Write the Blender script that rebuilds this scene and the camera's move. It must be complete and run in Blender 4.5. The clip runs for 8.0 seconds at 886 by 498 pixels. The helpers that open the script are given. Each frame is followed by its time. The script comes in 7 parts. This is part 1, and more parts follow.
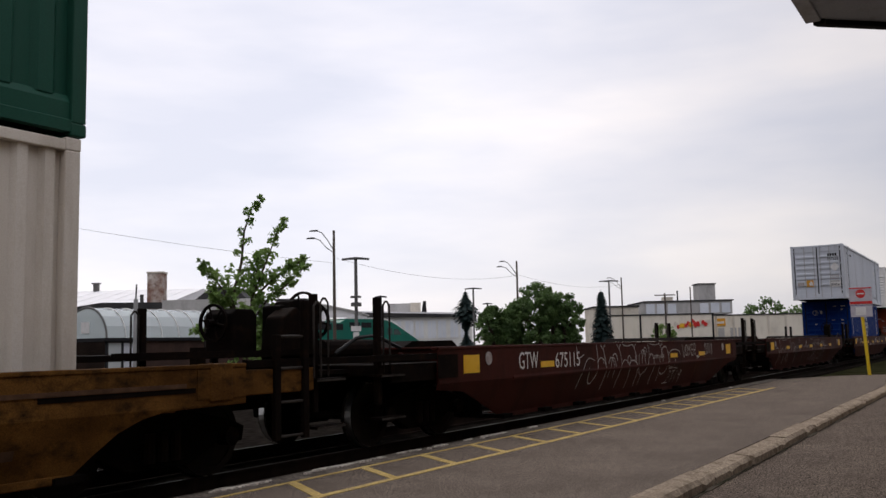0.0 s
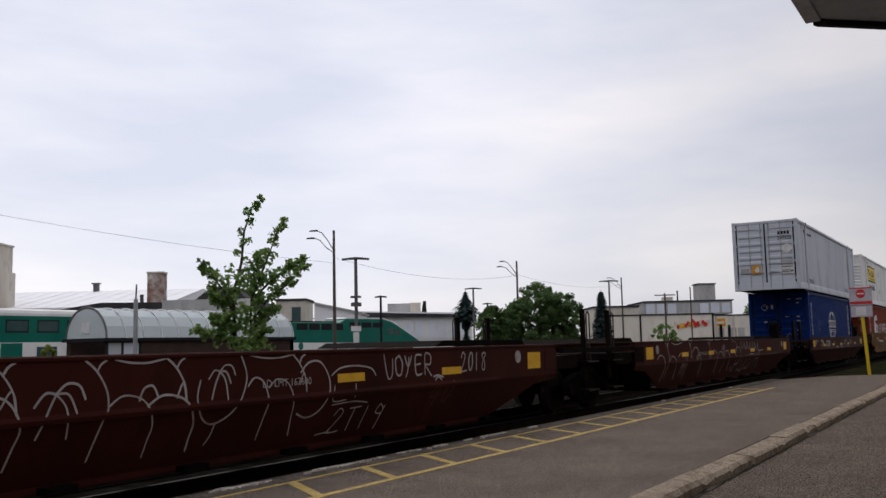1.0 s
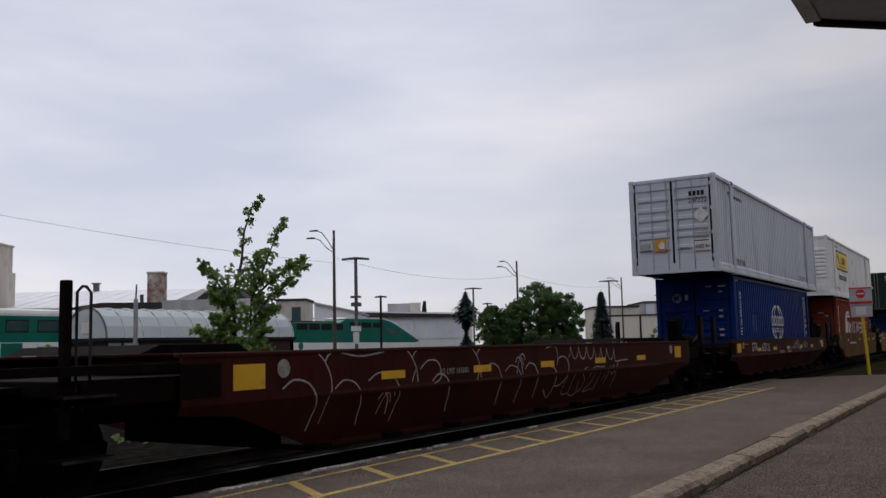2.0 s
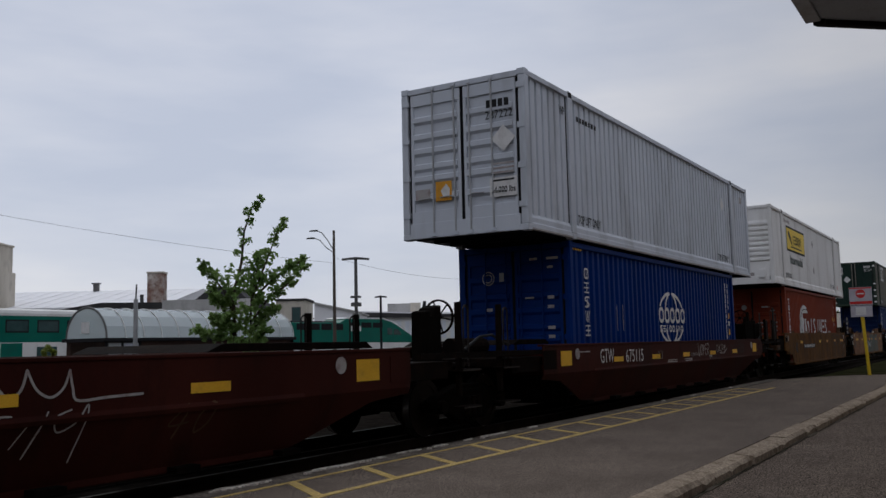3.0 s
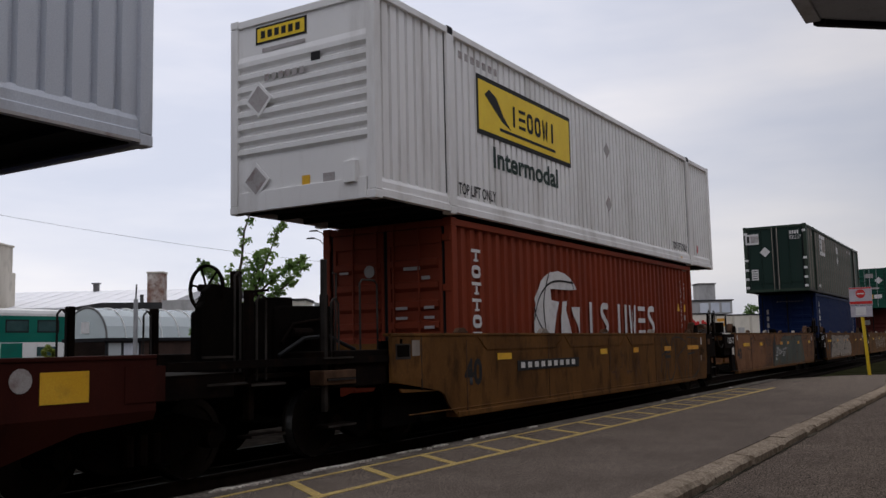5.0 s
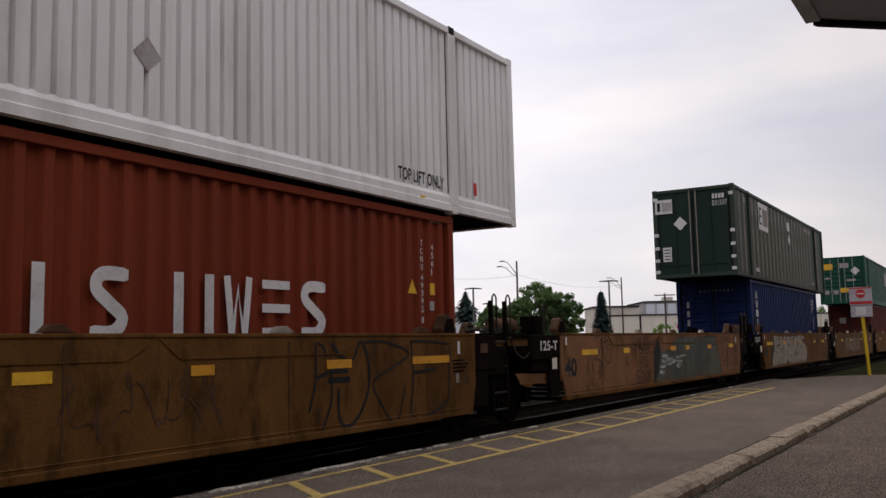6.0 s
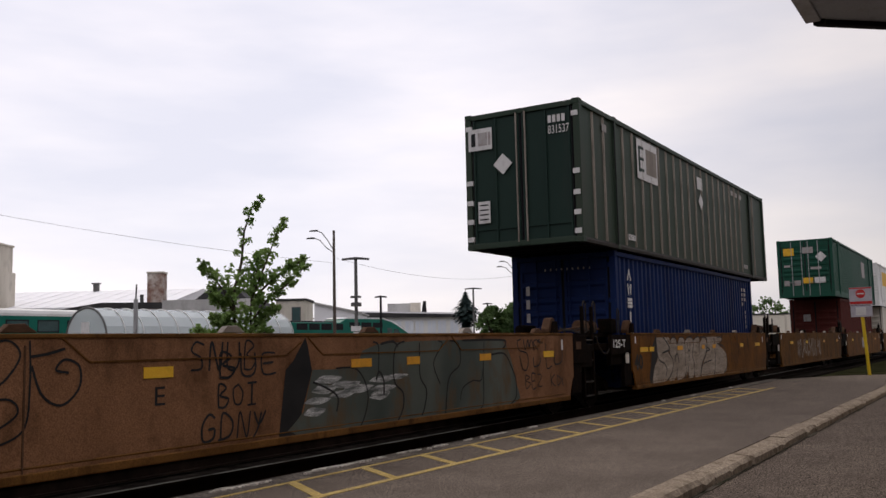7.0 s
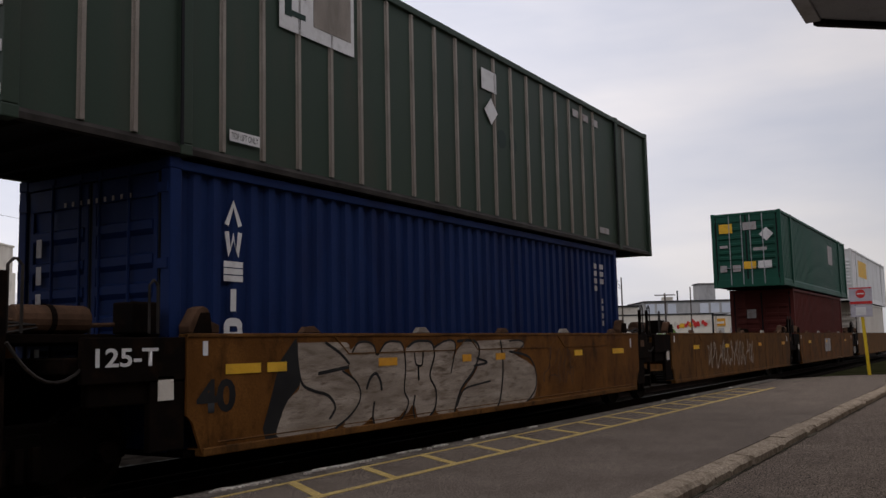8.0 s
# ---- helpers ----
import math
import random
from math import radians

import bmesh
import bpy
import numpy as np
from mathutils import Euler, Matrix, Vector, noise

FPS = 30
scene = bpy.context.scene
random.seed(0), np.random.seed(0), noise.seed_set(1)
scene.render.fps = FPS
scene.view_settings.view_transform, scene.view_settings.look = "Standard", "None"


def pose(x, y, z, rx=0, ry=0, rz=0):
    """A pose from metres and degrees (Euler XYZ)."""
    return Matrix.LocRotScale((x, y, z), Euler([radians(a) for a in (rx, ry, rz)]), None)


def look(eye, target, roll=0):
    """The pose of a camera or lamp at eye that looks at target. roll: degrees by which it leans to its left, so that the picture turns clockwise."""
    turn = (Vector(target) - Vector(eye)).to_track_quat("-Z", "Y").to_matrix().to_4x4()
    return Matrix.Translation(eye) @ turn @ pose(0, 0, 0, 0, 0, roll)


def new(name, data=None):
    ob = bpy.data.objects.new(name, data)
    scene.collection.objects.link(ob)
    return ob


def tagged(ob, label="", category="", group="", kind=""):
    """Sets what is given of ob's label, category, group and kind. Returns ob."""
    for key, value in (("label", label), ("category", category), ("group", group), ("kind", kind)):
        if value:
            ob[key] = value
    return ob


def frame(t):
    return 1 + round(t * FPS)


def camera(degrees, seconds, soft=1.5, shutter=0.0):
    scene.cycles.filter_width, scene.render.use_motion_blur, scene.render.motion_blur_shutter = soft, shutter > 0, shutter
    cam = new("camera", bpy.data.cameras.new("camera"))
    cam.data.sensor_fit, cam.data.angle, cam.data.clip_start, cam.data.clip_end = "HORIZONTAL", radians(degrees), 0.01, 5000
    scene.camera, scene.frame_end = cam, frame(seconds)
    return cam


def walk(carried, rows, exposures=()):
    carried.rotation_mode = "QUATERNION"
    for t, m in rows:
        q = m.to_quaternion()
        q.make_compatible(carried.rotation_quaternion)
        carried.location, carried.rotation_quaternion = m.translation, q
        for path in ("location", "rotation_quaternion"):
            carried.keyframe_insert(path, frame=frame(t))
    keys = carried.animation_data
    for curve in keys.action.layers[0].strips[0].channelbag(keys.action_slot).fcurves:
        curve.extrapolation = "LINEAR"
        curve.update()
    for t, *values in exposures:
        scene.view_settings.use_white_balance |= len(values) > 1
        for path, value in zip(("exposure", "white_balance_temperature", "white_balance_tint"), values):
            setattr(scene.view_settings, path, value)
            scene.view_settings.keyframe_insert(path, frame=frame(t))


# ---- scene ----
EXPOSURES = [(0.0, 0.08, 6800, 12), (1.0, -0.05, 6600, 11), (1.7, -0.25, 6500, 11), (2.8, -0.48, 6300, 9), (3.5, -0.55, 6200, 8), (4.2, -0.47, 6250, 9), (5.0, -0.14, 6500, 11), (6.3, 0.1, 6950, 14), (7.2, 0.05, 6900, 14), (8.0, -0.12, 6700, 12)]
# Place: x runs along the rails, y across them away from the platform's users, z = 0 is the top of the rails.

# ---- camera ----
cam = camera(51.95, 8.0, 1.5)
EYE = Vector((0.0, 0.0, 1.33))
AHEAD = Vector((math.cos(radians(31.43)) * math.cos(radians(6.03)), math.sin(radians(31.43)) * math.cos(radians(6.03)), math.sin(radians(6.03))))
STAND = look(EYE, EYE + AHEAD, -1.28)
walk(cam, [(0.0, STAND), (8.0, STAND)], exposures=EXPOSURES)

# ---- overcast daylight ----
world = bpy.data.worlds.new("overcast_sky")
world.use_nodes = True
scene.world = world
wn, wl = world.node_tree.nodes, world.node_tree.links
wn.clear()
w_out = wn.new("ShaderNodeOutputWorld")
w_sky = wn.new("ShaderNodeTexSky")
w_sky.sky_type, w_sky.sun_disc = "NISHITA", False
w_sky.sun_elevation, w_sky.sun_rotation = radians(43), radians(36.6)
w_bg = wn.new("ShaderNodeBackground")
w_bg.inputs["Strength"].default_value = 0.09
wl.new(w_sky.outputs[0], w_bg.inputs["Color"])
w_geo = wn.new("ShaderNodeTexCoord")
w_map = wn.new("ShaderNodeMapping")
w_map.inputs["Scale"].default_value = (1.0, 1.0, 4.2)
w_noise = wn.new("ShaderNodeTexNoise")
w_noise.inputs["Scale"].default_value = 2.1
w_noise.inputs["Detail"].default_value = 5.0
w_noise.inputs["Roughness"].default_value = 0.5
# cloud lit through from the hidden sun: brighter round it, darker on the far side
w_dot = wn.new("ShaderNodeVectorMath")
w_dot.operation = "DOT_PRODUCT"
w_dot.inputs[1].default_value = Vector((0.52, 0.70, 0.38)).normalized()
w_half = wn.new("ShaderNodeMath")
w_half.operation = "MULTIPLY_ADD"
w_half.inputs[1].default_value, w_half.inputs[2].default_value = 0.5, 0.5
w_glow = wn.new("ShaderNodeValToRGB")
w_glow.color_ramp.interpolation = "B_SPLINE"
for at, v in ((0.0, 0.56), (0.5, 0.56), (0.8, 0.6), (0.9, 0.78), (1.0, 1.16)):
    e = w_glow.color_ramp.elements[0 if at == 0.0 else 1] if at in (0.0, 1.0) else w_glow.color_ramp.elements.new(at)
    if at == 1.0:
        e = w_glow.color_ramp.elements[-1]
    e.position, e.color = at, (v, v, v, 1)
w_patch = wn.new("ShaderNodeMapRange")
w_patch.inputs["From Min"].default_value, w_patch.inputs["From Max"].default_value = 0.3, 0.7
w_patch.inputs["To Min"].default_value, w_patch.inputs["To Max"].default_value = 0.84, 1.14
w_light = wn.new("ShaderNodeMath")
w_light.operation = "MULTIPLY"
w_ramp = wn.new("ShaderNodeValToRGB")
w_ramp.color_ramp.elements[0].position, w_ramp.color_ramp.elements[0].color = 0.3, (0.90, 0.95, 1.12, 1)
w_ramp.color_ramp.elements[1].position, w_ramp.color_ramp.elements[1].color = 0.66, (1.0, 0.975, 1.01, 1)
w_cloud = wn.new("ShaderNodeBackground")
wl.new(w_geo.outputs["Generated"], w_map.inputs["Vector"])
wl.new(w_geo.outputs["Generated"], w_dot.inputs[0])
wl.new(w_map.outputs[0], w_noise.inputs["Vector"])
wl.new(w_noise.outputs["Fac"], w_ramp.inputs["Fac"])
wl.new(w_noise.outputs["Fac"], w_patch.inputs["Value"])
wl.new(w_dot.outputs["Value"], w_half.inputs[0])
wl.new(w_half.outputs[0], w_glow.inputs["Fac"])
wl.new(w_glow.outputs[0], w_light.inputs[0])
wl.new(w_patch.outputs[0], w_light.inputs[1])
# away from the hidden sun the overcast is brightest overhead and dull towards the horizon
w_axis = wn.new("ShaderNodeSeparateXYZ")
w_dome = wn.new("ShaderNodeMapRange")
w_dome.inputs["To Min"].default_value, w_dome.inputs["To Max"].default_value = 0.26, 2.9
w_near = wn.new("ShaderNodeMapRange")
w_near.inputs["From Min"].default_value, w_near.inputs["From Max"].default_value = 0.5, 0.86
w_even = wn.new("ShaderNodeMix")
w_even.inputs["B"].default_value = 1.0
w_full = wn.new("ShaderNodeMath")
w_full.operation = "MULTIPLY"
wl.new(w_geo.outputs["Generated"], w_axis.inputs[0])
wl.new(w_axis.outputs["Z"], w_dome.inputs["Value"])
wl.new(w_half.outputs[0], w_near.inputs["Value"])
wl.new(w_near.outputs[0], w_even.inputs["Factor"])
wl.new(w_dome.outputs[0], w_even.inputs["A"])
wl.new(w_light.outputs[0], w_full.inputs[0])
wl.new(w_even.outputs[0], w_full.inputs[1])
wl.new(w_full.outputs[0], w_cloud.inputs["Strength"])
wl.new(w_ramp.outputs["Color"], w_cloud.inputs["Color"])
w_mix = wn.new("ShaderNodeMixShader")
w_mix.inputs["Fac"].default_value = 0.88
wl.new(w_bg.outputs[0], w_mix.inputs[1])
wl.new(w_cloud.outputs[0], w_mix.inputs[2])
wl.new(w_mix.outputs[0], w_out.inputs["Surface"])
sun = new("sun", bpy.data.lights.new("sun", "SUN"))
sun.data.energy, sun.data.angle, sun.data.color = 0.5, radians(25), (1.0, 0.96, 0.9)
sun.matrix_world = look((52, 70, 80), (0, 0, 0))


# ---- materials ----
def surface(name, base, other, scale=3.0, rough=0.6, bump=0.15, metal=0.0, grime=None, amount=0.5, streak=1.0, fine=90.0, gloss=0.14, speck=0.12, grain=0.2):
    """A surface whose colour wanders between two tones, with grime in patches (streak < 1 draws them down) and a fine relief."""
    m = bpy.data.materials.new(name)
    m.use_nodes = True
    n, l = m.node_tree.nodes, m.node_tree.links
    b = n["Principled BSDF"]
    co = n.new("ShaderNodeTexCoord")
    mp = n.new("ShaderNodeMapping")
    mp.inputs["Scale"].default_value = (1, 1, streak)
    l.new(co.outputs["Object"], mp.inputs["Vector"])
    big = n.new("ShaderNodeTexNoise")
    big.inputs["Scale"].default_value, big.inputs["Detail"].default_value = scale, 5
    l.new(mp.outputs[0], big.inputs["Vector"])
    small = n.new("ShaderNodeTexNoise")
    small.inputs["Scale"].default_value, small.inputs["Detail"].default_value = fine, 3
    l.new(co.outputs["Object"], small.inputs["Vector"])
    ramp = n.new("ShaderNodeValToRGB")
    ramp.color_ramp.elements[0].position, ramp.color_ramp.elements[0].color = 0.33, (*base, 1)
    ramp.color_ramp.elements[1].position, ramp.color_ramp.elements[1].color = 0.7, (*other, 1)
    l.new(big.outputs["Fac"], ramp.inputs["Fac"])
    mix = n.new("ShaderNodeMix")
    mix.data_type, mix.blend_type = "RGBA", "OVERLAY"
    mix.inputs["Factor"].default_value = speck
    l.new(ramp.outputs["Color"], mix.inputs["A"])
    crisp = n.new("ShaderNodeMapRange")
    crisp.inputs["From Min"].default_value, crisp.inputs["From Max"].default_value = 0.5 - grain, 0.5 + grain
    l.new(small.outputs["Fac"], crisp.inputs["Value"])
    l.new(crisp.outputs[0], mix.inputs["B"])
    colour = mix.outputs["Result"]
    if grime:
        dirt = n.new("ShaderNodeTexNoise")
        dirt.inputs["Scale"].default_value, dirt.inputs["Detail"].default_value = scale * 2.7, 7
        dirt.inputs["Roughness"].default_value = 0.65
        l.new(mp.outputs[0], dirt.inputs["Vector"])
        cut = n.new("ShaderNodeMapRange")
        cut.inputs["From Min"].default_value, cut.inputs["From Max"].default_value = 0.5, 0.72
        cut.inputs["To Max"].default_value = amount
        l.new(dirt.outputs["Fac"], cut.inputs["Value"])
        over = n.new("ShaderNodeMix")
        over.data_type = "RGBA"
        l.new(cut.outputs[0], over.inputs["Factor"])
        l.new(colour, over.inputs["A"])
        over.inputs["B"].default_value = (*grime, 1)
        colour = over.outputs["Result"]
    l.new(colour, b.inputs["Base Color"])
    b.inputs["Metallic"].default_value = metal
    b.inputs["Specular IOR Level"].default_value = gloss
    rr = n.new("ShaderNodeMapRange")
    rr.inputs["To Min"].default_value, rr.inputs["To Max"].default_value = max(0.05, rough - 0.12), min(1, rough + 0.12)
    l.new(big.outputs["Fac"], rr.inputs["Value"])
    l.new(rr.outputs[0], b.inputs["Roughness"])
    if bump:
        bp = n.new("ShaderNodeBump")
        bp.inputs["Strength"].default_value, bp.inputs["Distance"].default_value = bump, 0.01
        l.new(small.outputs["Fac"], bp.inputs["Height"])
        l.new(bp.outputs[0], b.inputs["Normal"])
    return m


def glass(name, tint, rough=0.05, see=0.6):
    """Thin glazing: part of the light goes straight through, the rest mirrors the sky."""
    m = bpy.data.materials.new(name)
    m.use_nodes = True
    n, l = m.node_tree.nodes, m.node_tree.links
    b = n["Principled BSDF"]
    b.inputs["Base Color"].default_value = (*tint, 1)
    b.inputs["Roughness"].default_value = rough
    clear = n.new("ShaderNodeBsdfTransparent")
    clear.inputs["Color"].default_value = (0.9, 0.95, 0.95, 1)
    mx = n.new("ShaderNodeMixShader")
    mx.inputs["Fac"].default_value = see
    l.new(b.outputs[0], mx.inputs[1])
    l.new(clear.outputs[0], mx.inputs[2])
    l.new(mx.outputs[0], n["Material Output"].inputs["Surface"])
    return m


M = {
    "asphalt": surface("asphalt", (0.124, 0.1, 0.081), (0.165, 0.133, 0.108), 0.9, 0.9, 0.18, grime=(0.085, 0.07, 0.058), amount=0.5, fine=80, speck=0.85, gloss=0.02, grain=0.1),
    "asphalt_old": surface("asphalt_old", (0.106, 0.083, 0.066), (0.144, 0.114, 0.09), 1.1, 0.92, 0.2, grime=(0.068, 0.054, 0.045), amount=0.5, fine=72, speck=0.9, gloss=0.02, grain=0.09),
    "concrete": surface("concrete", (0.235, 0.185, 0.137), (0.34, 0.275, 0.205), 2.2, 0.9, 0.6, grime=(0.1224, 0.08964, 0.06156), amount=0.9, fine=40, speck=0.35, gloss=0.02),
    "concrete_edge": surface("concrete_edge", (0.065, 0.054, 0.045), (0.17, 0.145, 0.122), 3.4, 0.92, 0.7, grime=(0.04, 0.032, 0.026), amount=0.95, fine=30, speck=0.6),
    "concrete_chip": surface("concrete_chip", (0.42, 0.38, 0.33), (0.58, 0.53, 0.47), 6, 0.9, 0.6, grime=(0.2, 0.17, 0.14), amount=0.8, fine=30, speck=0.6),
    "yellow_line": surface("yellow_line", (0.42, 0.295, 0.09), (0.56, 0.41, 0.15), 3.0, 0.85, 0.4, grime=(0.229, 0.1741, 0.121), amount=0.9, fine=50, speck=0.6),
    # near black: the shade under the train is put into the stone's colour
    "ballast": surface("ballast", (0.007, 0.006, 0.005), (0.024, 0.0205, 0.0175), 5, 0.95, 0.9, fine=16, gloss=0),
    "dirt": surface("dirt", (0.0528, 0.044, 0.0352), (0.1056, 0.088, 0.0704), 0.6, 0.95, 0.6, grime=(0.0308, 0.044, 0.0176), amount=0.8, fine=20, gloss=0),
    "grass": surface("grass", (0.014, 0.017, 0.007), (0.04, 0.038, 0.018), 1.0, 0.95, 0.6, grime=(0.045, 0.035, 0.022), amount=0.8, fine=30, gloss=0),
    # both rail colours are darkened to hold the shade below the cars
    "shaded_rail_steel": surface("shaded_rail_steel", (0.012, 0.008, 0.006), (0.026, 0.017, 0.013), 4, 0.8, 0.2, 0.1, gloss=0.04),
    "shaded_rail_top": surface("shaded_rail_top", (0.026, 0.023, 0.02), (0.05, 0.045, 0.041), 6, 0.6, 0.05, 0.3),
    "tie": surface("tie", (0.0245, 0.0196, 0.0154), (0.049, 0.0385, 0.0315), 3, 0.95, 0.6, gloss=0),
    "car_red": surface("car_red", (0.034, 0.0076, 0.0054), (0.055, 0.0132, 0.0092), 0.7, 0.62, 0.2, grime=(0.01862, 0.0068, 0.0048), amount=0.8, streak=0.35, gloss=0.06),
    "car_ochre": surface("car_ochre", (0.085, 0.033, 0.0075), (0.185, 0.078, 0.019), 1.3, 0.65, 0.2, grime=(0.028, 0.0125, 0.005), amount=0.95, streak=0.55, gloss=0.06, speck=0.25),
    "car_tan": surface("car_tan", (0.15, 0.072, 0.036), (0.25, 0.125, 0.066), 0.8, 0.65, 0.2, grime=(0.065, 0.03, 0.014), amount=0.95, streak=0.6, gloss=0.06, speck=0.35),
    "canopy_grey": surface("canopy_grey", (0.5, 0.55, 0.62), (0.58, 0.63, 0.7), 1.5, 0.7, 0.1, grime=(0.2, 0.2, 0.21), amount=0.5, streak=0.4),
    "fascia_grey": surface("fascia_grey", (0.62, 0.66, 0.72), (0.7, 0.74, 0.8), 1.5, 0.55, 0.05, grime=(0.3, 0.3, 0.31), amount=0.5, streak=0.4),
    "smeared_white": surface("smeared_white", (0.09, 0.1, 0.095), (0.55, 0.55, 0.54), 4.0, 0.6, 0.0, grime=(0.04, 0.05, 0.045), amount=1.0, streak=6.0, speck=0.6),
    "car_yellow": surface("car_yellow", (0.06, 0.026, 0.0065), (0.15, 0.07, 0.018), 1.6, 0.7, 0.2, grime=(0.016, 0.009, 0.0045), amount=0.95, streak=1.6, gloss=0.04, speck=0.3),
    "car_brown": surface("car_brown", (0.075, 0.033, 0.0095), (0.17, 0.079, 0.023), 1.2, 0.68, 0.2, grime=(0.026, 0.0135, 0.006), amount=0.95, streak=0.45, gloss=0.06, speck=0.25),
    # grimy steels, taken to near black so their colours carry the shade below and between cars
    "shaded_under_steel": surface("shaded_under_steel", (0.0024, 0.002, 0.0018), (0.006, 0.0046, 0.0038), 3, 0.85, 0.3, 0.0, grime=(0.01, 0.006, 0.0035), amount=0.4, gloss=0.02),
    "shaded_end_steel": surface("shaded_end_steel", (0.0036, 0.0026, 0.0022), (0.009, 0.0056, 0.0042), 2, 0.8, 0.2, 0.0, grime=(0.022, 0.011, 0.006), amount=0.6, gloss=0.03),
    "rust": surface("rust", (0.05, 0.026, 0.014), (0.115, 0.062, 0.036), 4, 0.85, 0.3, grime=(0.05, 0.025, 0.015), amount=0.7),
    # rust-brown darkened the same way, with the shade at the wheels in it
    "shaded_wheel_steel": surface("shaded_wheel_steel", (0.012, 0.009, 0.007), (0.025, 0.017, 0.013), 4, 0.7, 0.1, 0.1, gloss=0.1),
    "tread": surface("tread", (0.6, 0.59, 0.57), (0.75, 0.74, 0.72), 6, 0.35, 0.0, 1.0),
    "grey_paint": surface("grey_paint", (0.52, 0.55, 0.605), (0.585, 0.615, 0.67), 0.5, 0.5, 0.06, grime=(0.3, 0.305, 0.32), amount=0.6, streak=0.25),
    "white_paint": surface("white_paint", (0.76, 0.75, 0.735), (0.82, 0.81, 0.795), 0.5, 0.5, 0.06, grime=(0.4, 0.37, 0.33), amount=0.5, streak=0.2),
    "cream_paint": surface("cream_paint", (0.62, 0.57, 0.5), (0.7, 0.65, 0.58), 0.6, 0.55, 0.06, grime=(0.33, 0.27, 0.2), amount=0.5, streak=0.2),
    "blue_paint": surface("blue_paint", (0.0016, 0.02112, 0.1333), (0.0032, 0.02904, 0.1634), 0.5, 0.45, 0.05, grime=(0.0048, 0.02376, 0.1032), amount=0.5, streak=0.25, gloss=0.06),
    "navy_paint": surface("navy_paint", (0.0085, 0.02, 0.078), (0.013, 0.029, 0.1), 0.5, 0.5, 0.05, grime=(0.0098, 0.0112, 0.036), amount=0.6, streak=0.25, gloss=0.06),
    "rust_red_paint": surface("rust_red_paint", (0.18, 0.03276, 0.01584), (0.225, 0.04524, 0.0216), 0.5, 0.55, 0.05, grime=(0.135, 0.039, 0.0252), amount=0.5, streak=0.25, gloss=0.06),
    "maroon_paint": surface("maroon_paint", (0.09, 0.0225, 0.018), (0.117, 0.0315, 0.027), 0.5, 0.6, 0.05, grime=(0.045, 0.018, 0.0135), amount=0.6, streak=0.25, gloss=0.06),
    "green_paint": surface("green_paint", (0.026, 0.044, 0.031), (0.038, 0.058, 0.042), 0.5, 0.5, 0.06, grime=(0.05508, 0.05508, 0.04131), amount=0.6, streak=0.25),
    "green_bright": surface("green_bright", (0.0096, 0.06375, 0.0429), (0.016, 0.0825, 0.0546), 0.5, 0.5, 0.05, grime=(0.024, 0.0525, 0.039), amount=0.5, streak=0.25),
    "green_door": surface("green_door", (0.0108, 0.027, 0.0216), (0.018, 0.0378, 0.0297), 0.5, 0.5, 0.05, grime=(0.027, 0.036, 0.0315), amount=0.5, streak=0.25),
    "batten": surface("batten", (0.2, 0.172, 0.145), (0.34, 0.3, 0.26), 2.0, 0.6, 0.08, grime=(0.108, 0.0945, 0.07425), amount=0.6, streak=0.3),
    "dark_gap": surface("dark_gap", (0.012, 0.012, 0.014), (0.02, 0.02, 0.022), 2, 0.8, 0.1),
    "worn_edge": surface("worn_edge", (0.018, 0.015, 0.013), (0.055, 0.048, 0.043), 3, 0.6, 0.05, 0.2, gloss=0.08),
    "galvanised": surface("galvanised", (0.33, 0.335, 0.34), (0.42, 0.42, 0.43), 3, 0.45, 0.05, 0.6),
    "white_mark": surface("white_mark", (0.62, 0.61, 0.6), (0.72, 0.71, 0.7), 2, 0.6, 0.0, grime=(0.35, 0.32, 0.3), amount=0.5),
    "dull_mark": surface("dull_mark", (0.33, 0.31, 0.3), (0.45, 0.42, 0.41), 2, 0.7, 0.0, grime=(0.16, 0.08, 0.07), amount=0.7),
    "black_mark": surface("black_mark", (0.012, 0.012, 0.013), (0.025, 0.025, 0.025), 2, 0.6, 0.0),
    "yellow_mark": surface("yellow_mark", (0.72, 0.40, 0.03), (0.8, 0.47, 0.05), 2, 0.5, 0.0, grime=(0.4, 0.22, 0.04), amount=0.5),
    "board_yellow": surface("board_yellow", (0.8, 0.55, 0.03), (0.86, 0.62, 0.05), 2, 0.45, 0.0, grime=(0.6, 0.4, 0.05), amount=0.3),
    "orange_mark": surface("orange_mark", (0.62, 0.29, 0.03), (0.7, 0.34, 0.04), 2, 0.5, 0.0, grime=(0.3, 0.15, 0.04), amount=0.5),
    "red_mark": surface("red_mark", (0.5, 0.03, 0.03), (0.58, 0.05, 0.045), 2, 0.5, 0.0),
    "silver_spray": surface("silver_spray", (0.235, 0.19, 0.15), (0.41, 0.345, 0.285), 1.6, 0.5, 0.0, grime=(0.12, 0.085, 0.058), amount=0.95, streak=5.0, speck=0.4),
    "teal_spray": surface("teal_spray", (0.04675, 0.0595, 0.0527), (0.102, 0.1148, 0.09775), 0.9, 0.6, 0.0, grime=(0.1105, 0.05525, 0.017), amount=0.85, streak=0.5),
}


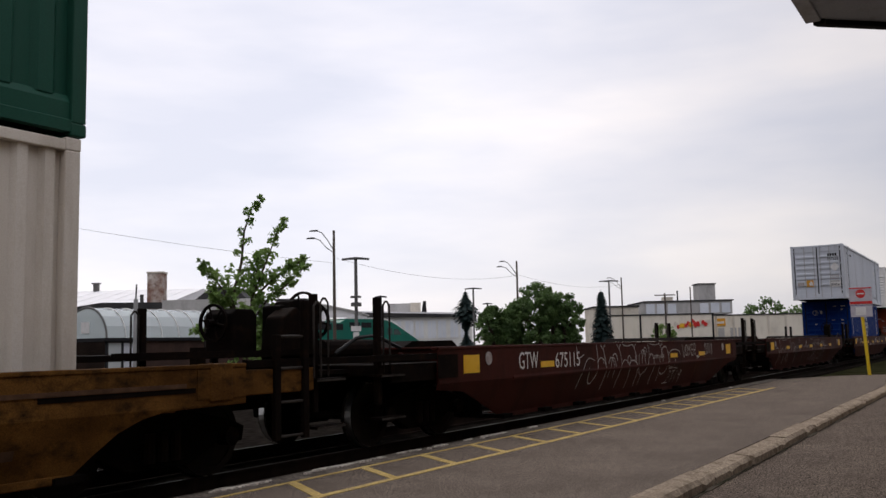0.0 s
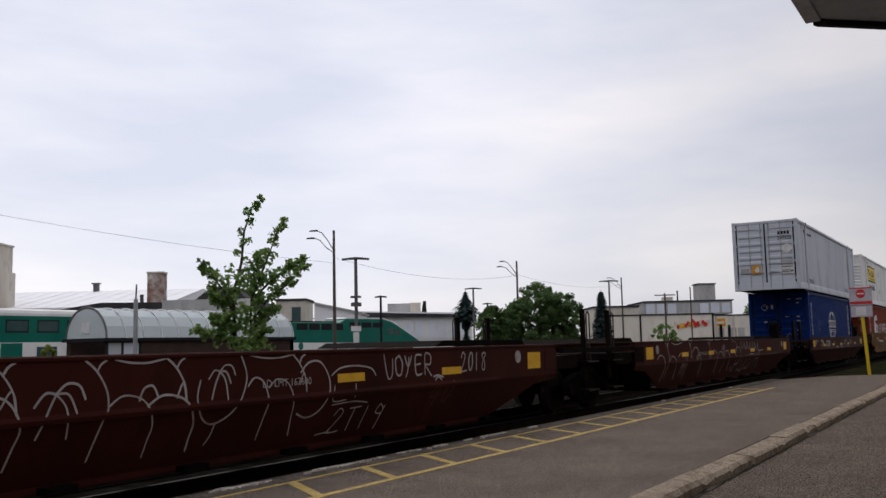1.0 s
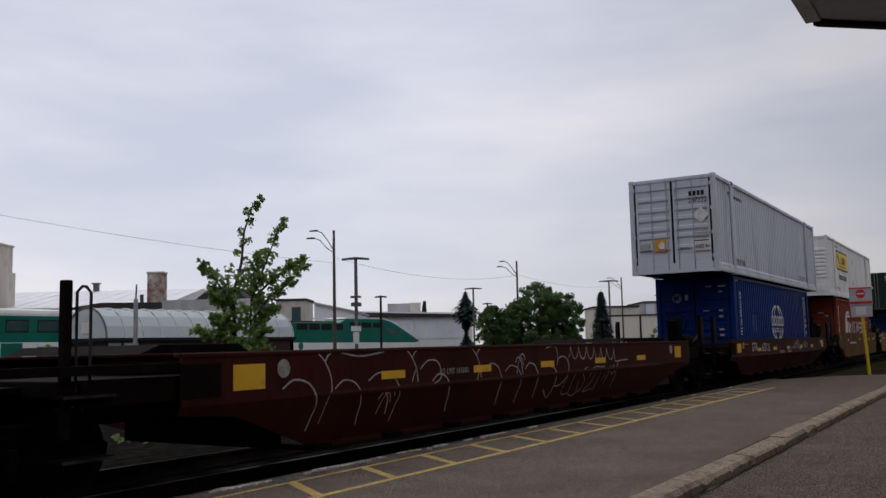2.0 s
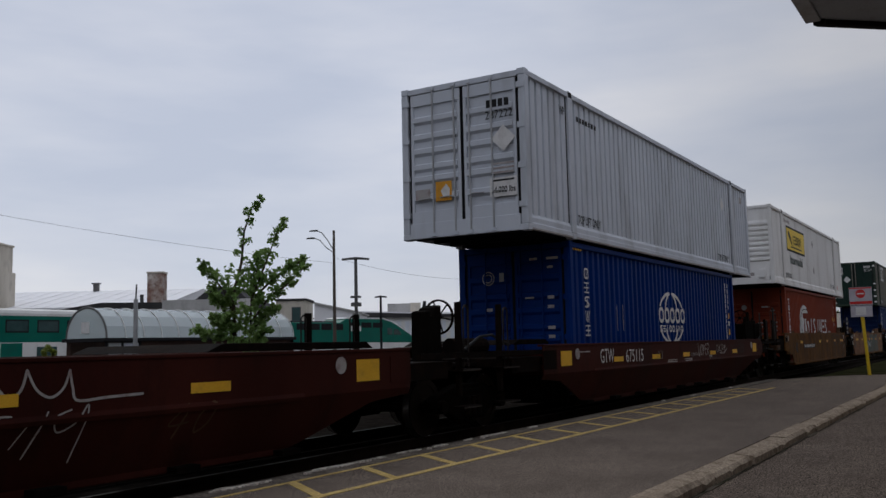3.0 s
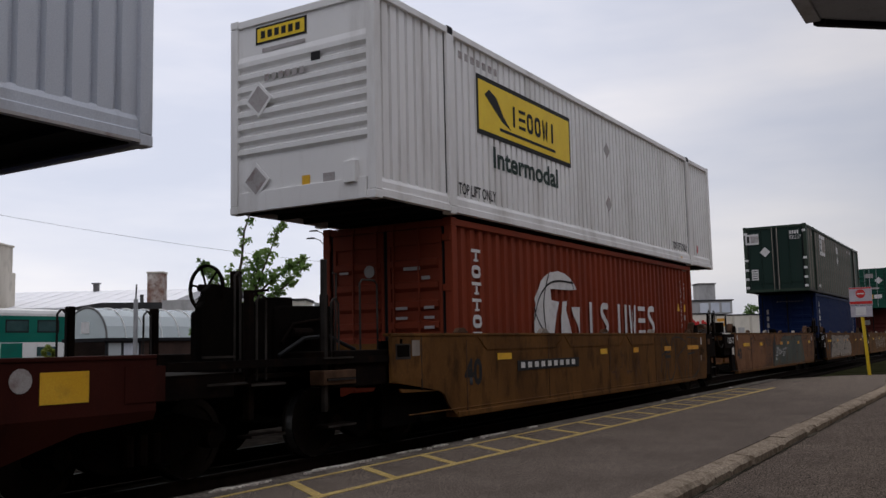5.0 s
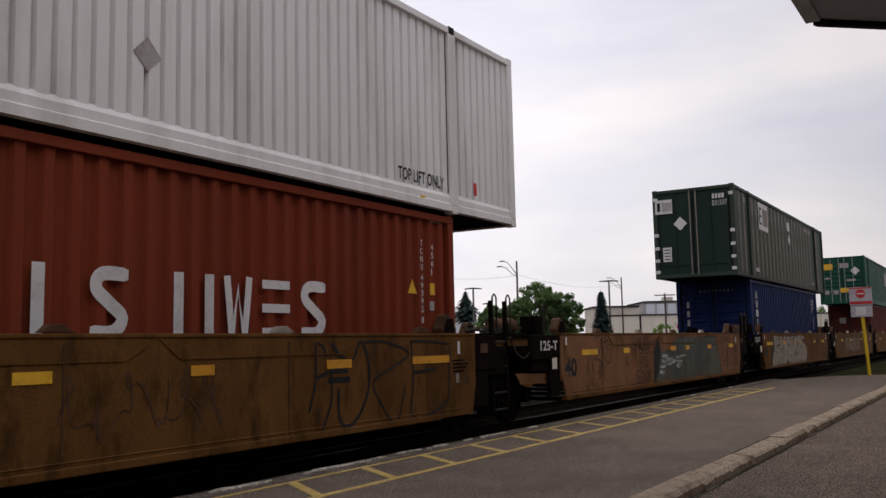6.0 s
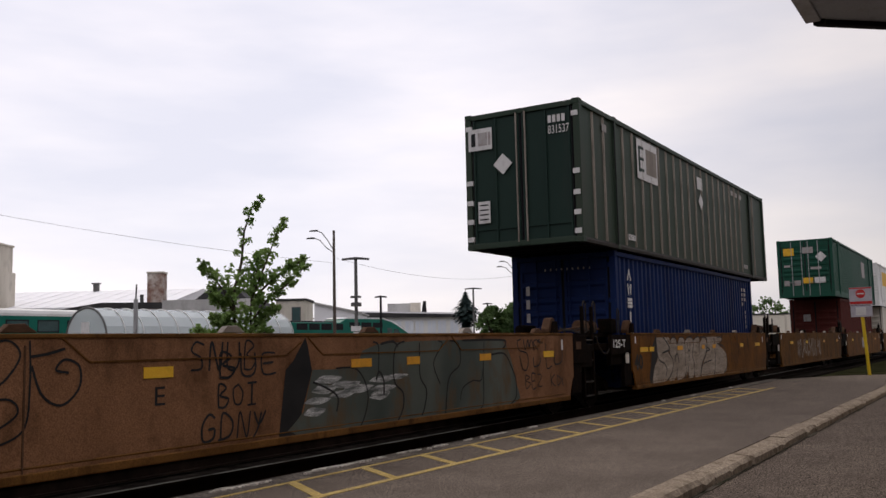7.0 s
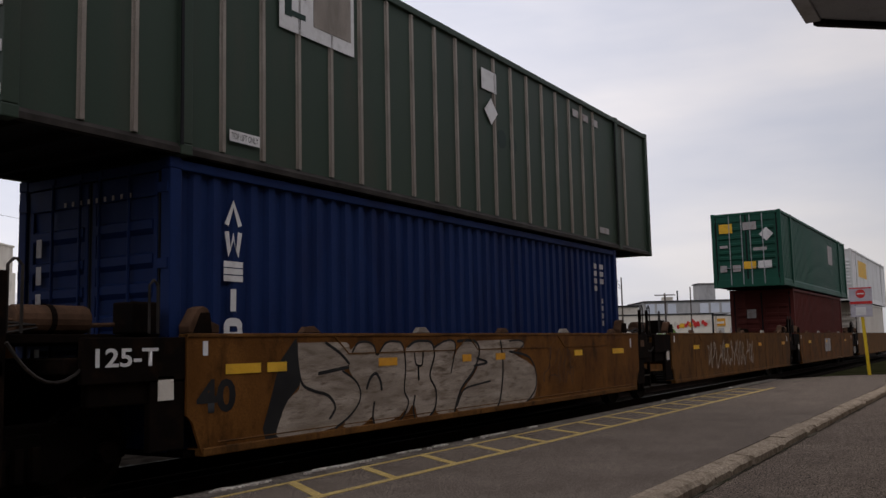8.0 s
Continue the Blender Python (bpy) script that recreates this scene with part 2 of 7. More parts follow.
# ---- mesh helpers ----
class Geo:
    """Collects vertices and faces for one mesh."""

    def __init__(self):
        self.v, self.f = [], []

    def add(self, verts, faces):
        k = len(self.v)
        self.v += [tuple(p) for p in verts]
        self.f += [tuple(i + k for i in f) for f in faces]
        return self

    def box(self, x0, x1, y0, y1, z0, z1):
        return self.add([(x, y, z) for z in (z0, z1) for y in (y0, y1) for x in (x0, x1)],
                        [(0, 2, 3, 1), (4, 5, 7, 6), (0, 1, 5, 4), (2, 6, 7, 3), (0, 4, 6, 2), (1, 3, 7, 5)])

    def rod(self, a, b, r, n=8, r2=None):
        a, b = Vector(a), Vector(b)
        q = (b - a).to_track_quat("Z", "Y")
        r2 = r if r2 is None else r2
        ring = [Vector((math.cos(2 * math.pi * i / n), math.sin(2 * math.pi * i / n), 0)) for i in range(n)]
        return self.add([a + q @ (p * r) for p in ring] + [b + q @ (p * r2) for p in ring],
                        [(i, (i + 1) % n, n + (i + 1) % n, n + i) for i in range(n)] + [tuple(range(n))[::-1], tuple(range(n, 2 * n))])

    def tube(self, pts, r, n=6):
        """One bent round bar through points, its rings mitred at the bends."""
        pts = [Vector(p) for p in pts]
        vs, last = [], len(pts) - 1
        side = None
        for i, p in enumerate(pts):
            d = (pts[min(i + 1, last)] - pts[max(i - 1, 0)]).normalized()
            if side is None:
                side = d.orthogonal().normalized()
            side = (side - d * side.dot(d)).normalized()
            up = d.cross(side)
            vs += [p + (side * math.cos(2 * math.pi * k / n) + up * math.sin(2 * math.pi * k / n)) * r for k in range(n)]
        fs = [(i * n + k, i * n + (k + 1) % n, (i + 1) * n + (k + 1) % n, (i + 1) * n + k) for i in range(last) for k in range(n)]
        return self.add(vs, fs + [tuple(range(n))[::-1], tuple(last * n + k for k in range(n))])

    def prism(self, pts, axis, a, b):
        """A flat outline (pairs of the two other axes, in order) pushed from a to b along an axis."""
        def at(p, c):
            return {"x": (c, p[0], p[1]), "y": (p[0], c, p[1]), "z": (p[0], p[1], c)}[axis]
        n = len(pts)
        return self.add([at(p, a) for p in pts] + [at(p, b) for p in pts],
                        [tuple(range(n)), tuple(range(2 * n - 1, n - 1, -1))] + [(i, n + i, n + (i + 1) % n, (i + 1) % n) for i in range(n)])

    def ring(self, c, axis, r0, r1, h, n=24):
        """A flat ring of inner radius r0, outer r1 and thickness h about a centre; its axis is x or y."""
        c = Vector(c)
        def at(r, i, s):
            u, v = r * math.cos(2 * math.pi * i / n), r * math.sin(2 * math.pi * i / n)
            return c + (Vector((s, u, v)) if axis == "x" else Vector((u, s, v)))
        vs = [at(r, i, s) for s in (-h / 2, h / 2) for r in (r0, r1) for i in range(n)]
        fs = []
        for i in range(n):
            j = (i + 1) % n
            fs += [(i, j, n + j, n + i), (2 * n + i, 3 * n + i, 3 * n + j, 2 * n + j), (n + i, n + j, 3 * n + j, 3 * n + i), (i, 2 * n + i, 2 * n + j, j)]
        return self.add(vs, fs)

    def mesh(self, name):
        me = bpy.data.meshes.new(name)
        me.from_pydata(self.v, [], self.f)
        bm = bmesh.new()
        bm.from_mesh(me)
        bmesh.ops.recalc_face_normals(bm, faces=bm.faces)
        bm.to_mesh(me)
        bm.free()
        return me


def part(name, geo, material, parent=None, label="", bevel=0.0, smooth=False):
    """One mesh object under a thing or a part, in the thing's space."""
    me = geo if isinstance(geo, bpy.types.Mesh) else geo.mesh(name)
    if not me.materials:
        me.materials.append(M[material] if isinstance(material, str) else material)
    if smooth:
        for p in me.polygons:
            p.use_smooth = True
    ob = new(name, me)
    if parent is not None:
        ob.parent = parent
    if bevel:
        md = ob.modifiers.new("worn_edge", "BEVEL")
        md.width, md.segments, md.limit_method, md.angle_limit = bevel, 2, "ANGLE", radians(40)
    if label:
        ob["label"] = label
    return ob


def thing(name, label, category, m=None, group="", kind=""):
    ob = new(name)
    ob.empty_display_size = 0.2
    if m is not None:
        ob.matrix_basis = m
    return tagged(ob, label, category, group, kind)


def slab(name, geo, material, label, category="", bevel=0.0, kind="structure", group=""):
    """A one-mesh thing or a piece of the setting."""
    return tagged(part(name, geo, material, None, "", bevel), label, category or name.replace("_", " "), group, kind)


TEXTS = {}


def lettering(text, height, width, m, material, parent, name="lettering", bold=0.0):
    """Letters of the built-in font as a thin mesh, on the plane of m (x along the line, y up), fitted to a height and a width."""
    if (text, bold) not in TEXTS:
        cu = bpy.data.curves.new(name, "FONT")
        cu.body, cu.extrude, cu.resolution_u, cu.offset = text, 0.0, 3, bold
        tmp = bpy.data.objects.new(name, cu)
        TEXTS[(text, bold)] = bpy.data.meshes.new_from_object(tmp)
        bpy.data.objects.remove(tmp)
    me = TEXTS[(text, bold)].copy()
    me.name = name
    co = np.array([v.co for v in me.vertices])
    lo, hi = co.min(0), co.max(0)
    k = Matrix.Diagonal((width / (hi[0] - lo[0]), height / (hi[1] - lo[1]), 1, 1))
    me.transform(m @ k @ Matrix.Translation((-lo[0], -lo[1], 0)))
    me.materials.clear()
    return part(name, me, material, parent)


def side_plane(x, z, y):
    """The plane of a wall that faces the platform (towards -y): its letters run along +x."""
    return Matrix.Translation((x, y, z)) @ Matrix.Rotation(radians(90), 4, "X")


def end_plane(y, z, x):
    """The plane of a wall that faces -x: its letters run towards -y."""
    return Matrix.Translation((x, y, z)) @ Matrix.Rotation(radians(-90), 4, "Z") @ Matrix.Rotation(radians(90), 4, "X")


def stroke(g, pts, w, y, thick=0.004):
    """A painted line of a given width on a wall that faces -y: one mitred ribbon through (x, z) points, a hair prouder towards its end."""
    clean = [pts[0]]
    for p in pts[1:]:
        if math.hypot(p[0] - clean[-1][0], p[1] - clean[-1][1]) > 1e-4:
            clean.append(p)
    n = len(clean)
    vs = []
    for i, (x, z) in enumerate(clean):
        a, c = clean[max(i - 1, 0)], clean[min(i + 1, n - 1)]
        dx, dz = c[0] - a[0], c[1] - a[1]
        k = math.hypot(dx, dz) or 1e-6
        u = w / 2 * (0.75 if i in (0, n - 1) else 1.0)
        d = y - 0.0008 - thick * i / max(n - 1, 1)
        vs += [(x - dz / k * u, d, z + dx / k * u), (x + dz / k * u, d, z - dx / k * u)]
    g.add(vs, [(2 * i, 2 * i + 2, 2 * i + 3, 2 * i + 1) for i in range(n - 1)])


# ---- ground, platform, tracks ----
TRACK = 8.13
GROUND = -0.45

slab("ground", Geo().box(-1500, 4500, -1500, 4500, -3.0, GROUND), "dirt", "dry gravelly soil reaching out to the horizon", "ground")
# bed carried far past the track, so the view under the cars stays dark
slab("ballast", Geo().prism([(6.55, GROUND + 0.004), (6.6, -0.2), (19.0, -0.2), (19.8, GROUND + 0.004)], "x", -200, 700), "ballast", "crushed stone under the freight track, near black with shade in its colour", "ballast")


def rail(y, x0=-200, x1=700):
    s = thing("rail", "worn steel rail, shade put into its near-black colours", "rail", pose(0, y, 0), "rails of the track", "structure")
    part("rail_body", Geo().box(x0, x1, -0.07, 0.07, -0.17, -0.15).box(x0, x1, -0.009, 0.009, -0.15, -0.03).box(x0, x1, -0.034, 0.034, -0.03, -0.003), "shaded_rail_steel", s)
    part("running_surface", Geo().box(x0, x1, -0.026, 0.026, -0.003, 0.0), "shaded_rail_top", s, "worn top, darkened by shade in its colour")


rail(TRACK - 0.7535)
rail(TRACK + 0.7535)

# platform: asphalt up to a rounded far end, a concrete edge, a kerb and the lower drive beside it
END = [(30.4, 6.16), (32.0, 5.72), (33.2, 5.0), (34.2, 4.2), (34.6, 3.2), (34.7, 2.82)]
deck = Geo()
deck.prism([(-25, 2.82), (-25, 6.22)] + END, "z", -0.5, -0.002)
slab("platform", deck, "asphalt", "worn grey asphalt station platform with a rounded end", "platform")
edge = thing("platform_edge", "weathered concrete edging along the platform, chipped and stained", "platform edge", None, "", "structure")
EDGE_SHIFT = random.Random(5)
for i in range(22):
    x0 = -2.0 + i * 1.5
    a, b = EDGE_SHIFT.uniform(-0.015, 0.015), EDGE_SHIFT.uniform(-0.008, 0.004)
    part("edge_block", Geo().box(x0 + 0.006, x0 + 1.494, 6.225, 6.56 + a, -0.5, 0.006 + b), "concrete_edge", edge)
for i in range(30):
    if i < 12:
        x, y, a, c = ((6.62, 6.44, 0.36, 0.04), (6.4, 6.47, 0.14, 0.03), (6.9, 6.42, 0.2, 0.035), (8.2, 6.46, 0.42, 0.05), (8.62, 6.45, 0.3, 0.04), (7.95, 6.49, 0.2, 0.035), (9.03, 6.45, 0.07, 0.05), (10.4, 6.47, 0.18, 0.05), (9.6, 6.5, 0.2, 0.02), (12.0, 6.46, 0.3, 0.04), (11.2, 6.5, 0.16, 0.02), (13.2, 6.48, 0.2, 0.03))[i]
    else:
        x, y, a, c = EDGE_SHIFT.uniform(3, 26), EDGE_SHIFT.uniform(6.4, 6.52), EDGE_SHIFT.uniform(0.04, 0.16), EDGE_SHIFT.uniform(0.015, 0.04)
    pts = []
    for k in range(16):
        q = 2 * math.pi * k / 16
        f = EDGE_SHIFT.uniform(0.6, 1.15)
        pts.append((x + a * f * math.cos(q), min(y + c * f * math.sin(q), 6.545)))
    part("chipped_patch", Geo().prism(pts, "z", -0.004, 0.013 + 0.0004 * i), "concrete_chip", edge, "pale chipped concrete")
drive = Geo().prism([(-25, -6), (-25, 2.52), (60, 2.52), (60, -6)], "z", -0.6, -0.12)
slab("drive", drive, "asphalt_old", "old dark asphalt drive below the kerb", "pavement")
kerb = thing("kerb", "cracked weathered concrete kerb between platform and drive", "kerb", None, "", "structure")
x = -6.0
while x < 46:
    n = EDGE_SHIFT.uniform(1.4, 3.2)
    a, h, c = EDGE_SHIFT.uniform(-0.012, 0.012), EDGE_SHIFT.uniform(-0.012, 0.006), EDGE_SHIFT.uniform(0.025, 0.045)
    g = Geo()
    prof = [(2.55, -0.5), (2.55, -c), (2.55 + c, h), (2.81, h + 0.004), (2.81, -0.5)]
    steps = 13
    # worn front edge: each section of the stone is set back and down a little differently
    rows = []
    for k in range(steps):
        wear = EDGE_SHIFT.uniform(0.0, 0.016) + (EDGE_SHIFT.uniform(0.03, 0.06) if EDGE_SHIFT.random() < 0.08 else 0.0)
        rows.append([(x + 0.008 + (n - 0.016) * k / (steps - 1), y + a + (wear if q in (1, 2) else 0.0) * (1 if q == 2 else 0.4), z - (wear * 0.8 if q in (1, 2) else 0.0)) for q, (y, z) in enumerate(prof)])
    m = len(prof)
    g.add([v for row in rows for v in row], [(k * m + q, k * m + (q + 1) % m, (k + 1) * m + (q + 1) % m, (k + 1) * m + q) for k in range(steps - 1) for q in range(m)] + [tuple(range(m - 1, -1, -1)), tuple((steps - 1) * m + q for q in range(m))])
    part("kerb_stone", g, "concrete", kerb)
    x += n
# grit gathered along the kerb's foot
grit = Geo()
x = -4.0
while x < 34:
    n, d = EDGE_SHIFT.uniform(0.7, 1.6), EDGE_SHIFT.uniform(0.03, 0.06)
    grit.prism([(x, 2.56), (x + n * 0.3, 2.56 - d), (x + n * 0.7, 2.56 - d * EDGE_SHIFT.uniform(0.5, 1)), (x + n, 2.56)], "z", -0.122, -0.112)
    x += n * EDGE_SHIFT.uniform(0.5, 0.8)
tagged(part("grit", grit, "dirt"), "dark grit gathered along the kerb's foot", "grit", "", "stuff")

marking = thing("safety_marking", "faded yellow painted lines with slanted rungs along the platform edge", "road marking", None, "", "structure")
part("line", Geo().box(-4, 25.3, 6.15, 6.21, -0.004, 0.003), "yellow_line", marking)
part("line", Geo().box(-4, 25.6, 5.31, 5.40, -0.004, 0.003), "yellow_line", marking)
for i in range(23):
    x = -1.83 + 1.2 * i
    k = 0.065
    part("rung", Geo().prism([(x - k, 5.40), (x + k, 5.40), (x + 0.52 + k, 6.16), (x + 0.52 - k, 6.16)], "z", -0.004, 0.003), "yellow_line", marking)
# ground past the platform's end
slab("verge", Geo().prism([(34.7, -6), (34.7, 6.5), (200, 6.5), (200, -6)], "z", -0.6, -0.26), "grass", "rough grass and gravel past the platform's end", "grass")

# canopy, whose corner stands out overhead; unseen station behind, added to block sky
slab("sky_block_wall", Geo().box(-70, 55, -4.3, -4.0, -0.12, 8.2), "concrete", "plain two-storey station wall, unseen, added behind the drive to block low sky", "wall")
slab("sky_block_roof", Geo().box(-70.4, 55.4, -16, -3.6, 8.204, 8.5), "dark_gap", "flat roof of the added, unseen station", "roof")
canopy = thing("canopy", "grey painted station canopy with a metal fascia", "canopy", None, "", "structure")
CAN = [(-25, 0.783), (5.63, 0.783), (5.68, 0.78), (6.0, 0.42), (6.55, -0.1), (16, -0.1), (16, -4.2), (-25, -4.2)]
part("soffit", Geo().prism(CAN, "z", 3.2, 3.35), "canopy_grey", canopy, "grey boarded soffit")
part("fascia", Geo().box(-25, 5.63, 0.785, 0.871, 3.185, 3.42), "fascia_grey", canopy, "pale metal fascia", bevel=0.006)
part("gutter_edge", Geo().prism([(5.635, 0.83), (5.675, 0.815), (5.98, 0.473), (6.47, -0.07), (6.43, -0.11), (5.94, 0.435), (5.65, 0.765), (5.635, 0.765)], "z", 3.17, 3.4), "dark_gap", canopy, "dark gutter edge")


# ---- freight train ----
SPEED, SLOWING = 12.352, 0.0295
TRAIN = []


SURGE = ((0.0, 0.0), (1.0, 0.035), (1.7, 0.08), (2.8, 0.17), (3.5, 0.15), (4.0, 0.095), (4.5, 0.04), (5.2, 0.0), (6.5, -0.05), (8.0, -0.085))


def run(t):
    """Metres that the train has gone at t seconds: a steady pace, slowing a little, with a slight surge as the slack runs out."""
    return SPEED * t - SLOWING * t * t / 2 + float(np.interp(t, [a for a, _ in SURGE], [b for _, b in SURGE]))


def hauled(ob, x0):
    """Marks a thing as part of the train, with its place along the track at the start."""
    ob.matrix_basis = pose(x0, TRACK, 0)
    TRAIN.append((ob, x0))
    return ob


def ribbed(length, z0, z1, y, pitch, depth, face, groove=False):
    """A corrugated wall along x at y; face is -1 where it looks towards -y."""
    g = Geo()
    n = max(1, round(length / pitch))
    p = length / n
    prof = []
    for i in range(n):
        a = i * p
        prof += [(a, 0), (a + 0.66 * p, 0), (a + 0.73 * p, depth * 1.25), (a + 0.93 * p, depth * 1.25)] if groove else [(a, 0), (a + 0.36 * p, 0), (a + 0.5 * p, depth), (a + 0.86 * p, depth)]
    prof.append((length, 0))
    vs = [(x, y - face * d, z) for z in (z0, z1) for x, d in prof]
    k = len(prof)
    g.add(vs, [(i, i + 1, k + i + 1, k + i) for i in range(k - 1)])
    return g


def shipping_container(label, length, height, width, z, x0, paint, style="ribbed", pitch=0.28, door="doors", end_paint=None, forty=False, rail_paint=None, deep=False, group="containers on the train"):
    """A container whose near end is at x = 0, resting at height z. forty: lifting posts 40 feet apart on a longer box."""
    c = hauled(thing("shipping_container", label, "container", None, group), x0)
    w = width / 2
    ep, rp = end_paint or paint, rail_paint or paint
    long_box, ribs = length > 13, style == "ribbed"
    sill = (0.24 if ribs else 0.07) if long_box else 0.3 if deep else 0.11
    zb, zt = z + sill + 0.05, z + height - 0.12
    # side walls
    posts = [0.0, length]
    if forty:
        q = (length - 12.192) / 2
        posts = [0.0, q, length - q, length]
    for face in (-1, 1):
        y = face * (w - (0.05 if length > 13 else 0.035))
        if style == "ribbed":
            for a, b in zip(posts, posts[1:]):
                g = ribbed(b - a - 0.12, zb, zt, y, pitch, 0.05, face, length > 13)
                g.v = [(p[0] + a + 0.06, p[1], p[2]) for p in g.v]
                part("side_panel", g, paint, c)
        else:
            part("side_panel", Geo().box(0.06, length - 0.06, min(y, y - face * 0.03), max(y, y - face * 0.03), zb, zt), paint, c)
            if face < 0:
                strip = Geo().prism([(-0.046, y - 0.001), (-0.042, y - 0.006), (-0.03, y - 0.007), (-0.022, y - 0.03), (0.022, y - 0.03), (0.03, y - 0.007), (0.042, y - 0.006), (0.046, y - 0.001)], "z", zb + 0.01, zt - 0.01).mesh("batten")
                strip.materials.append(M["batten"])
                for x in [0.78, 1.37] + [2.52 + 0.612 * i for i in range(18)] + [14.66]:
                    part("batten", strip, "batten", c).location.x = x
                for x in (1.9, 14.03):
                    part("seam", Geo().box(x, x + 0.035, y - 0.062, y - 0.05, z + 0.1, zt), "dark_gap", c, "dark joint beside a lifting post")
        rail_out = [(w, 0.035), (w, 0.135), (w - 0.022, 0.15), (w - 0.022, sill), (w - 0.06, sill + 0.07), (w - 0.1, sill + 0.07), (w - 0.1, 0.035)] if (long_box and ribs) or deep else [(w, 0.012), (w, sill), (w - 0.07, sill + 0.07), (w - 0.1, sill + 0.07), (w - 0.1, 0.012)]
        part("bottom_rail", Geo().prism([(face * a, z + b) for a, b in rail_out], "x", 0.05, length - 0.05), rp if ribs or not long_box else "worn_edge", c)
        part("top_rail", Geo().box(0.05, length - 0.05, min(face * w, face * (w - 0.08)), max(face * w, face * (w - 0.08)), zt, z + height - 0.02), rp, c, bevel=0.01)
        for x in posts:
            lift = (0.03 if ribs else 0.0) if 0.5 < x < length - 0.5 else 0.0
            a = min(max(x - 0.075, 0), length - 0.15)
            if lift:
                part("post_joint", Geo().box(a - lift - 0.018, a - lift - 0.002, min(face * (w - 0.045), face * (w - 0.06)), max(face * (w - 0.045), face * (w - 0.06)), zb + 0.02, zt), "dark_gap", c)
            part("post", Geo().box(a - lift, a + 0.15 + lift, min(face * (w + 0.008), face * (w - 0.13)), max(face * (w + 0.008), face * (w - 0.13)), z + 0.118, z + height - 0.118), rp if style == "ribbed" else paint, c, bevel=0.012)
            for zz in (z, z + height - 0.118):
                part("corner_casting", Geo().box(a - 0.006, a + 0.156, min(face * (w + 0.008), face * (w - 0.15)), max(face * (w + 0.008), face * (w - 0.15)), zz, zz + 0.118), "dark_gap" if lift and zz == z + height - 0.118 else rp, c, bevel=0.014)
    part("roof", Geo().box(0.04, length - 0.04, -w + 0.05, w - 0.05, z + height - 0.06, z + height - 0.03), paint, c)
    part("floor", Geo().box(0.04, length - 0.04, -w + 0.06, w - 0.06, z + 0.10, z + 0.14), "dark_gap", c)
    beam = Geo().box(0, 0.06, -w + 0.1, w - 0.1, z + 0.02, z + 0.10).mesh("cross_member")
    beam.materials.append(M["dark_gap"])
    for i in range(round(length / 0.6)):
        part("cross_member", beam, "dark_gap", c).location.x = 0.3 + i * 0.6
    # ends
    for far in (False, True):
        def ex(d):
            return length - d if far else d
        part("end_header", Geo().box(min(ex(0), ex(0.08)), max(ex(0), ex(0.08)), -w + 0.15, w - 0.15, z + height - 0.13, z + height - 0.02), rp, c, bevel=0.01)
        part("end_sill", Geo().box(min(ex(0), ex(0.08)), max(ex(0), ex(0.08)), -w + 0.15, w - 0.15, z + 0.012, zb + 0.012), rp, c, bevel=0.01)
        if far or door == "ribs":
            g = Geo()
            n = 9 if door == "ribs" else 6
            zs = []
            for i in range(n):
                h = (zt - zb) / n
                a = zb + i * h
                zs += [(a, 0.05), (a + 0.25 * h, 0.05), (a + 0.45 * h, 0.012), (a + 0.8 * h, 0.012)]
            zs.append((zt, 0.05))
            if door == "ribs" and not far:
                za, zc = zb + 0.2 * (zt - zb), zb + 0.8 * (zt - zb)
                h = (zc - za) / 8
                zs = [(zb, 0.035), (za, 0.035)]
                for i in range(8):
                    a = za + i * h
                    zs += [(a + 0.02 * h, 0.075), (a + 0.22 * h, 0.075), (a + 0.42 * h, 0.008), (a + 0.8 * h, 0.008)]
                zs += [(zc + 0.05, 0.035), (zt, 0.035)]
            g.add([(ex(d), s * (w - 0.13), zz) for s in (-1, 1) for zz, d in zs], [(i, i + 1, len(zs) + i + 1, len(zs) + i) for i in range(len(zs) - 1)])
            part("end_wall", g, ep, c)
        else:
            for s in (-1, 1):
                leaf = door_leaf(c, s, w, zb - 0.02, zt + 0.01, door, ep)
                for y in ((0.16, 0.62) if door == "doors" else (0.1,)):
                    part("lock_rod", Geo().rod((0.0, s * y, z + 0.05), (0.0, s * y, z + height - 0.05), 0.018, 8), "galvanised" if length > 13 and door == "doors" else "batten" if door == "plain" else ep, leaf, "upright lock rod")
                    for zz in (z + 0.07, z + height - 0.07):
                        part("rod_keeper", Geo().box(-0.02, 0.04, s * y - 0.05, s * y + 0.05, zz - 0.03, zz + 0.03), rp, leaf)
                    if door == "doors":
                        part("door_handle", Geo().tube([(-0.02, s * y, z + 0.72), (-0.035, s * y + s * 0.05, z + 0.75), (-0.035, s * (y + 0.3), z + 0.735)], 0.012), "galvanised" if length > 13 else ep, leaf)
                for f in ((0.07, 0.35, 0.64, 0.93) if door == "doors" else (0.04, 0.18, 0.33, 0.49, 0.93)):
                    zz = zb + f * (zt - zb)
                    part("hinge", Geo().box(-0.016, 0.03, min(s * (w - 0.16), s * (w - 0.02)), max(s * (w - 0.16), s * (w - 0.02)), zz - 0.05, zz + 0.05), rp if door == "doors" else "white_mark", leaf)
            part("door_gasket", Geo().box(0.058, 0.085, -w + 0.12, w - 0.12, zb - 0.03, zt + 0.02), "black_mark", c)
    return c


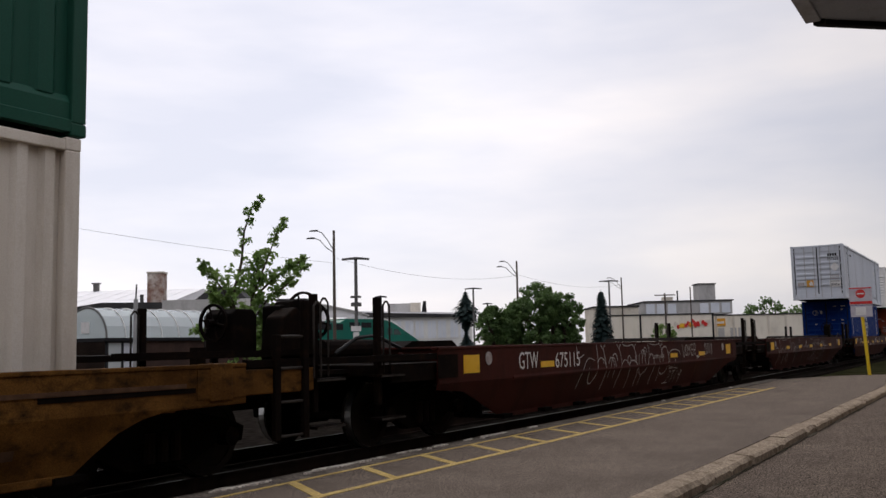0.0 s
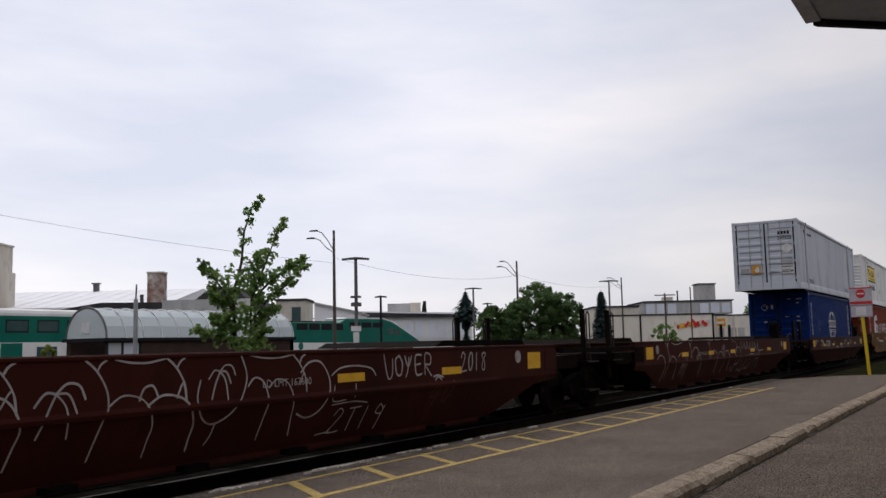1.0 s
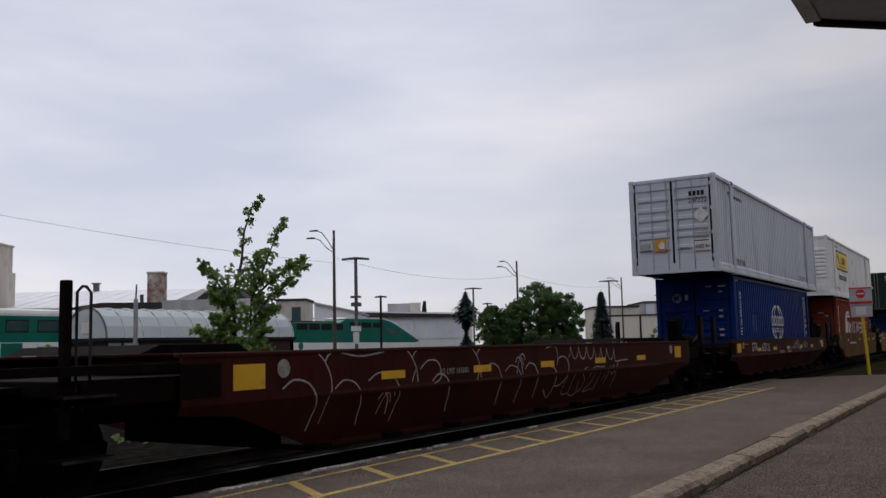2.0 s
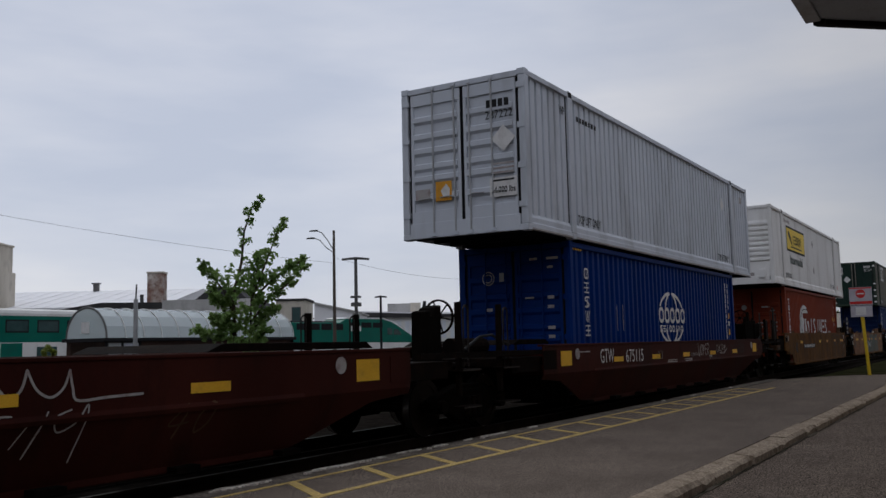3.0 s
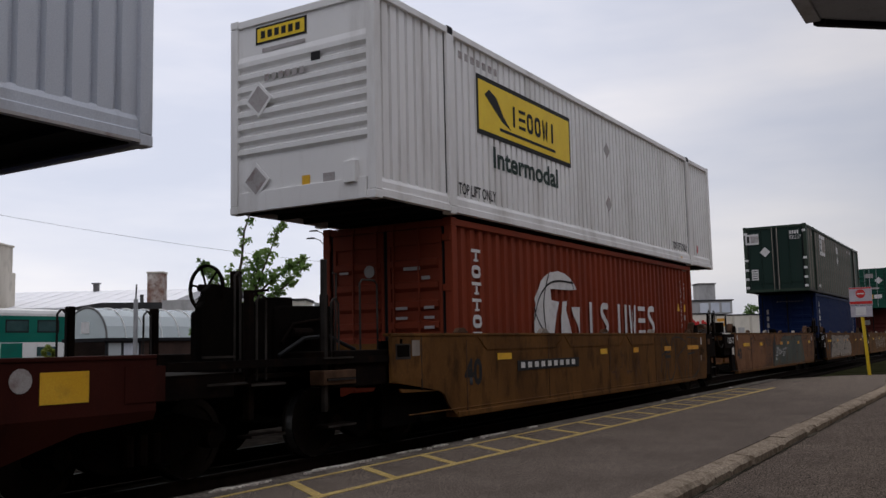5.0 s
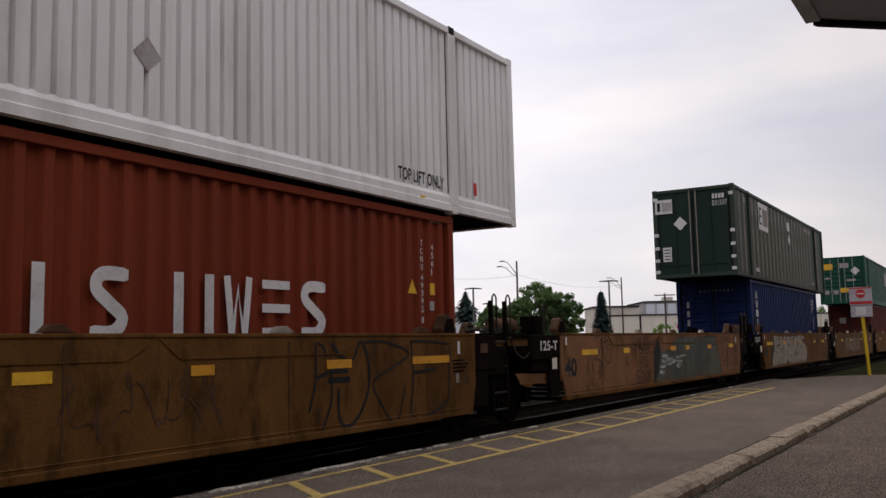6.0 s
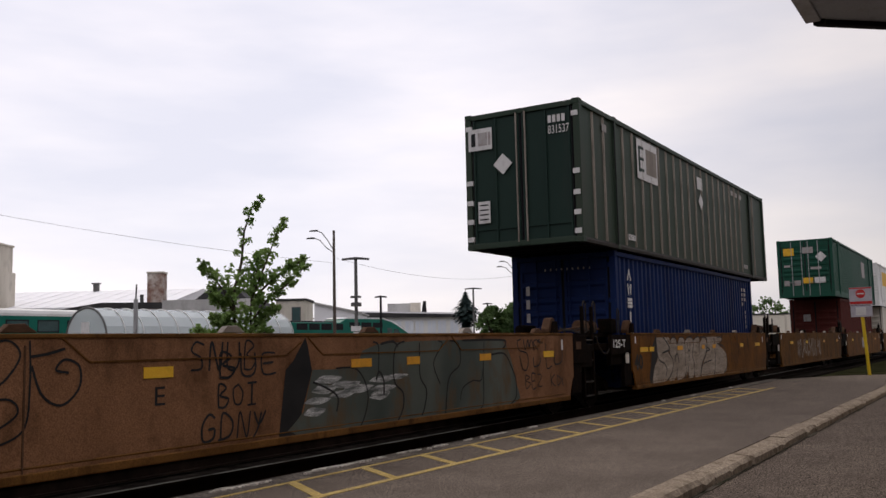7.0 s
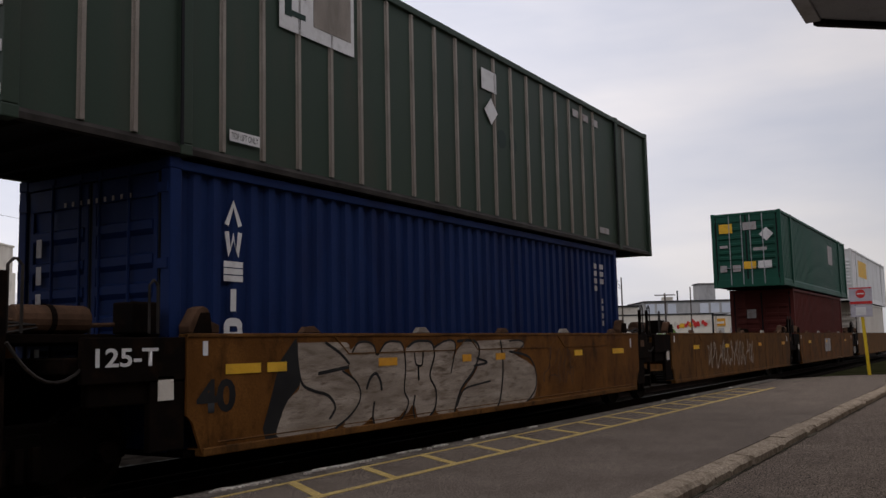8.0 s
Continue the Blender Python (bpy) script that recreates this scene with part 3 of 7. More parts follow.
def door_leaf(c, s, w, z0, z1, kind, paint):
    """One leaf of a container's door: a framed sheet with pressed horizontal ribs, or a plain one with uprights, in a dark rubber seal."""
    y0, y1 = 0.014, w - 0.17
    lo, hi = min(s * y0, s * y1), max(s * y0, s * y1)
    h = z1 - z0
    leaf = part("door", Geo().box(0.045, 0.07, lo, hi, z0, z1), paint, c)
    if kind == "doors":
        for a, b in ((0.012, 0.1), (0.9, 0.988)):
            part("door_frame", Geo().box(0.012, 0.045, lo + 0.02, hi - 0.02, z0 + a * h, z0 + b * h), paint, leaf, bevel=0.006)
        for f in (0.2, 0.34, 0.43, 0.55, 0.66, 0.79):
            part("door_rib", Geo().prism([(0.045, z0 + f * h - 0.09), (0.002, z0 + f * h - 0.035), (0.002, z0 + f * h + 0.05), (0.045, z0 + f * h + 0.075)], "y", lo + 0.085, hi - 0.085), paint, leaf)
        for y in (lo + 0.02, hi - 0.08):
            part("door_frame", Geo().box(0.014, 0.045, y, y + 0.06, z0 + 0.1 * h, z0 + 0.9 * h), paint, leaf, bevel=0.006)
    else:
        for f in (0.03, 0.5, 0.95):
            y = lo + f * (hi - lo)
            part("door_upright", Geo().box(0.008, 0.045, y, y + 0.04, z0 + 0.02, z1 - 0.02), paint, leaf, bevel=0.005)
        for a, b in ((lo + 0.03 * (hi - lo) + 0.042, lo + 0.5 * (hi - lo) - 0.002), (lo + 0.5 * (hi - lo) + 0.042, lo + 0.95 * (hi - lo) - 0.002)):
            part("door_rib", Geo().box(0.016, 0.045, a, b, z0 + 0.3, z0 + 0.34), paint, leaf)
    for a, b, c0, d in ((lo - 0.004, lo + 0.014, z0, z1), (hi - 0.014, hi + 0.004, z0, z1), (lo + 0.018, hi - 0.018, z0 - 0.008, z0 + 0.02), (lo + 0.018, hi - 0.018, z1 - 0.02, z1 + 0.008)):
        part("door_seal", Geo().box(0.02, 0.062, a, b, c0, d), "dark_gap", leaf, "black rubber seal")
    return leaf


BEND = 0.80
TUCK = {}


def girder(length, ztop, zbot, cut, half, tuck, s, arched=False, notched=False):
    """A well's side: an upright plate above a bend, a lower plate tucked inwards whose corners rise towards the trucks."""
    g = Geo()
    g.prism([(0, ztop), (length, ztop), (length, BEND), (0, BEND)], "y", s * half, s * (half - 0.03))
    low = [(0, BEND), (length, BEND), (length, 0.72), (length - cut * 0.35, 0.66), (length - cut, zbot), (cut, zbot), (cut * 0.35, 0.66), (0, 0.72)]
    if arched:
        low[2:5] = [(length, BEND - 0.01), (length - 0.5, 0.785), (length - 1.05, 0.775), (length - 1.3, 0.72), (length - 1.53, 0.62), (length - 1.75, 0.45), (length - cut, zbot)]
    if notched:
        low[5:] = [(1.62, zbot), (1.4, 0.5), (1.28, 0.66), (1.16, 0.715), (0.24, 0.735), (0.1, 0.87), (0, 0.87)]
    k = len(g.v)
    g.prism(low, "y", s * half, s * (half - 0.03))
    g.v[k:] = [(x, y - s * tuck * (BEND - z), z) for x, y, z in g.v[k:]]
    return g


def truck(car, x, y=0.0):
    """A shared truck below the joint of two wells: two wheelsets in cast side frames."""
    t = part("truck", Geo().box(x - 0.25, x + 0.25, -1.1, 1.1, 0.42, 0.66).rod((x, 0, 0.6), (x, 0, 0.95), 0.28, 16), "shaded_under_steel", car, "grimy cast-steel truck, near black with shade in its colour", bevel=0.02)
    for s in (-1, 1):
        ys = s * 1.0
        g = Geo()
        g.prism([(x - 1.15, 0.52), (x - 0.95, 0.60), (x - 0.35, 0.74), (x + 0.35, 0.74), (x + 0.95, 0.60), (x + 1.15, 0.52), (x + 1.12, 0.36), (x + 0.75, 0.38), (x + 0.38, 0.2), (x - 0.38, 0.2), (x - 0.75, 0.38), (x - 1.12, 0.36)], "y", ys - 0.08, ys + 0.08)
        part("side_frame", g, "shaded_under_steel", t, bevel=0.02)
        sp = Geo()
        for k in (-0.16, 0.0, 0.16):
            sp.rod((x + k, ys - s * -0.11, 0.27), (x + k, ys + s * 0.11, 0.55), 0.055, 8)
        part("spring_nest", sp, "shaded_end_steel", t)
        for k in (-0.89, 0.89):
            part("bearing_cap", Geo().rod((x + k, ys, 0.43), (x + k, ys + s * 0.16, 0.43), 0.1, 12), "shaded_end_steel", t)
    sets = []
    for k in (-0.89, 0.89):
        g = Geo().rod((0, -0.95, 0), (0, 0.95, 0), 0.075, 10)
        for s in (-1, 1):
            g.rod((0, s * 0.69, 0), (0, s * 0.80, 0), 0.42, 28)
            g.rod((0, s * 0.66, 0), (0, s * 0.69, 0), 0.445, 28)
            g.ring((0, s * 0.80, 0), "y", 0.34, 0.42, 0.03, 28)
            g.rod((0, s * 0.80, 0), (0, s * 0.86, 0), 0.13, 14)
        ws = part("wheelset", g, "shaded_wheel_steel", t, "rust-brown wheels on an axle, darkened by shade in their colour")
        ws.location = (x + k, 0, 0.425)
        for s in (-1, 1):
            part("tread", Geo().ring((0, s * 0.745, 0), "y", 0.4, 0.4235, 0.11, 36), "tread", ws, "bright rolling surface", smooth=False)
        sets.append(ws)
    return sets


WHEELSETS = []


def well_car(label, x0, length, ztop, paint, trim, squares=(), bars=(), dark_ends=True, zbot=0.36, cut=2.2, half=1.53, tuck=0.0, truck_at=None, arched=False, notched=False, group="well cars of the train"):
    """One well of an articulated container car: two deep side girders, cross floor, end platforms."""
    c = hauled(thing("well_car", label, "railcar", None, group), x0)
    for s in (-1, 1):
        o, i = s * half, s * (half - 0.12)
        wall = part("side_girder", girder(length, ztop, zbot, cut, half, tuck, s, arched, notched), paint, c)
        part("top_chord", Geo().box(0, length, min(o + s * 0.012, i), max(o + s * 0.012, i), ztop - 0.035, ztop + 0.004), trim, c, bevel=0.008)
        ob = o - s * tuck * (BEND - zbot)
        part("bottom_chord", Geo().box(1.62 if notched else cut, length - cut, min(ob + s * 0.02, ob - s * 0.22), max(ob + s * 0.02, ob - s * 0.22), zbot - 0.02, zbot + 0.06), trim, c, bevel=0.012)
        for k in range(6):
            x = cut + (length - 2 * cut) * (k + 0.5) / 6
            part("stiffener", Geo().box(x - 0.04, x + 0.04, min(i - s * 0.12, i - s * 0.2), max(i - s * 0.12, i - s * 0.2), zbot + 0.07, ztop - 0.09), trim, c)
    for k in range(9):
        x = cut + (length - 2 * cut) * k / 8
        part("floor_beam", Geo().box(x - 0.15, x + 0.15, -half + 0.1, half - 0.1, zbot - 0.02, zbot + 0.04), "shaded_under_steel", c)
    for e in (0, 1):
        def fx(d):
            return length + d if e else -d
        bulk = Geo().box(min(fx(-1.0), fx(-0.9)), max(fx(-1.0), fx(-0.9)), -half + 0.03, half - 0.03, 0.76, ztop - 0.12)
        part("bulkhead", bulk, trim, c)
        part("end_platform", Geo().box(min(fx(-0.9), fx(1.25)), max(fx(-0.9), fx(1.25)), -half + 0.1, half - 0.1, ztop - 0.34, ztop - 0.2).box(min(fx(-0.4), fx(1.5)), max(fx(-0.4), fx(1.5)), -0.42, 0.42, 0.62, ztop - 0.34), "shaded_end_steel", c, bevel=0.015)
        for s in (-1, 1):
            part("end_sill", Geo().box(min(fx(0.0), fx(1.05)), max(fx(0.0), fx(1.05)), min(s * (half - 0.06), s * (half - 0.16)), max(s * (half - 0.06), s * (half - 0.16)), 0.86, ztop - 0.2), "shaded_end_steel", c, bevel=0.015)
    for x in squares:
        part("reflector_plate", Geo().box(x - 0.23, x + 0.23, -half - 0.006, -half, 0.92, 1.18), "yellow_mark", c, "yellow painted square")
    for x, z, l in bars:
        part("reflector_bar", Geo().box(x - l / 2, x + l / 2, -half - 0.006, -half, z - 0.055, z + 0.055), "yellow_mark", c, "yellow reflective strip")
    TUCK[c.name] = tuck
    if truck_at is not None:
        WHEELSETS.extend(truck(c, truck_at - x0))
    return c


RED = "dark oxide-red well car with graffiti"
car_a = well_car(RED + ", empty", 10.62, 16.2, 1.30, "car_red", "car_red", (0.9, 15.33), zbot=0.2, tuck=0.42, truck_at=10.9)
car_b = well_car(RED + ", empty", 30.8, 16.2, 1.30, "car_red", "car_red", (0.9, 15.28), zbot=0.2, tuck=0.42, truck_at=29.2)
car_c = well_car(RED + ", loaded with two containers", 51.05, 16.1, 1.30, "car_red", "car_red", (0.92, 15.15), zbot=0.2, tuck=0.42, truck_at=49.35)
OCH = "weathered ochre-brown well car with graffiti"
car_w = well_car("faded yellow-ochre well car with rusty end platform", -9.5, 16.4, 1.19, "car_yellow", "car_yellow", cut=1.95, zbot=0.27, tuck=0.3, arched=True)
car_d = well_car(OCH + ", loaded with two containers", 70.88, 14.3, 1.49, "car_brown", "car_brown", cut=1.0, zbot=0.34, truck_at=71.15, notched=True)
car_e = well_car(OCH + ", empty", 88.21, 12.65, 1.49, "car_tan", "car_brown", cut=0.2, zbot=0.34, truck_at=86.75)
car_f = well_car(OCH + ", loaded with two containers", 103.9, 12.5, 1.49, "car_ochre", "car_brown", cut=0.2, zbot=0.34, truck_at=102.45)
car_g = well_car(OCH + ", empty", 118.66, 13.7, 1.49, "car_brown", "car_brown", cut=0.2, zbot=0.34, truck_at=117.6)
car_h = well_car(OCH + ", loaded with two containers", 134.4, 14.0, 1.49, "car_ochre", "car_brown", cut=0.2, zbot=0.34, truck_at=133.4)
car_i = well_car(OCH + ", loaded with two containers", 150.6, 16.3, 1.49, "car_brown", "car_brown", cut=0.2, zbot=0.34, truck_at=149.5)
WHEELSETS.extend(truck(car_i, 167.0 - 150.6))
WHEELSETS.extend(truck(car_c, 67.35 - 51.05))
WHEELSETS.extend(truck(car_w, 6.2 + 9.5))

box_grey = shipping_container("light grey 53-foot steel container with corrugated sides and ribbed doors", 16.154, 2.88, 2.59, 3.275, 51.12, "grey_paint", pitch=0.27, forty=True)
box_blue = shipping_container("deep blue corrugated shipping container with white markings", 12.192, 2.90, 2.438, 0.36, 53.0, "blue_paint", pitch=0.28)
box_white = shipping_container("white 53-foot container with ribbed front wall and yellow sign", 16.154, 2.88, 2.59, 3.265, 70.94, "white_paint", pitch=0.2, door="ribs", forty=True)
box_red = shipping_container("rust-red corrugated shipping container with white lettering", 12.192, 2.88, 2.438, 0.36, 72.96, "rust_red_paint", pitch=0.28)
box_green = shipping_container("dull green 53-foot container with vertical battens and white signs", 16.154, 2.88, 2.59, 3.275, 102.11, "green_paint", style="batten", door="plain", end_paint="green_door", forty=True)
box_navy = shipping_container("navy blue corrugated shipping container with white vertical lettering", 12.192, 2.90, 2.438, 0.36, 103.95, "navy_paint", pitch=0.28)
box_far = shipping_container("bright green 53-foot container with yellow and white labels on its doors", 16.154, 2.88, 2.59, 3.27, 133.3, "green_bright", pitch=0.27, forty=True)
box_maroon = shipping_container("dark maroon shipping container under a green one", 12.192, 2.90, 2.438, 0.36, 135.3, "maroon_paint", pitch=0.28)
box_last = shipping_container("white 53-foot container with ribbed front wall", 16.154, 2.88, 2.59, 3.27, 152.0, "white_paint", pitch=0.2, door="ribs", forty=True)
shipping_container("white corrugated container below another", 12.192, 2.90, 2.438, 0.36, 154.0, "cream_paint", pitch=0.28)
shipping_container("cream-white corrugated container on a yellow well car", 12.192, 2.87, 2.438, 0.36, -7.06, "cream_paint", pitch=0.26)
shipping_container("dark green container stacked on a cream one", 12.192, 2.9, 2.438, 3.25, -7.01, "green_bright", pitch=0.4, deep=True)


# ---- fittings at the joints of the cars ----
def hand_wheel(parent, x, y, z, r=0.3):
    w = part("brake_wheel", Geo().ring((x, y, z), "x", r - 0.03, r, 0.03, 28), "shaded_end_steel", parent, "dark hand-brake wheel", smooth=False)
    sp = Geo().rod((x - 0.1, y, z), (x + 0.04, y, z), 0.045, 10)
    for i in range(6):
        a = math.pi * i / 3 + 0.2
        sp.rod((x, y, z), (x, y + (r - 0.02) * math.cos(a), z + (r - 0.02) * math.sin(a)), 0.013, 5)
    part("spokes", sp, "shaded_end_steel", w)


def grab_loop(parent, x, y, z0, z1, w=0.16):
    part("grab_iron", Geo().tube([(x, y, z0), (x, y, z1 - 0.05), (x + 0.05, y, z1), (x + w - 0.05, y, z1), (x + w, y, z1 - 0.05), (x + w, y, z0)], 0.014, 6), "worn_edge", parent, "bent grab iron")


def red_joint(car, joint, brake=True, broad=False):
    """Posts, steps, brake gear and decking over the truck, ahead of a red car."""
    j = joint - car_x(car)
    for x in (-0.8, 0.45):
        part("stanchion", Geo().box(j + x - 0.04, j + x + 0.04, -1.42, -1.34, 0.6, 1.95), "shaded_end_steel", car, bevel=0.01)
        grab_loop(car, j + x + 0.08, -1.42, 1.0, 1.9, 0.14)
        part("stanchion", Geo().box(j + x - 0.29, j + x - 0.21, 1.17, 1.27, 0.6, 1.88), "shaded_end_steel", car, bevel=0.01)
        grab_loop(car, j + x - 0.42, 1.22, 1.0, 1.84, 0.12)
        for z in (0.42, 0.95):
            part("step", Geo().box(j + x - 0.1, j + x + 0.42, -1.51, -1.31, z, z + 0.03), "shaded_end_steel", car)
            part("step_edge", Geo().box(j + x - 0.1, j + x + 0.42, -1.518, -1.51, z, z + 0.024), "worn_edge", car)
    part("deck", Geo().box(j - 2.2, j + 2.2, -0.95, 1.2, 1.0, 1.05), "shaded_end_steel", car)
    part("deck_rail", Geo().box(j - 2.0, j + 2.0, -1.51, -1.43, 1.14, 1.22), "shaded_end_steel", car)
    if brake:
        hand_wheel(car, j - 0.6 if broad else j, -0.55, 2.02 if broad else 1.77, 0.27 if broad else 0.28)
        if broad:
            part("brake_housing", Geo().prism([(j - 0.9, 1.05), (j - 0.9, 1.8), (j - 0.84, 1.86), (j - 0.82, 1.98), (j - 0.72, 2.06), (j - 0.52, 2.03), (j - 0.3, 2.03), (j - 0.28, 1.86), (j - 0.02, 1.88), (j + 0.14, 1.94), (j + 0.6, 1.95), (j + 0.62, 1.05)], "y", -0.78, -0.68), "shaded_under_steel", car, "grimy hand-brake housing, near black with shade in its colour", bevel=0.02)
            part("equipment_cabinet", Geo().prism([(j + 0.23, 1.05), (j + 0.23, 1.8), (j + 0.3, 1.84), (j + 1.3, 1.86), (j + 1.36, 1.8), (j + 1.36, 1.05)], "y", -0.82, 0.6), "shaded_under_steel", car, "grimy equipment cabinet, near black with shade in its colour", bevel=0.025)
            part("brake_stand", Geo().box(j - 0.37, j - 0.27, -0.78, -0.68, 1.05, 2.22), "shaded_end_steel", car, bevel=0.01)
            part("brake_lever", Geo().tube([(j - 0.26, -0.8, 1.96), (j - 0.05, -0.8, 2.0), (j + 0.14, -0.8, 2.02)], 0.016, 6), "shaded_end_steel", car)
            part("brake_lever", Geo().tube([(j - 0.2, -0.8, 1.86), (j - 0.06, -0.8, 1.98), (j, -0.8, 1.88)], 0.016, 6), "shaded_end_steel", car)
            part("ladder_rail", Geo().box(j + 0.38, j + 0.44, -1.44, -1.38, 0.6, 2.36), "worn_edge", car, "worn steel upright", bevel=0.008)
            part("hook_rod", Geo().tube([(j + 0.79, -1.23, 2.23), (j + 0.87, -1.23, 2.23), (j + 0.86, -1.23, 1.9), (j + 0.84, -1.23, 1.05)], 0.014, 6), "worn_edge", car)
            grab_loop(car, j + 1.35, -1.23, 1.05, 2.18, 0.37)
            grab_loop(car, j - 0.85, -1.23, 1.05, 2.16, 0.08)
            part("valve", Geo().rod((j + 0.5, -0.84, 1.52), (j + 0.85, -0.84, 1.52), 0.06, 10), "shaded_end_steel", car, bevel=0.01)
            part("brake_pipe", Geo().tube([(j + 0.3, -0.86, 1.4), (j + 0.5, -0.86, 1.62), (j + 0.8, -0.86, 1.66), (j + 1.2, -0.86, 1.7)], 0.018, 6), "shaded_end_steel", car)
            part("step_box", Geo().box(j + 0.3, j + 0.9, -1.5, -1.28, 0.9, 1.07), "rust", car, "rusty boxed step", bevel=0.012)
            part("step_edge", Geo().box(j + 0.28, j + 0.82, -1.525, -1.5, 1.2, 1.222), "worn_edge", car)
            part("step_edge", Geo().box(j - 1.57, j - 1.15, -1.525, -1.5, 1.25, 1.272), "worn_edge", car)
            part("step_edge", Geo().box(j - 1.5, j - 0.97, -1.525, -1.5, 0.98, 1.002), "worn_edge", car)
            # added near-black sheet that stands for the shade in the truck opening
            part("shade_plate", Geo().box(0.06, 1.72, -1.34, -1.3, 0.3, 1.4), "shaded_under_steel", car, "added near-black plate behind the truck opening, in place of shade")
            # end panel of the side: pale card, framed recess whose shade is a black plate
            part("end_panel", Geo().box(0.02, 0.7, -1.537, -1.531, 0.89, 1.44), "car_brown", car, "separate weathered end panel")
            part("seam", Geo().box(0.7, 0.715, -1.5375, -1.531, 0.75, 1.45), "black_mark", car)
            part("placard", Geo().box(0.1, 0.44, -1.541, -1.537, 1.16, 1.36), "worn_edge", car, "worn frame of an opening, its shade a black plate")
            part("placard", Geo().box(0.13, 0.41, -1.543, -1.541, 1.19, 1.34), "shaded_under_steel", car)
            part("placard", Geo().box(0.48, 0.66, -1.541, -1.537, 1.2, 1.4), "batten", car, "pale weathered card")
        if not broad:
            part("brake_housing", Geo().prism([(j - 0.72, 1.05), (j - 0.7, 1.84), (j - 0.6, 1.86), (j - 0.58, 1.78), (j - 0.53, 1.78), (j - 0.48, 1.9), (j - 0.36, 1.93), (j - 0.3, 1.84), (j - 0.26, 1.05)], "y", -0.78, -0.5), "shaded_under_steel", car, bevel=0.02)
            part("brake_stand", Geo().box(j - 0.16, j - 0.03, -0.62, -0.48, 1.05, 1.95), "shaded_end_steel", car, "rusty upright of the hand brake", bevel=0.01)
        part("brake_cylinder", Geo().rod((j + 0.4, -0.5, 1.3), (j + 1.5, -0.5, 1.3), 0.14, 14), "shaded_end_steel", car, bevel=0.01)
        part("air_hose", Geo().tube([(j + 0.2, -0.9, 1.25), (j + 0.6, -0.95, 1.45), (j + 1.1, -0.9, 1.48), (j + 1.6, -0.95, 1.3)], 0.025), "black_mark", car)


def car_x(car):
    return next(x for ob, x in TRAIN if ob == car)


def raised_end(car, a, b):
    part("end_cover", Geo().prism([(a, 1.31), (a + 0.25, 1.4), (b - 0.15, 1.4), (b, 1.31)], "y", -0.95, 1.3), "shaded_end_steel", car, "dark end cover", bevel=0.01)


for car in (car_a, car_b, car_c):
    if car is not car_c:
        raised_end(car, 13.2, 16.2)
    raised_end(car, 0.0, 1.5)
    for x in (3.48, 10.41, 12.71) if car is car_a else (3.48, 5.79, 8.05, 10.41, 12.71):
        part("reflector_bar", Geo().box(x - 0.26, x + 0.26, -1.537, -1.531, 0.925, 1.025), "yellow_mark", car, "yellow reflective strip")
    # added near-black plates that cover the lit gap at the ends, as shade would
    for x in (1.62, 14.3):
        part("gap_blocking_plate", Geo().box(x, x + 0.08, -1.24, 1.24, 0.24, 1.2), "shaded_under_steel", car)
    part("side_ledge", Geo().prism([(-1.53, 0.84), (-1.542, 0.80), (-1.53, 0.76)], "x", 2.2, 14.1), "car_red", car)
    part("end_plate", Geo().box(-0.02, 0.5, -1.538, -1.531, 0.88, 1.2), "shaded_end_steel", car)
    part("end_plate", Geo().box(15.75, 16.2, -1.538, -1.531, 0.88, 1.2), "car_red", car)
    for x in (1.42, 14.75):
        part("paint_spot", Geo().ring((x, -1.534, 1.12), "y", 0.0, 0.1, 0.006, 14), "dull_mark", car)
red_joint(car_a, 8.95)
red_joint(car_b, 29.2, False)
red_joint(car_c, 49.3)
red_joint(car_d, 69.3, broad=True)

# the yellow car's end: a heavy sill, a ladder and brake gear
hw = -9.5
part("end_beam", Geo().box(6.7 - hw, 8.0 - hw, -1.51, -1.39, 0.86, 1.12), "car_yellow", car_w, bevel=0.015)
part("end_post", Geo().box(6.4 - hw, 6.7 - hw, -1.55, -1.35, 0.83, 1.2), "car_yellow", car_w, bevel=0.015)
for x in (7.37, 7.83):
    part("ladder_rail", Geo().box(x - 0.045 - hw, x + 0.045 - hw, -1.55, -1.49, 0.36, 1.48 if x < 7.5 else 1.86), "shaded_end_steel", car_w, bevel=0.008)
for z in (0.4, 0.76, 1.12, 1.46):
    part("ladder_rung", Geo().rod((7.37 - hw, -1.52, z), (7.83 - hw, -1.52, z), 0.017), "worn_edge", car_w)
grab_loop(car_w, 7.98 - hw, -1.53, 1.0, 1.85, 0.12)
hand_wheel(car_w, 8.58 - hw, -1.05, 1.65, 0.22)
hand_wheel(car_w, 7.55 - hw, -0.4, 1.64, 0.22)
part("brake_housing", Geo().prism([(7.62 - hw, 1.3), (7.62 - hw, 1.74), (7.7 - hw, 1.8), (7.98 - hw, 1.8), (8.04 - hw, 1.72), (8.04 - hw, 1.3)], "y", -0.62, -0.2), "shaded_end_steel", car_w, bevel=0.02)
part("brake_bracket", Geo().prism([(8.0 - hw, 1.3), (8.1 - hw, 1.7), (8.3 - hw, 1.82), (8.5 - hw, 1.7), (8.5 - hw, 1.3)], "y", -1.0, -0.7), "shaded_end_steel", car_w, bevel=0.02)
part("deck", Geo().box(5.4 - hw, 9.3 - hw, -0.9, 1.25, 1.24, 1.3), "shaded_end_steel", car_w)
part("deck_edge", Geo().box(5.4 - hw, 8.4 - hw, -1.4, -1.34, 1.26, 1.32), "shaded_end_steel", car_w)
part("deck_post", Geo().box(6.5 - hw, 6.62 - hw, -1.25, -1.15, 0.8, 1.36), "shaded_end_steel", car_w)
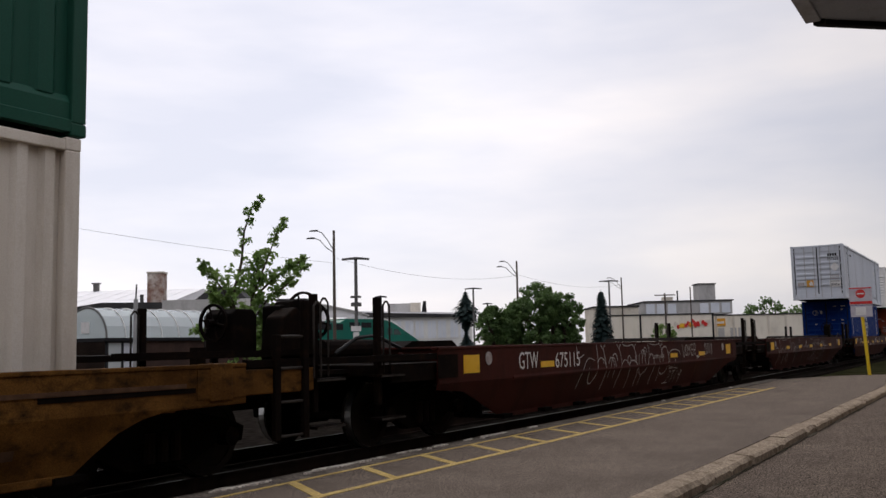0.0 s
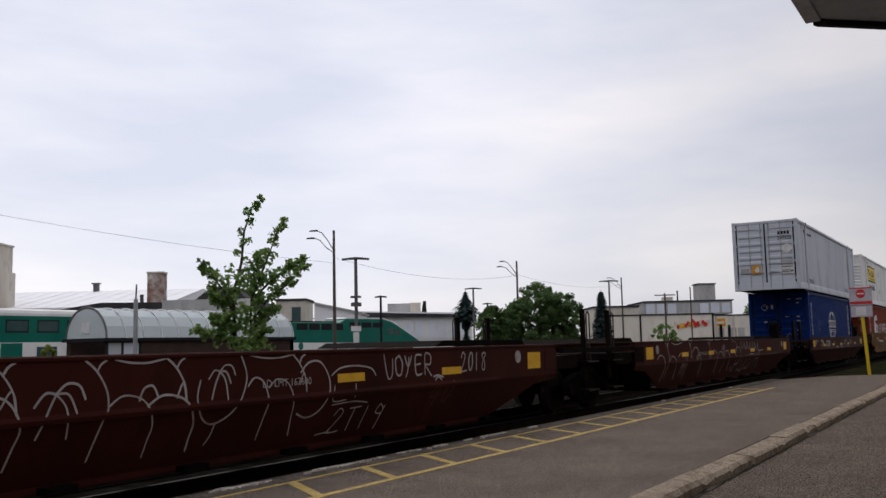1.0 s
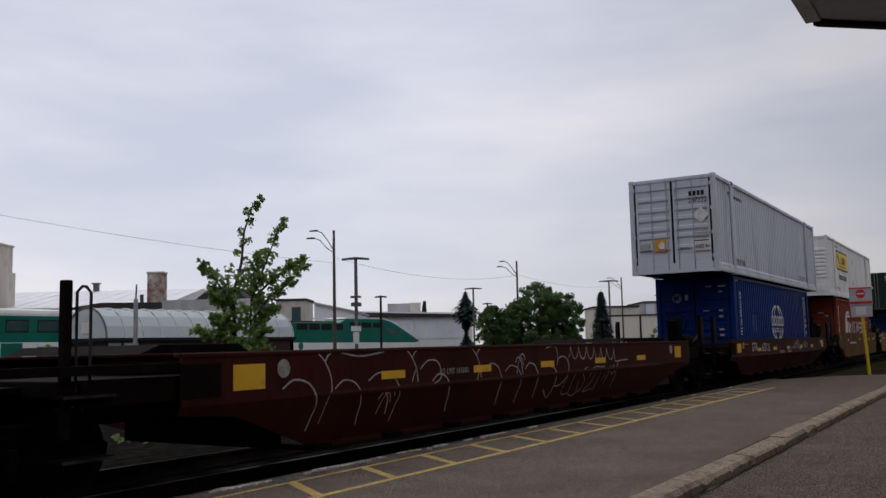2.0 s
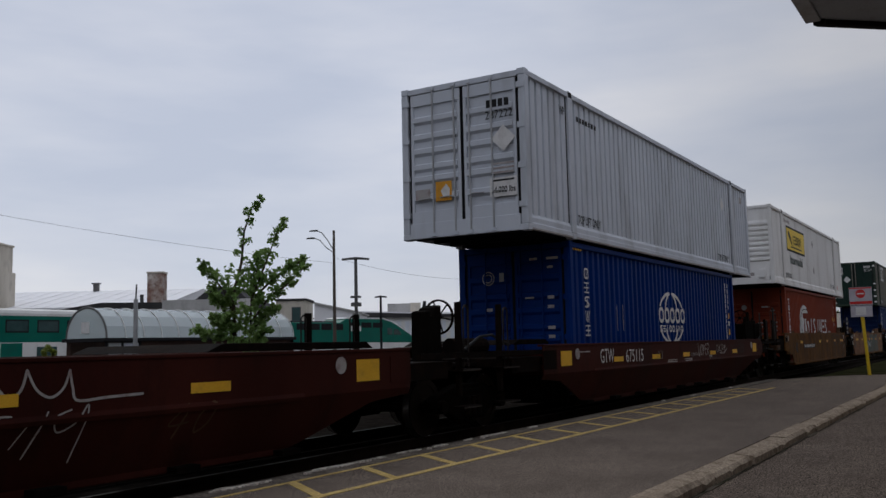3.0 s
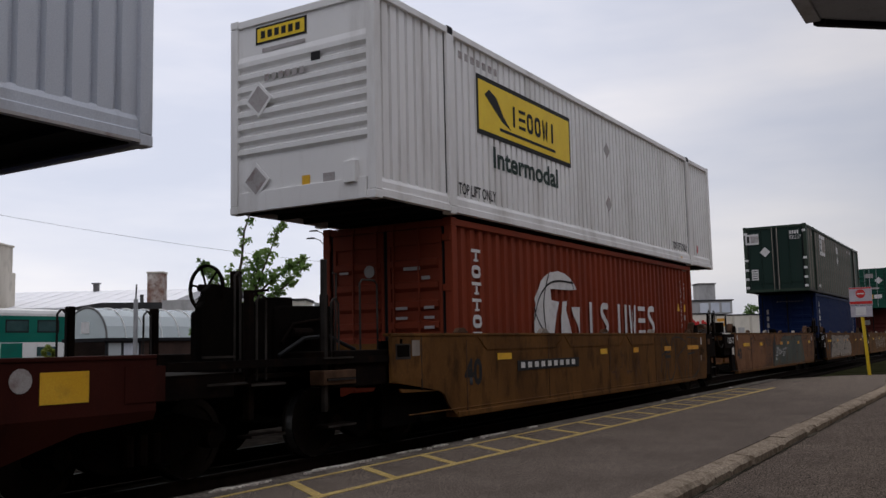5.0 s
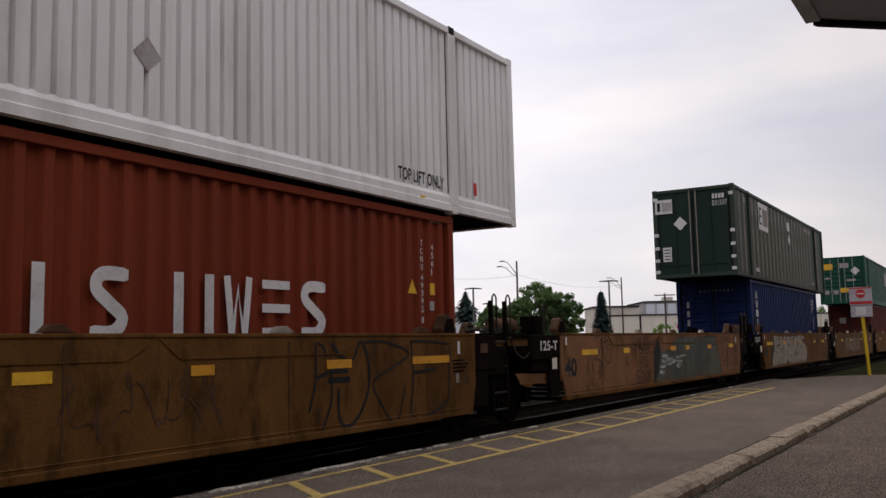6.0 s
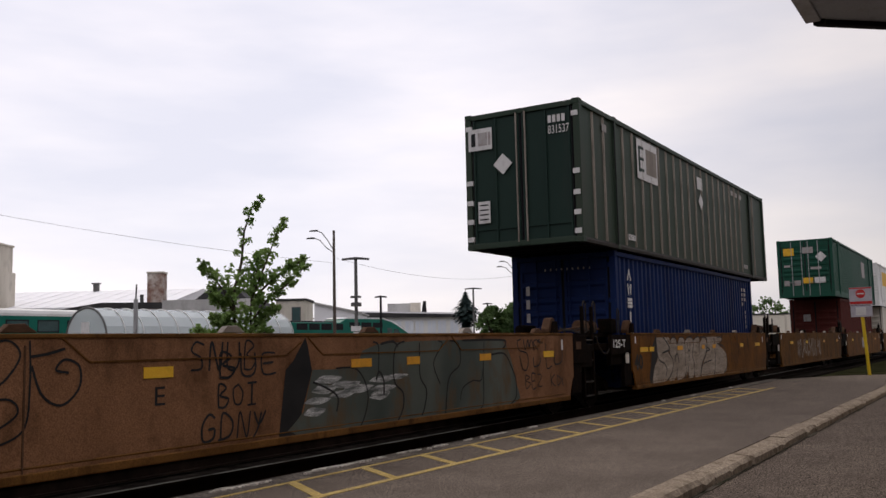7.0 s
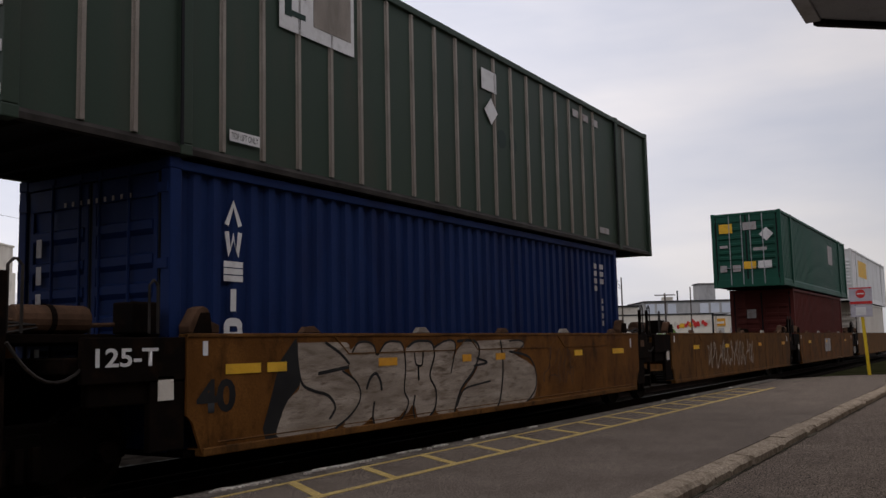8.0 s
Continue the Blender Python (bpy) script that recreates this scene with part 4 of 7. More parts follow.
part("side_strip", Geo().box(0.2, 15.6, -1.544, -1.534, 0.98, 1.02), "rust", car_w)
part("side_strip", Geo().box(0.2, 13.0, -1.544, -1.534, 0.66, 0.69), "rust", car_w)
# flat near-black strip painted for the shade inside a recess
part("recess_shade_strip", Geo().box(14.05, 15.72, -1.537, -1.532, 0.93, 0.975), "shaded_end_steel", car_w)
part("end_cap", Geo().box(15.74, 16.38, -1.541, -1.532, 0.86, 1.14), "car_yellow", car_w, bevel=0.003)
for x0, n in ((12.3, 0.5), (13.3, 0.6)):
    part("stencil", Geo().box(x0, x0 + n, -1.54, -1.534, 0.5, 0.58), "rust", car_w)


def guide(car, x, y=-1.35):
    """A rusty cast corner guide on top of a well's end."""
    part("corner_guide", Geo().prism([(x - 0.2, 1.5), (x - 0.21, 1.57), (x - 0.1, 1.74), (x - 0.02, 1.77), (x + 0.05, 1.74), (x + 0.09, 1.62), (x + 0.2, 1.58), (x + 0.2, 1.5)], "y", y - 0.05, y + 0.1), "rust", car, "rusty cast guide", bevel=0.012)
    part("guide_web", Geo().prism([(x - 0.16, 1.5), (x - 0.06, 1.7), (x, 1.7), (x + 0.03, 1.5)], "y", y - 0.12, y - 0.052), "shaded_end_steel", car)


def ochre_joint(car, joint, plate=True):
    """The dark end plates, ladder and decking between two ochre cars; car is the farther one."""
    j = joint - car_x(car)
    part("end_plate", Geo().box(-1.14, -0.01, -1.52, -1.45, 1.06, 1.46), "shaded_end_steel", car, "dark end plate", bevel=0.01)
    part("end_plate", Geo().box(-0.42, -0.01, -1.51, -1.43, 0.42, 1.05), "shaded_end_steel", car, bevel=0.01)
    part("placard", Geo().box(-0.33, -0.15, -1.52, -1.51, 0.88, 1.1), "cream_paint", car, "small cream placard")
    for x in (-1.06, -0.6):
        part("ladder_rail", Geo().box(j + x - 0.04, j + x + 0.02, -1.43, -1.37, 0.3, 2.0), "shaded_end_steel", car, bevel=0.008)
        grab_loop(car, j + x + 0.03, -1.41, 1.5, 2.1, 0.13)
    for z in (0.32, 0.58, 0.98, 1.36):
        part("ladder_rung", Geo().rod((j - 1.06, -1.41, z), (j - 0.6, -1.41, z), 0.018), "worn_edge", car, "worn steel rung")
    part("deck", Geo().box(j - 1.5, 0.3, -1.1, 1.2, 1.42, 1.5), "shaded_end_steel", car, bevel=0.01)
    part("pipe", Geo().tube([(j - 1.0, -0.9, 1.55), (j - 0.3, -1.0, 1.62), (j + 0.5, -0.95, 1.58), (j + 1.1, -1.0, 1.6)], 0.022), "rust", car)
    part("slack_hose", Geo().tube([(-1.0 - 0.09 * k, -1.48, 1.04 + 0.28 * (k / 4.5 - 1) ** 2 + 0.012 * k) for k in range(10)], 0.016), "worn_edge", car, "slack hanging hose")
    part("air_tank", Geo().rod((j - 0.25, -0.95, 1.63), (j + 0.5, -0.95, 1.63), 0.13, 16), "rust", car, "rusty air tank", bevel=0.03)
    part("tank_strap", Geo().ring((j + 0.1, -0.95, 1.63), "x", 0.128, 0.14, 0.05, 18), "shaded_end_steel", car)
    part("valve_box", Geo().box(j + 0.8, j + 1.12, -1.25, -0.95, 1.5, 1.8), "shaded_end_steel", car, bevel=0.02)
    for k in range(3):
        part("cable", Geo().tube([(j - 1.4 + 0.16 * n, -1.15 + 0.03 * k, 1.53 + 0.02 * k + 0.03 * math.sin(n * 0.9 + k)) for n in range(9)], 0.011, 5), "worn_edge", car)
    grab_loop(car, -0.3, -1.35, 1.5, 2.0, 0.1)
    part("tank", Geo().rod((j + 0.1, 0.5, 1.6), (j + 0.7, 0.5, 1.6), 0.11, 12), "shaded_end_steel", car)
    guide(car, 0.35)
    guide(car, 1.0, 0.9)
    if plate:
        lettering("125-T", 0.165, 0.68, side_plane(-0.8 if car is car_e else -1.02, 1.2, -1.526), "white_mark", car, bold=0.022)


for car, joint in ((car_e, 87.0), (car_f, 102.7), (car_g, 118.0), (car_h, 133.9), (car_i, 150.0)):
    ochre_joint(car, joint, car in (car_e, car_f))
for car, length in ((car_d, 14.3), (car_e, 12.65), (car_f, 12.5), (car_g, 13.7), (car_h, 14.0)):
    guide(car, length - 0.5)
    part("end_plate", Geo().box(length + 0.006, length + 0.7, -1.51, -1.44, 0.95, 1.46), "shaded_end_steel", car, "dark end plate", bevel=0.01)
    part("end_plate", Geo().box(length + 0.006, length + 0.45, -1.49, -1.43, 0.42, 0.945), "shaded_end_steel", car, bevel=0.01)
    part("placard", Geo().box(length + 0.2, length + 0.42, -1.516, -1.51, 1.2, 1.34), "rust", car)
    part("reflector_bar", Geo().box(length - 0.5, length - 0.44, -1.537, -1.531, 1.2, 1.38), "white_mark", car)
    part("reflector_bar", Geo().box(0.2, 0.26, -1.537, -1.531, 1.28, 1.42), "white_mark", car)
    for k in range(5):
        x = 1.9 + k * (length - 3.2) / 4
        part("container_guide", Geo().prism([(x - 0.2, 1.5), (x - 0.12, 1.57), (x + 0.02, 1.575), (x + 0.14, 1.5)], "y", -1.5, -1.42), "batten" if k % 2 else "rust", car, bevel=0.008)
        if car in (car_d, car_g, car_h) or (car is car_e and k == 0):
            part("seam", Geo().box(x - 0.008, x + 0.008, -1.537, -1.531, 0.4, 1.4), "rust", car)
    part("side_crease", Geo().prism([(-1.53, 0.45), (-1.537, 0.44), (-1.53, 0.43)], "x", 0.4, length - 0.4), "car_brown", car)
    for x in (2.23, 5.33, 8.43):
        part("side_crease", Geo().tube([(x, -1.534, 1.46), (x + 0.27, -1.534, 1.255), (x + 2.75, -1.534, 1.255), (x + 3.0, -1.534, 1.4)], 0.009, 4), "car_brown", car)
for car, marks in ((car_e, ((1.3, 0.75), (3.24, 0.34), (6.33, 0.4), (7.46, 0.3), (9.4, 0.34), (11.62, 0.4))),
                   (car_f, ((0.75, 0.5), (1.25, 0.3), (3.3, 0.4), (5.27, 0.25), (6.3, 0.3), (9.3, 0.35), (11.3, 0.6))),
                   (car_d, ((3.07, 0.46), (7.17, 0.35), (8.98, 0.3), (11.1, 0.46), (13.1, 0.92))),
                   (car_g, ((2.0, 0.5), (5.0, 0.4), (9.0, 0.4), (12.6, 0.5))), (car_h, ((2.0, 0.5), (6.0, 0.4), (11.5, 0.5)))):
    for i, (x, n) in enumerate(marks):
        part("reflector_bar", Geo().box(x - n / 2, x + n / 2, -1.539, -1.532, 1.09, 1.19), "orange_mark" if i in (2, 3, 4) else "yellow_mark", car, "yellow reflective strip")


# ---- paint on the cars: numbers, graffiti ----
def smooth_path(pts, n=7):
    """A soft curve through points."""
    out = []
    q = [pts[0]] + list(pts) + [pts[-1]]
    for a, b, c, d in zip(q, q[1:], q[2:], q[3:]):
        for i in range(n):
            t = i / n
            out.append(tuple(0.5 * (2 * b[k] + (c[k] - a[k]) * t + (2 * a[k] - 5 * b[k] + 4 * c[k] - d[k]) * t * t + (3 * b[k] - a[k] - 3 * c[k] + d[k]) * t ** 3) for k in (0, 1)))
    return out + [pts[-1]]


def tag(car, x0, x1, z0, z1, seed, colour, w=0.025, n=9):
    """A quick sprayed scrawl: looping handwriting that runs along the side."""
    r = random.Random(seed)
    zc, b = (z0 + z1) / 2, (z1 - z0) / 2
    x = x0
    while x < x1 - 0.1:
        run_l = min(r.uniform(0.35, 0.7), x1 - x)
        loops, ph, tilt = r.choice((1.5, 2.0, 2.5)), r.uniform(0, 6.28), r.uniform(-0.15, 0.15)
        f1, f2 = r.uniform(0.5, 1.0), r.uniform(1.6, 2.6)
        pts = []
        for i in range(34):
            t = i / 33
            u = 6.283 * loops * t + ph
            pts.append((x + run_l * t + 0.09 * math.sin(u) + tilt * b * math.cos(u), zc + b * (0.72 * math.cos(u * f1) + 0.26 * math.sin(u * f2))))
        g = Geo()
        stroke(g, pts, w, -1.5315)
        part("graffiti", g, colour, car, "sprayed graffiti scrawl")
        x += run_l + 0.03


def sprays(car, colour, w, paths, label="sprayed graffiti outlines"):
    """Loose sprayed lines, each one a soft curve through a few points of the side (x, z)."""
    for k, pts in enumerate(paths):
        g = Geo()
        stroke(g, smooth_path(pts), w * (0.85, 1.1, 1.0)[k % 3], -1.5315 - 0.0002 * (k % 3))
        part("graffiti", g, colour, car, label)


def hoop(x, z, a, h, lean=0.0):
    """A rounded hoop that starts at x, z, swings over to x + a and falls by h."""
    return [(x, z), (x + 0.32 * a, z + 0.09), (x + 0.75 * a, z + 0.03), (x + a, z - 0.18), (x + a + lean * 0.4, z - 0.34), (x + a + lean, z - h)]


def fork(x, z, drop, lean=0.0):
    """A stem that forks at its top and swings down; the top edge of the side cuts it off."""
    return [[(x - 0.1, z), (x + 0.02, z - 0.1), (x + 0.12, z - 0.26), (x + 0.14, z - 0.42), (x + 0.1, z - 0.62 * drop), (x + lean, z - drop)], [(x + 0.13, z), (x + 0.06, z - 0.04), (x + 0.02, z - 0.1)]]


def frond(x, z, k=1.0):
    """A small palm of bent lines from one point."""
    return [[(x - 0.2 * k, z - 0.1 * k), (x - 0.1 * k, z + 0.01), (x, z)], [(x - 0.14 * k, z - 0.36 * k), (x - 0.08 * k, z - 0.16 * k), (x, z)], [(x, z), (x + 0.1 * k, z - 0.12 * k), (x + 0.15 * k, z - 0.38 * k)],
            [(x, z), (x + 0.1 * k, z + 0.08 * k), (x + 0.22 * k, z + 0.06 * k), (x + 0.28 * k, z - 0.06 * k)], [(x, z), (x + 0.12 * k, z - 0.01), (x + 0.2 * k, z - 0.17 * k)]]


def scrawl(word, x, z, w, h, tilt=0.0):
    """Tall hand-drawn letter strokes, one shape after another."""
    shapes = {}
    shapes.update({"v": [[(0, 1.05), (0.35, 0.0), (0.75, 0.12), (0.8, 0.85)]], "o": [[(0.45, 0.95), (0.1, 0.75), (0.2, 0.15), (0.6, 0.1), (0.75, 0.6), (0.4, 1.0)]]})
    shapes.update({"y": [[(0, 0.95), (0.35, 0.45), (0.7, 0.95)], [(0.45, 0.9), (0.3, 0.3), (0.05, -0.05)]], "e": [[(0.75, 0.95), (0.1, 0.9), (0.15, 0.08), (0.8, 0.08)], [(0.12, 0.5), (0.65, 0.55)]]})
    shapes.update({"r": [[(0.1, 0.0), (0.12, 0.98), (0.7, 0.9), (0.62, 0.5), (0.15, 0.48), (0.8, -0.08)]], "k": [[(0.05, 0.0), (0.12, 1.0)], [(0.7, 1.0), (0.12, 0.5), (0.8, 0.0)]], "a": [[(0, 0), (0.4, 1.05), (0.7, 0.0)], [(0.15, 0.4), (0.7, 0.45)]]})
    shapes.update({"2": [[(0.05, 0.7), (0.3, 1.0), (0.62, 0.8), (0.25, 0.3), (0.0, 0.02), (0.8, 0.05)]], "1": [[(0.3, 0.0), (0.35, 1.0)]], "8": [[(0.55, 0.95), (0.2, 0.8), (0.6, 0.45), (0.55, 0.02), (0.15, 0.15), (0.4, 0.55), (0.75, 0.85), (0.5, 1.0)]]})
    shapes.update({"9": [[(0.65, 0.8), (0.3, 1.0), (0.15, 0.65), (0.6, 0.6), (0.68, 0.9), (0.5, -0.1)]], "t": [[(0.4, 1.0), (0.35, 0.0)], [(0.0, 0.95), (0.85, 1.0)]], "4": [[(0.45, 1.0), (0.0, 0.35), (0.8, 0.4)], [(0.55, 0.7), (0.4, -0.1)]]})
    shapes.update({"0": [[(0.5, 1.0), (0.15, 0.6), (0.25, 0.05), (0.65, 0.3), (0.7, 0.85), (0.45, 1.0)]], "s": [[(0.75, 0.9), (0.3, 1.0), (0.1, 0.7), (0.6, 0.45), (0.65, 0.1), (0.1, 0.05)]], "u": [[(0.05, 1.0), (0.1, 0.15), (0.5, 0.0), (0.75, 0.3), (0.7, 1.0)]], "b": [[(0.1, 0.0), (0.12, 1.0), (0.6, 0.85), (0.2, 0.52), (0.75, 0.35), (0.5, 0.0), (0.05, 0.02)]]})
    shapes.update({"i": [[(0.4, 0.0), (0.42, 1.0)], [(0.1, 1.0), (0.75, 1.02)], [(0.1, 0.0), (0.7, 0.02)]], "g": [[(0.75, 0.85), (0.4, 1.0), (0.08, 0.6), (0.2, 0.05), (0.7, 0.1), (0.75, 0.45), (0.4, 0.45)]], "d": [[(0.15, 0.0), (0.15, 1.0), (0.75, 0.65), (0.65, 0.15), (0.0, 0.02)]]})
    shapes.update({"n": [[(0.1, 0.0), (0.15, 1.0), (0.65, 0.0), (0.75, 1.0)]], "_": [[(0.0, -0.12), (0.5, -0.05), (1.1, -0.16)], [(0.2, -0.3), (0.5, -0.12), (0.9, -0.28)]]})
    out = []
    for ch in word:
        for pts in shapes.get(ch, ()):
            out.append([(x + w * u + tilt * v, z + h * v) for u, v in pts])
        x += w
    return out


def painted_shape(c, kind, x, z, w, h, y, material, line=0.05):
    """A plain painted shape of a letter's size: a ring, a bar, a zigzag, stacked bars or a wave."""
    g = Geo()
    k = line / 2
    if kind == "o":
        pts = []
        for n in range(21):
            a = 2 * math.pi * n / 20
            pts.append((x + w / 2 + (w / 2 - k) * math.copysign(abs(math.cos(a)) ** 0.6, math.cos(a)), z + h / 2 + (h / 2 - k) * math.copysign(abs(math.sin(a)) ** 0.6, math.sin(a))))
        stroke(g, pts, line, y)
    elif kind == "i":
        stroke(g, [(x + w / 2, z), (x + w / 2, z + h)], line * 1.3, y)
    elif kind == "h":
        stroke(g, [(x + w / 2, z), (x + w / 2, z + h - line)], line * 1.2, y)
        stroke(g, [(x, z + h - k), (x + w, z + h - k)], line, y)
        stroke(g, [(x + w * 0.25, z + k * 0.6), (x + w * 0.75, z + k * 0.6)], line * 0.6, y)
    elif kind == "w":
        stroke(g, [(x + k, z + h), (x + w * 0.3, z), (x + w * 0.5, z + h * 0.8), (x + w * 0.7, z), (x + w - k, z + h)], line, y)
    elif kind == "v":
        stroke(g, [(x + k, z), (x + w * 0.5, z + h), (x + w - k, z)], line, y)
    elif kind == "e":
        for f in (0.0, 0.5, 1.0):
            zz = z + k + (h - line) * f
            stroke(g, [(x, zz), (x + w, zz)], line, y)
    else:
        stroke(g, smooth_path([(x + w, z + h - k), (x + w * 0.3, z + h - k), (x + k, z + h * 0.7), (x + w * 0.5, z + h * 0.5), (x + w - k, z + h * 0.3), (x + w * 0.6, z + k), (x, z + k)], 4), line, y)
    part("painted_shape", g, material, c)


for car in (car_a, car_c):
    lettering("GTW", 0.27, 0.7, side_plane(2.52 if car is car_c else 2.42, 0.92, -1.534), "white_mark", car)
    lettering("675115", 0.26, 1.05, side_plane(3.9 if car is car_c else 3.8, 0.9, -1.534), "white_mark", car)
# rounded outlines, palms and slack lines on the empty car
sprays(car_a, "dull_mark", 0.02, fork(5.98, 1.27, 0.36) + fork(6.84, 1.27, 0.87, 0.04) + fork(7.72, 1.27, 0.38, 0.02) + fork(9.46, 1.27, 0.34, 0.02)
       + [hoop(5.7, 0.93, 0.47, 0.52, -0.06), hoop(6.98, 0.86, 0.52, 0.49, -0.02), hoop(7.4, 0.84, 0.6, 0.47, 0.0), hoop(8.68, 0.95, 0.32, 0.57, -0.04), hoop(8.99, 0.92, 0.42, 0.54, 0.06)]
       + frond(6.47, 1.0, 1.0) + frond(8.29, 1.12, 0.75)
       + [[(7.01, 1.28), (7.18, 1.24), (7.4, 1.23), (7.65, 1.275)], [(8.68, 1.275), (8.9, 1.24), (9.15, 1.235), (9.43, 1.275)], [(7.31, 0.89), (7.36, 1.0), (7.46, 1.02), (7.52, 0.92)],
          [(8.04, 1.05), (8.0, 0.86), (8.1, 0.68), (8.27, 0.61), (8.48, 0.7), (8.62, 0.9), (8.66, 1.08), (8.58, 1.27)], [(8.3, 0.61), (8.28, 0.5), (8.22, 0.4)],
          [(9.5, 1.06), (9.64, 1.17), (9.84, 1.17), (9.99, 1.0), (10.0, 0.8), (9.9, 0.63), (9.7, 0.56), (9.5, 0.62)], [(10.04, 1.01), (10.2, 1.09), (10.5, 1.11), (10.8, 1.07), (10.9, 0.98)],
          [(4.9, 0.48), (5.0, 0.8), (5.25, 1.02), (5.55, 0.98)], [(5.3, 0.85), (5.35, 0.62), (5.5, 0.55), (5.68, 0.7), (5.72, 0.95), (5.66, 1.27)], [(4.72, 1.27), (4.8, 1.05), (5.05, 1.1)]])
sprays(car_a, "dull_mark", 0.016, scrawl("2t19", 10.15, 0.34, 0.27, 0.28, 0.06) + [[(10.1, 0.67), (10.5, 0.69), (10.8, 0.66)], [(10.1, 0.9), (10.1, 0.72), (10.35, 0.72)], [(10.5, 0.9), (10.5, 0.74)], [(9.95, 0.34), (10.2, 0.36)]], "sprayed hand-drawn figures")
sprays(car_a, "dull_mark", 0.024, scrawl("voyer_", 11.08, 0.94, 0.23, 0.28) + scrawl("2018", 12.97, 0.95, 0.19, 0.27), "sprayed graffiti scrawl")
sprays(car_b, "dull_mark", 0.02, fork(2.1, 1.27, 0.8, 0.05) + fork(3.9, 1.27, 0.4) + [hoop(1.4, 0.9, 0.6, 0.5, -0.05), hoop(2.3, 0.86, 0.55, 0.46, 0.03), hoop(2.95, 0.92, 0.7, 0.54, -0.06), hoop(4.4, 0.85, 0.5, 0.45, 0.05)] + frond(3.35, 0.75, 0.7)
       + [[(2.4, 1.275), (2.8, 1.22), (3.3, 1.27)], [(4.1, 1.02), (4.3, 1.13), (4.55, 1.1), (4.62, 0.9), (4.4, 0.8)]] + fork(5.6, 1.27, 0.5) + [hoop(5.9, 0.95, 0.5, 0.55, 0.02), hoop(6.5, 0.9, 0.6, 0.5, -0.04), hoop(7.2, 0.92, 0.5, 0.5, 0.03)] + frond(7.0, 1.1, 0.7))
# hanging scallops, then tall looped letters
tops = (9.02, 9.37, 9.74, 10.1, 10.44, 10.74, 11.13)
sprays(car_b, "dull_mark", 0.022, [[(a, 1.26 - 0.01 * k), (a + 0.22 * (b - a), 1.1 - 0.01 * k), (a + 0.55 * (b - a), 1.03 - 0.01 * k), (a + 0.85 * (b - a), 1.1 - 0.01 * k), (b, 1.25 - 0.01 * k)] for k, (a, b) in enumerate(zip(tops, tops[1:]))]
       + [[(9.02, 1.26), (9.0, 1.15), (8.92, 1.05)], [(11.13, 1.2), (11.16, 1.05), (11.21, 0.94), (11.5, 0.95), (11.89, 0.96)], [(8.44, 1.01), (8.57, 1.08), (8.79, 1.07), (8.92, 0.94), (8.85, 0.71), (8.65, 0.59), (8.44, 0.59)],
          [(8.0, 1.24), (8.34, 1.27), (8.46, 1.14), (8.43, 0.94)], [(7.9, 0.98), (8.32, 0.89), (8.45, 0.71), (8.43, 0.57), (8.3, 0.4), (8.05, 0.55)]], "sprayed graffiti scallops")
sprays(car_b, "dull_mark", 0.015, [[(8.94, 0.81), (8.86, 0.44), (9.15, 0.43)], [(9.26, 0.81), (9.19, 0.42), (9.5, 0.4), (9.5, 0.62)], [(9.78, 0.87), (9.57, 0.79), (9.76, 0.63), (9.7, 0.47), (9.5, 0.41)], [(9.95, 0.68), (10.07, 0.85), (10.2, 0.76), (10.1, 0.57), (9.83, 0.42), (10.26, 0.45)],
       [(10.16, 0.87), (10.62, 0.85)], [(10.52, 0.85), (10.33, 0.41)], [(10.78, 0.79), (10.65, 0.59)], [(10.94, 0.87), (10.78, 0.5)], [(11.16, 0.87), (11.01, 0.81), (11.05, 0.69), (11.2, 0.75), (11.32, 0.89), (11.23, 0.42)]], "sprayed hand-drawn figures")
sprays(car_c, "dull_mark", 0.026, scrawl("voyer_", 9.06, 0.93, 0.205, 0.28), "sprayed graffiti scrawl")
sprays(car_c, "dull_mark", 0.022, scrawl("okay", 10.8, 0.98, 0.24, 0.2) + [[(11.1, 0.96), (11.5, 0.95), (11.85, 1.06)]], "sprayed graffiti scrawl")
sprays(car_c, "black_mark", 0.022, scrawl("o4ea2y", 12.25, 0.93, 0.28, 0.24), "black sprayed scrawl")
for car, x in ((car_a, 8.9), (car_b, 4.6), (car_c, 8.5)):
    lettering("LD LMT 167600", 0.08, 0.78, side_plane(x, 0.93, -1.534), "dull_mark", car)
for car in (car_a, car_b, car_c):
    sprays(car, "rust", 0.024, scrawl("40", 12.2, 0.54, 0.3, 0.3, 0.1), "faded sprayed figures")
part("stencil", Geo().box(5.98, 6.22, -1.536, -1.531, 0.92, 0.925).box(5.98, 6.22, -1.536, -1.531, 1.08, 1.085).box(5.98, 5.985, -1.536, -1.531, 0.92, 1.08).box(6.215, 6.22, -1.536, -1.531, 0.92, 1.08), "dull_mark", car_c)
for x, z, n in ((7.9, 0.86, 0.6), (7.95, 0.82, 0.55), (6.6, 0.86, 0.7), (6.6, 0.82, 0.7), (1.5, 1.14, 0.5)):
    part("stencil", Geo().box(x, x + n, -1.536, -1.531, z, z + 0.022), "dull_mark", car_c, "small stencil line")

for car, x in ((car_e, 0.25), (car_f, 0.22), (car_d, 1.93)):
    lettering("40", 0.39 if car is car_d else 0.33, 0.52, side_plane(x - 0.1, 0.74 if car is car_d else 0.72, -1.534), "black_mark", car, bold=0.035)
lettering("E", 0.17, 0.12, side_plane(3.2, 0.84, -1.534), "black_mark", car_e)
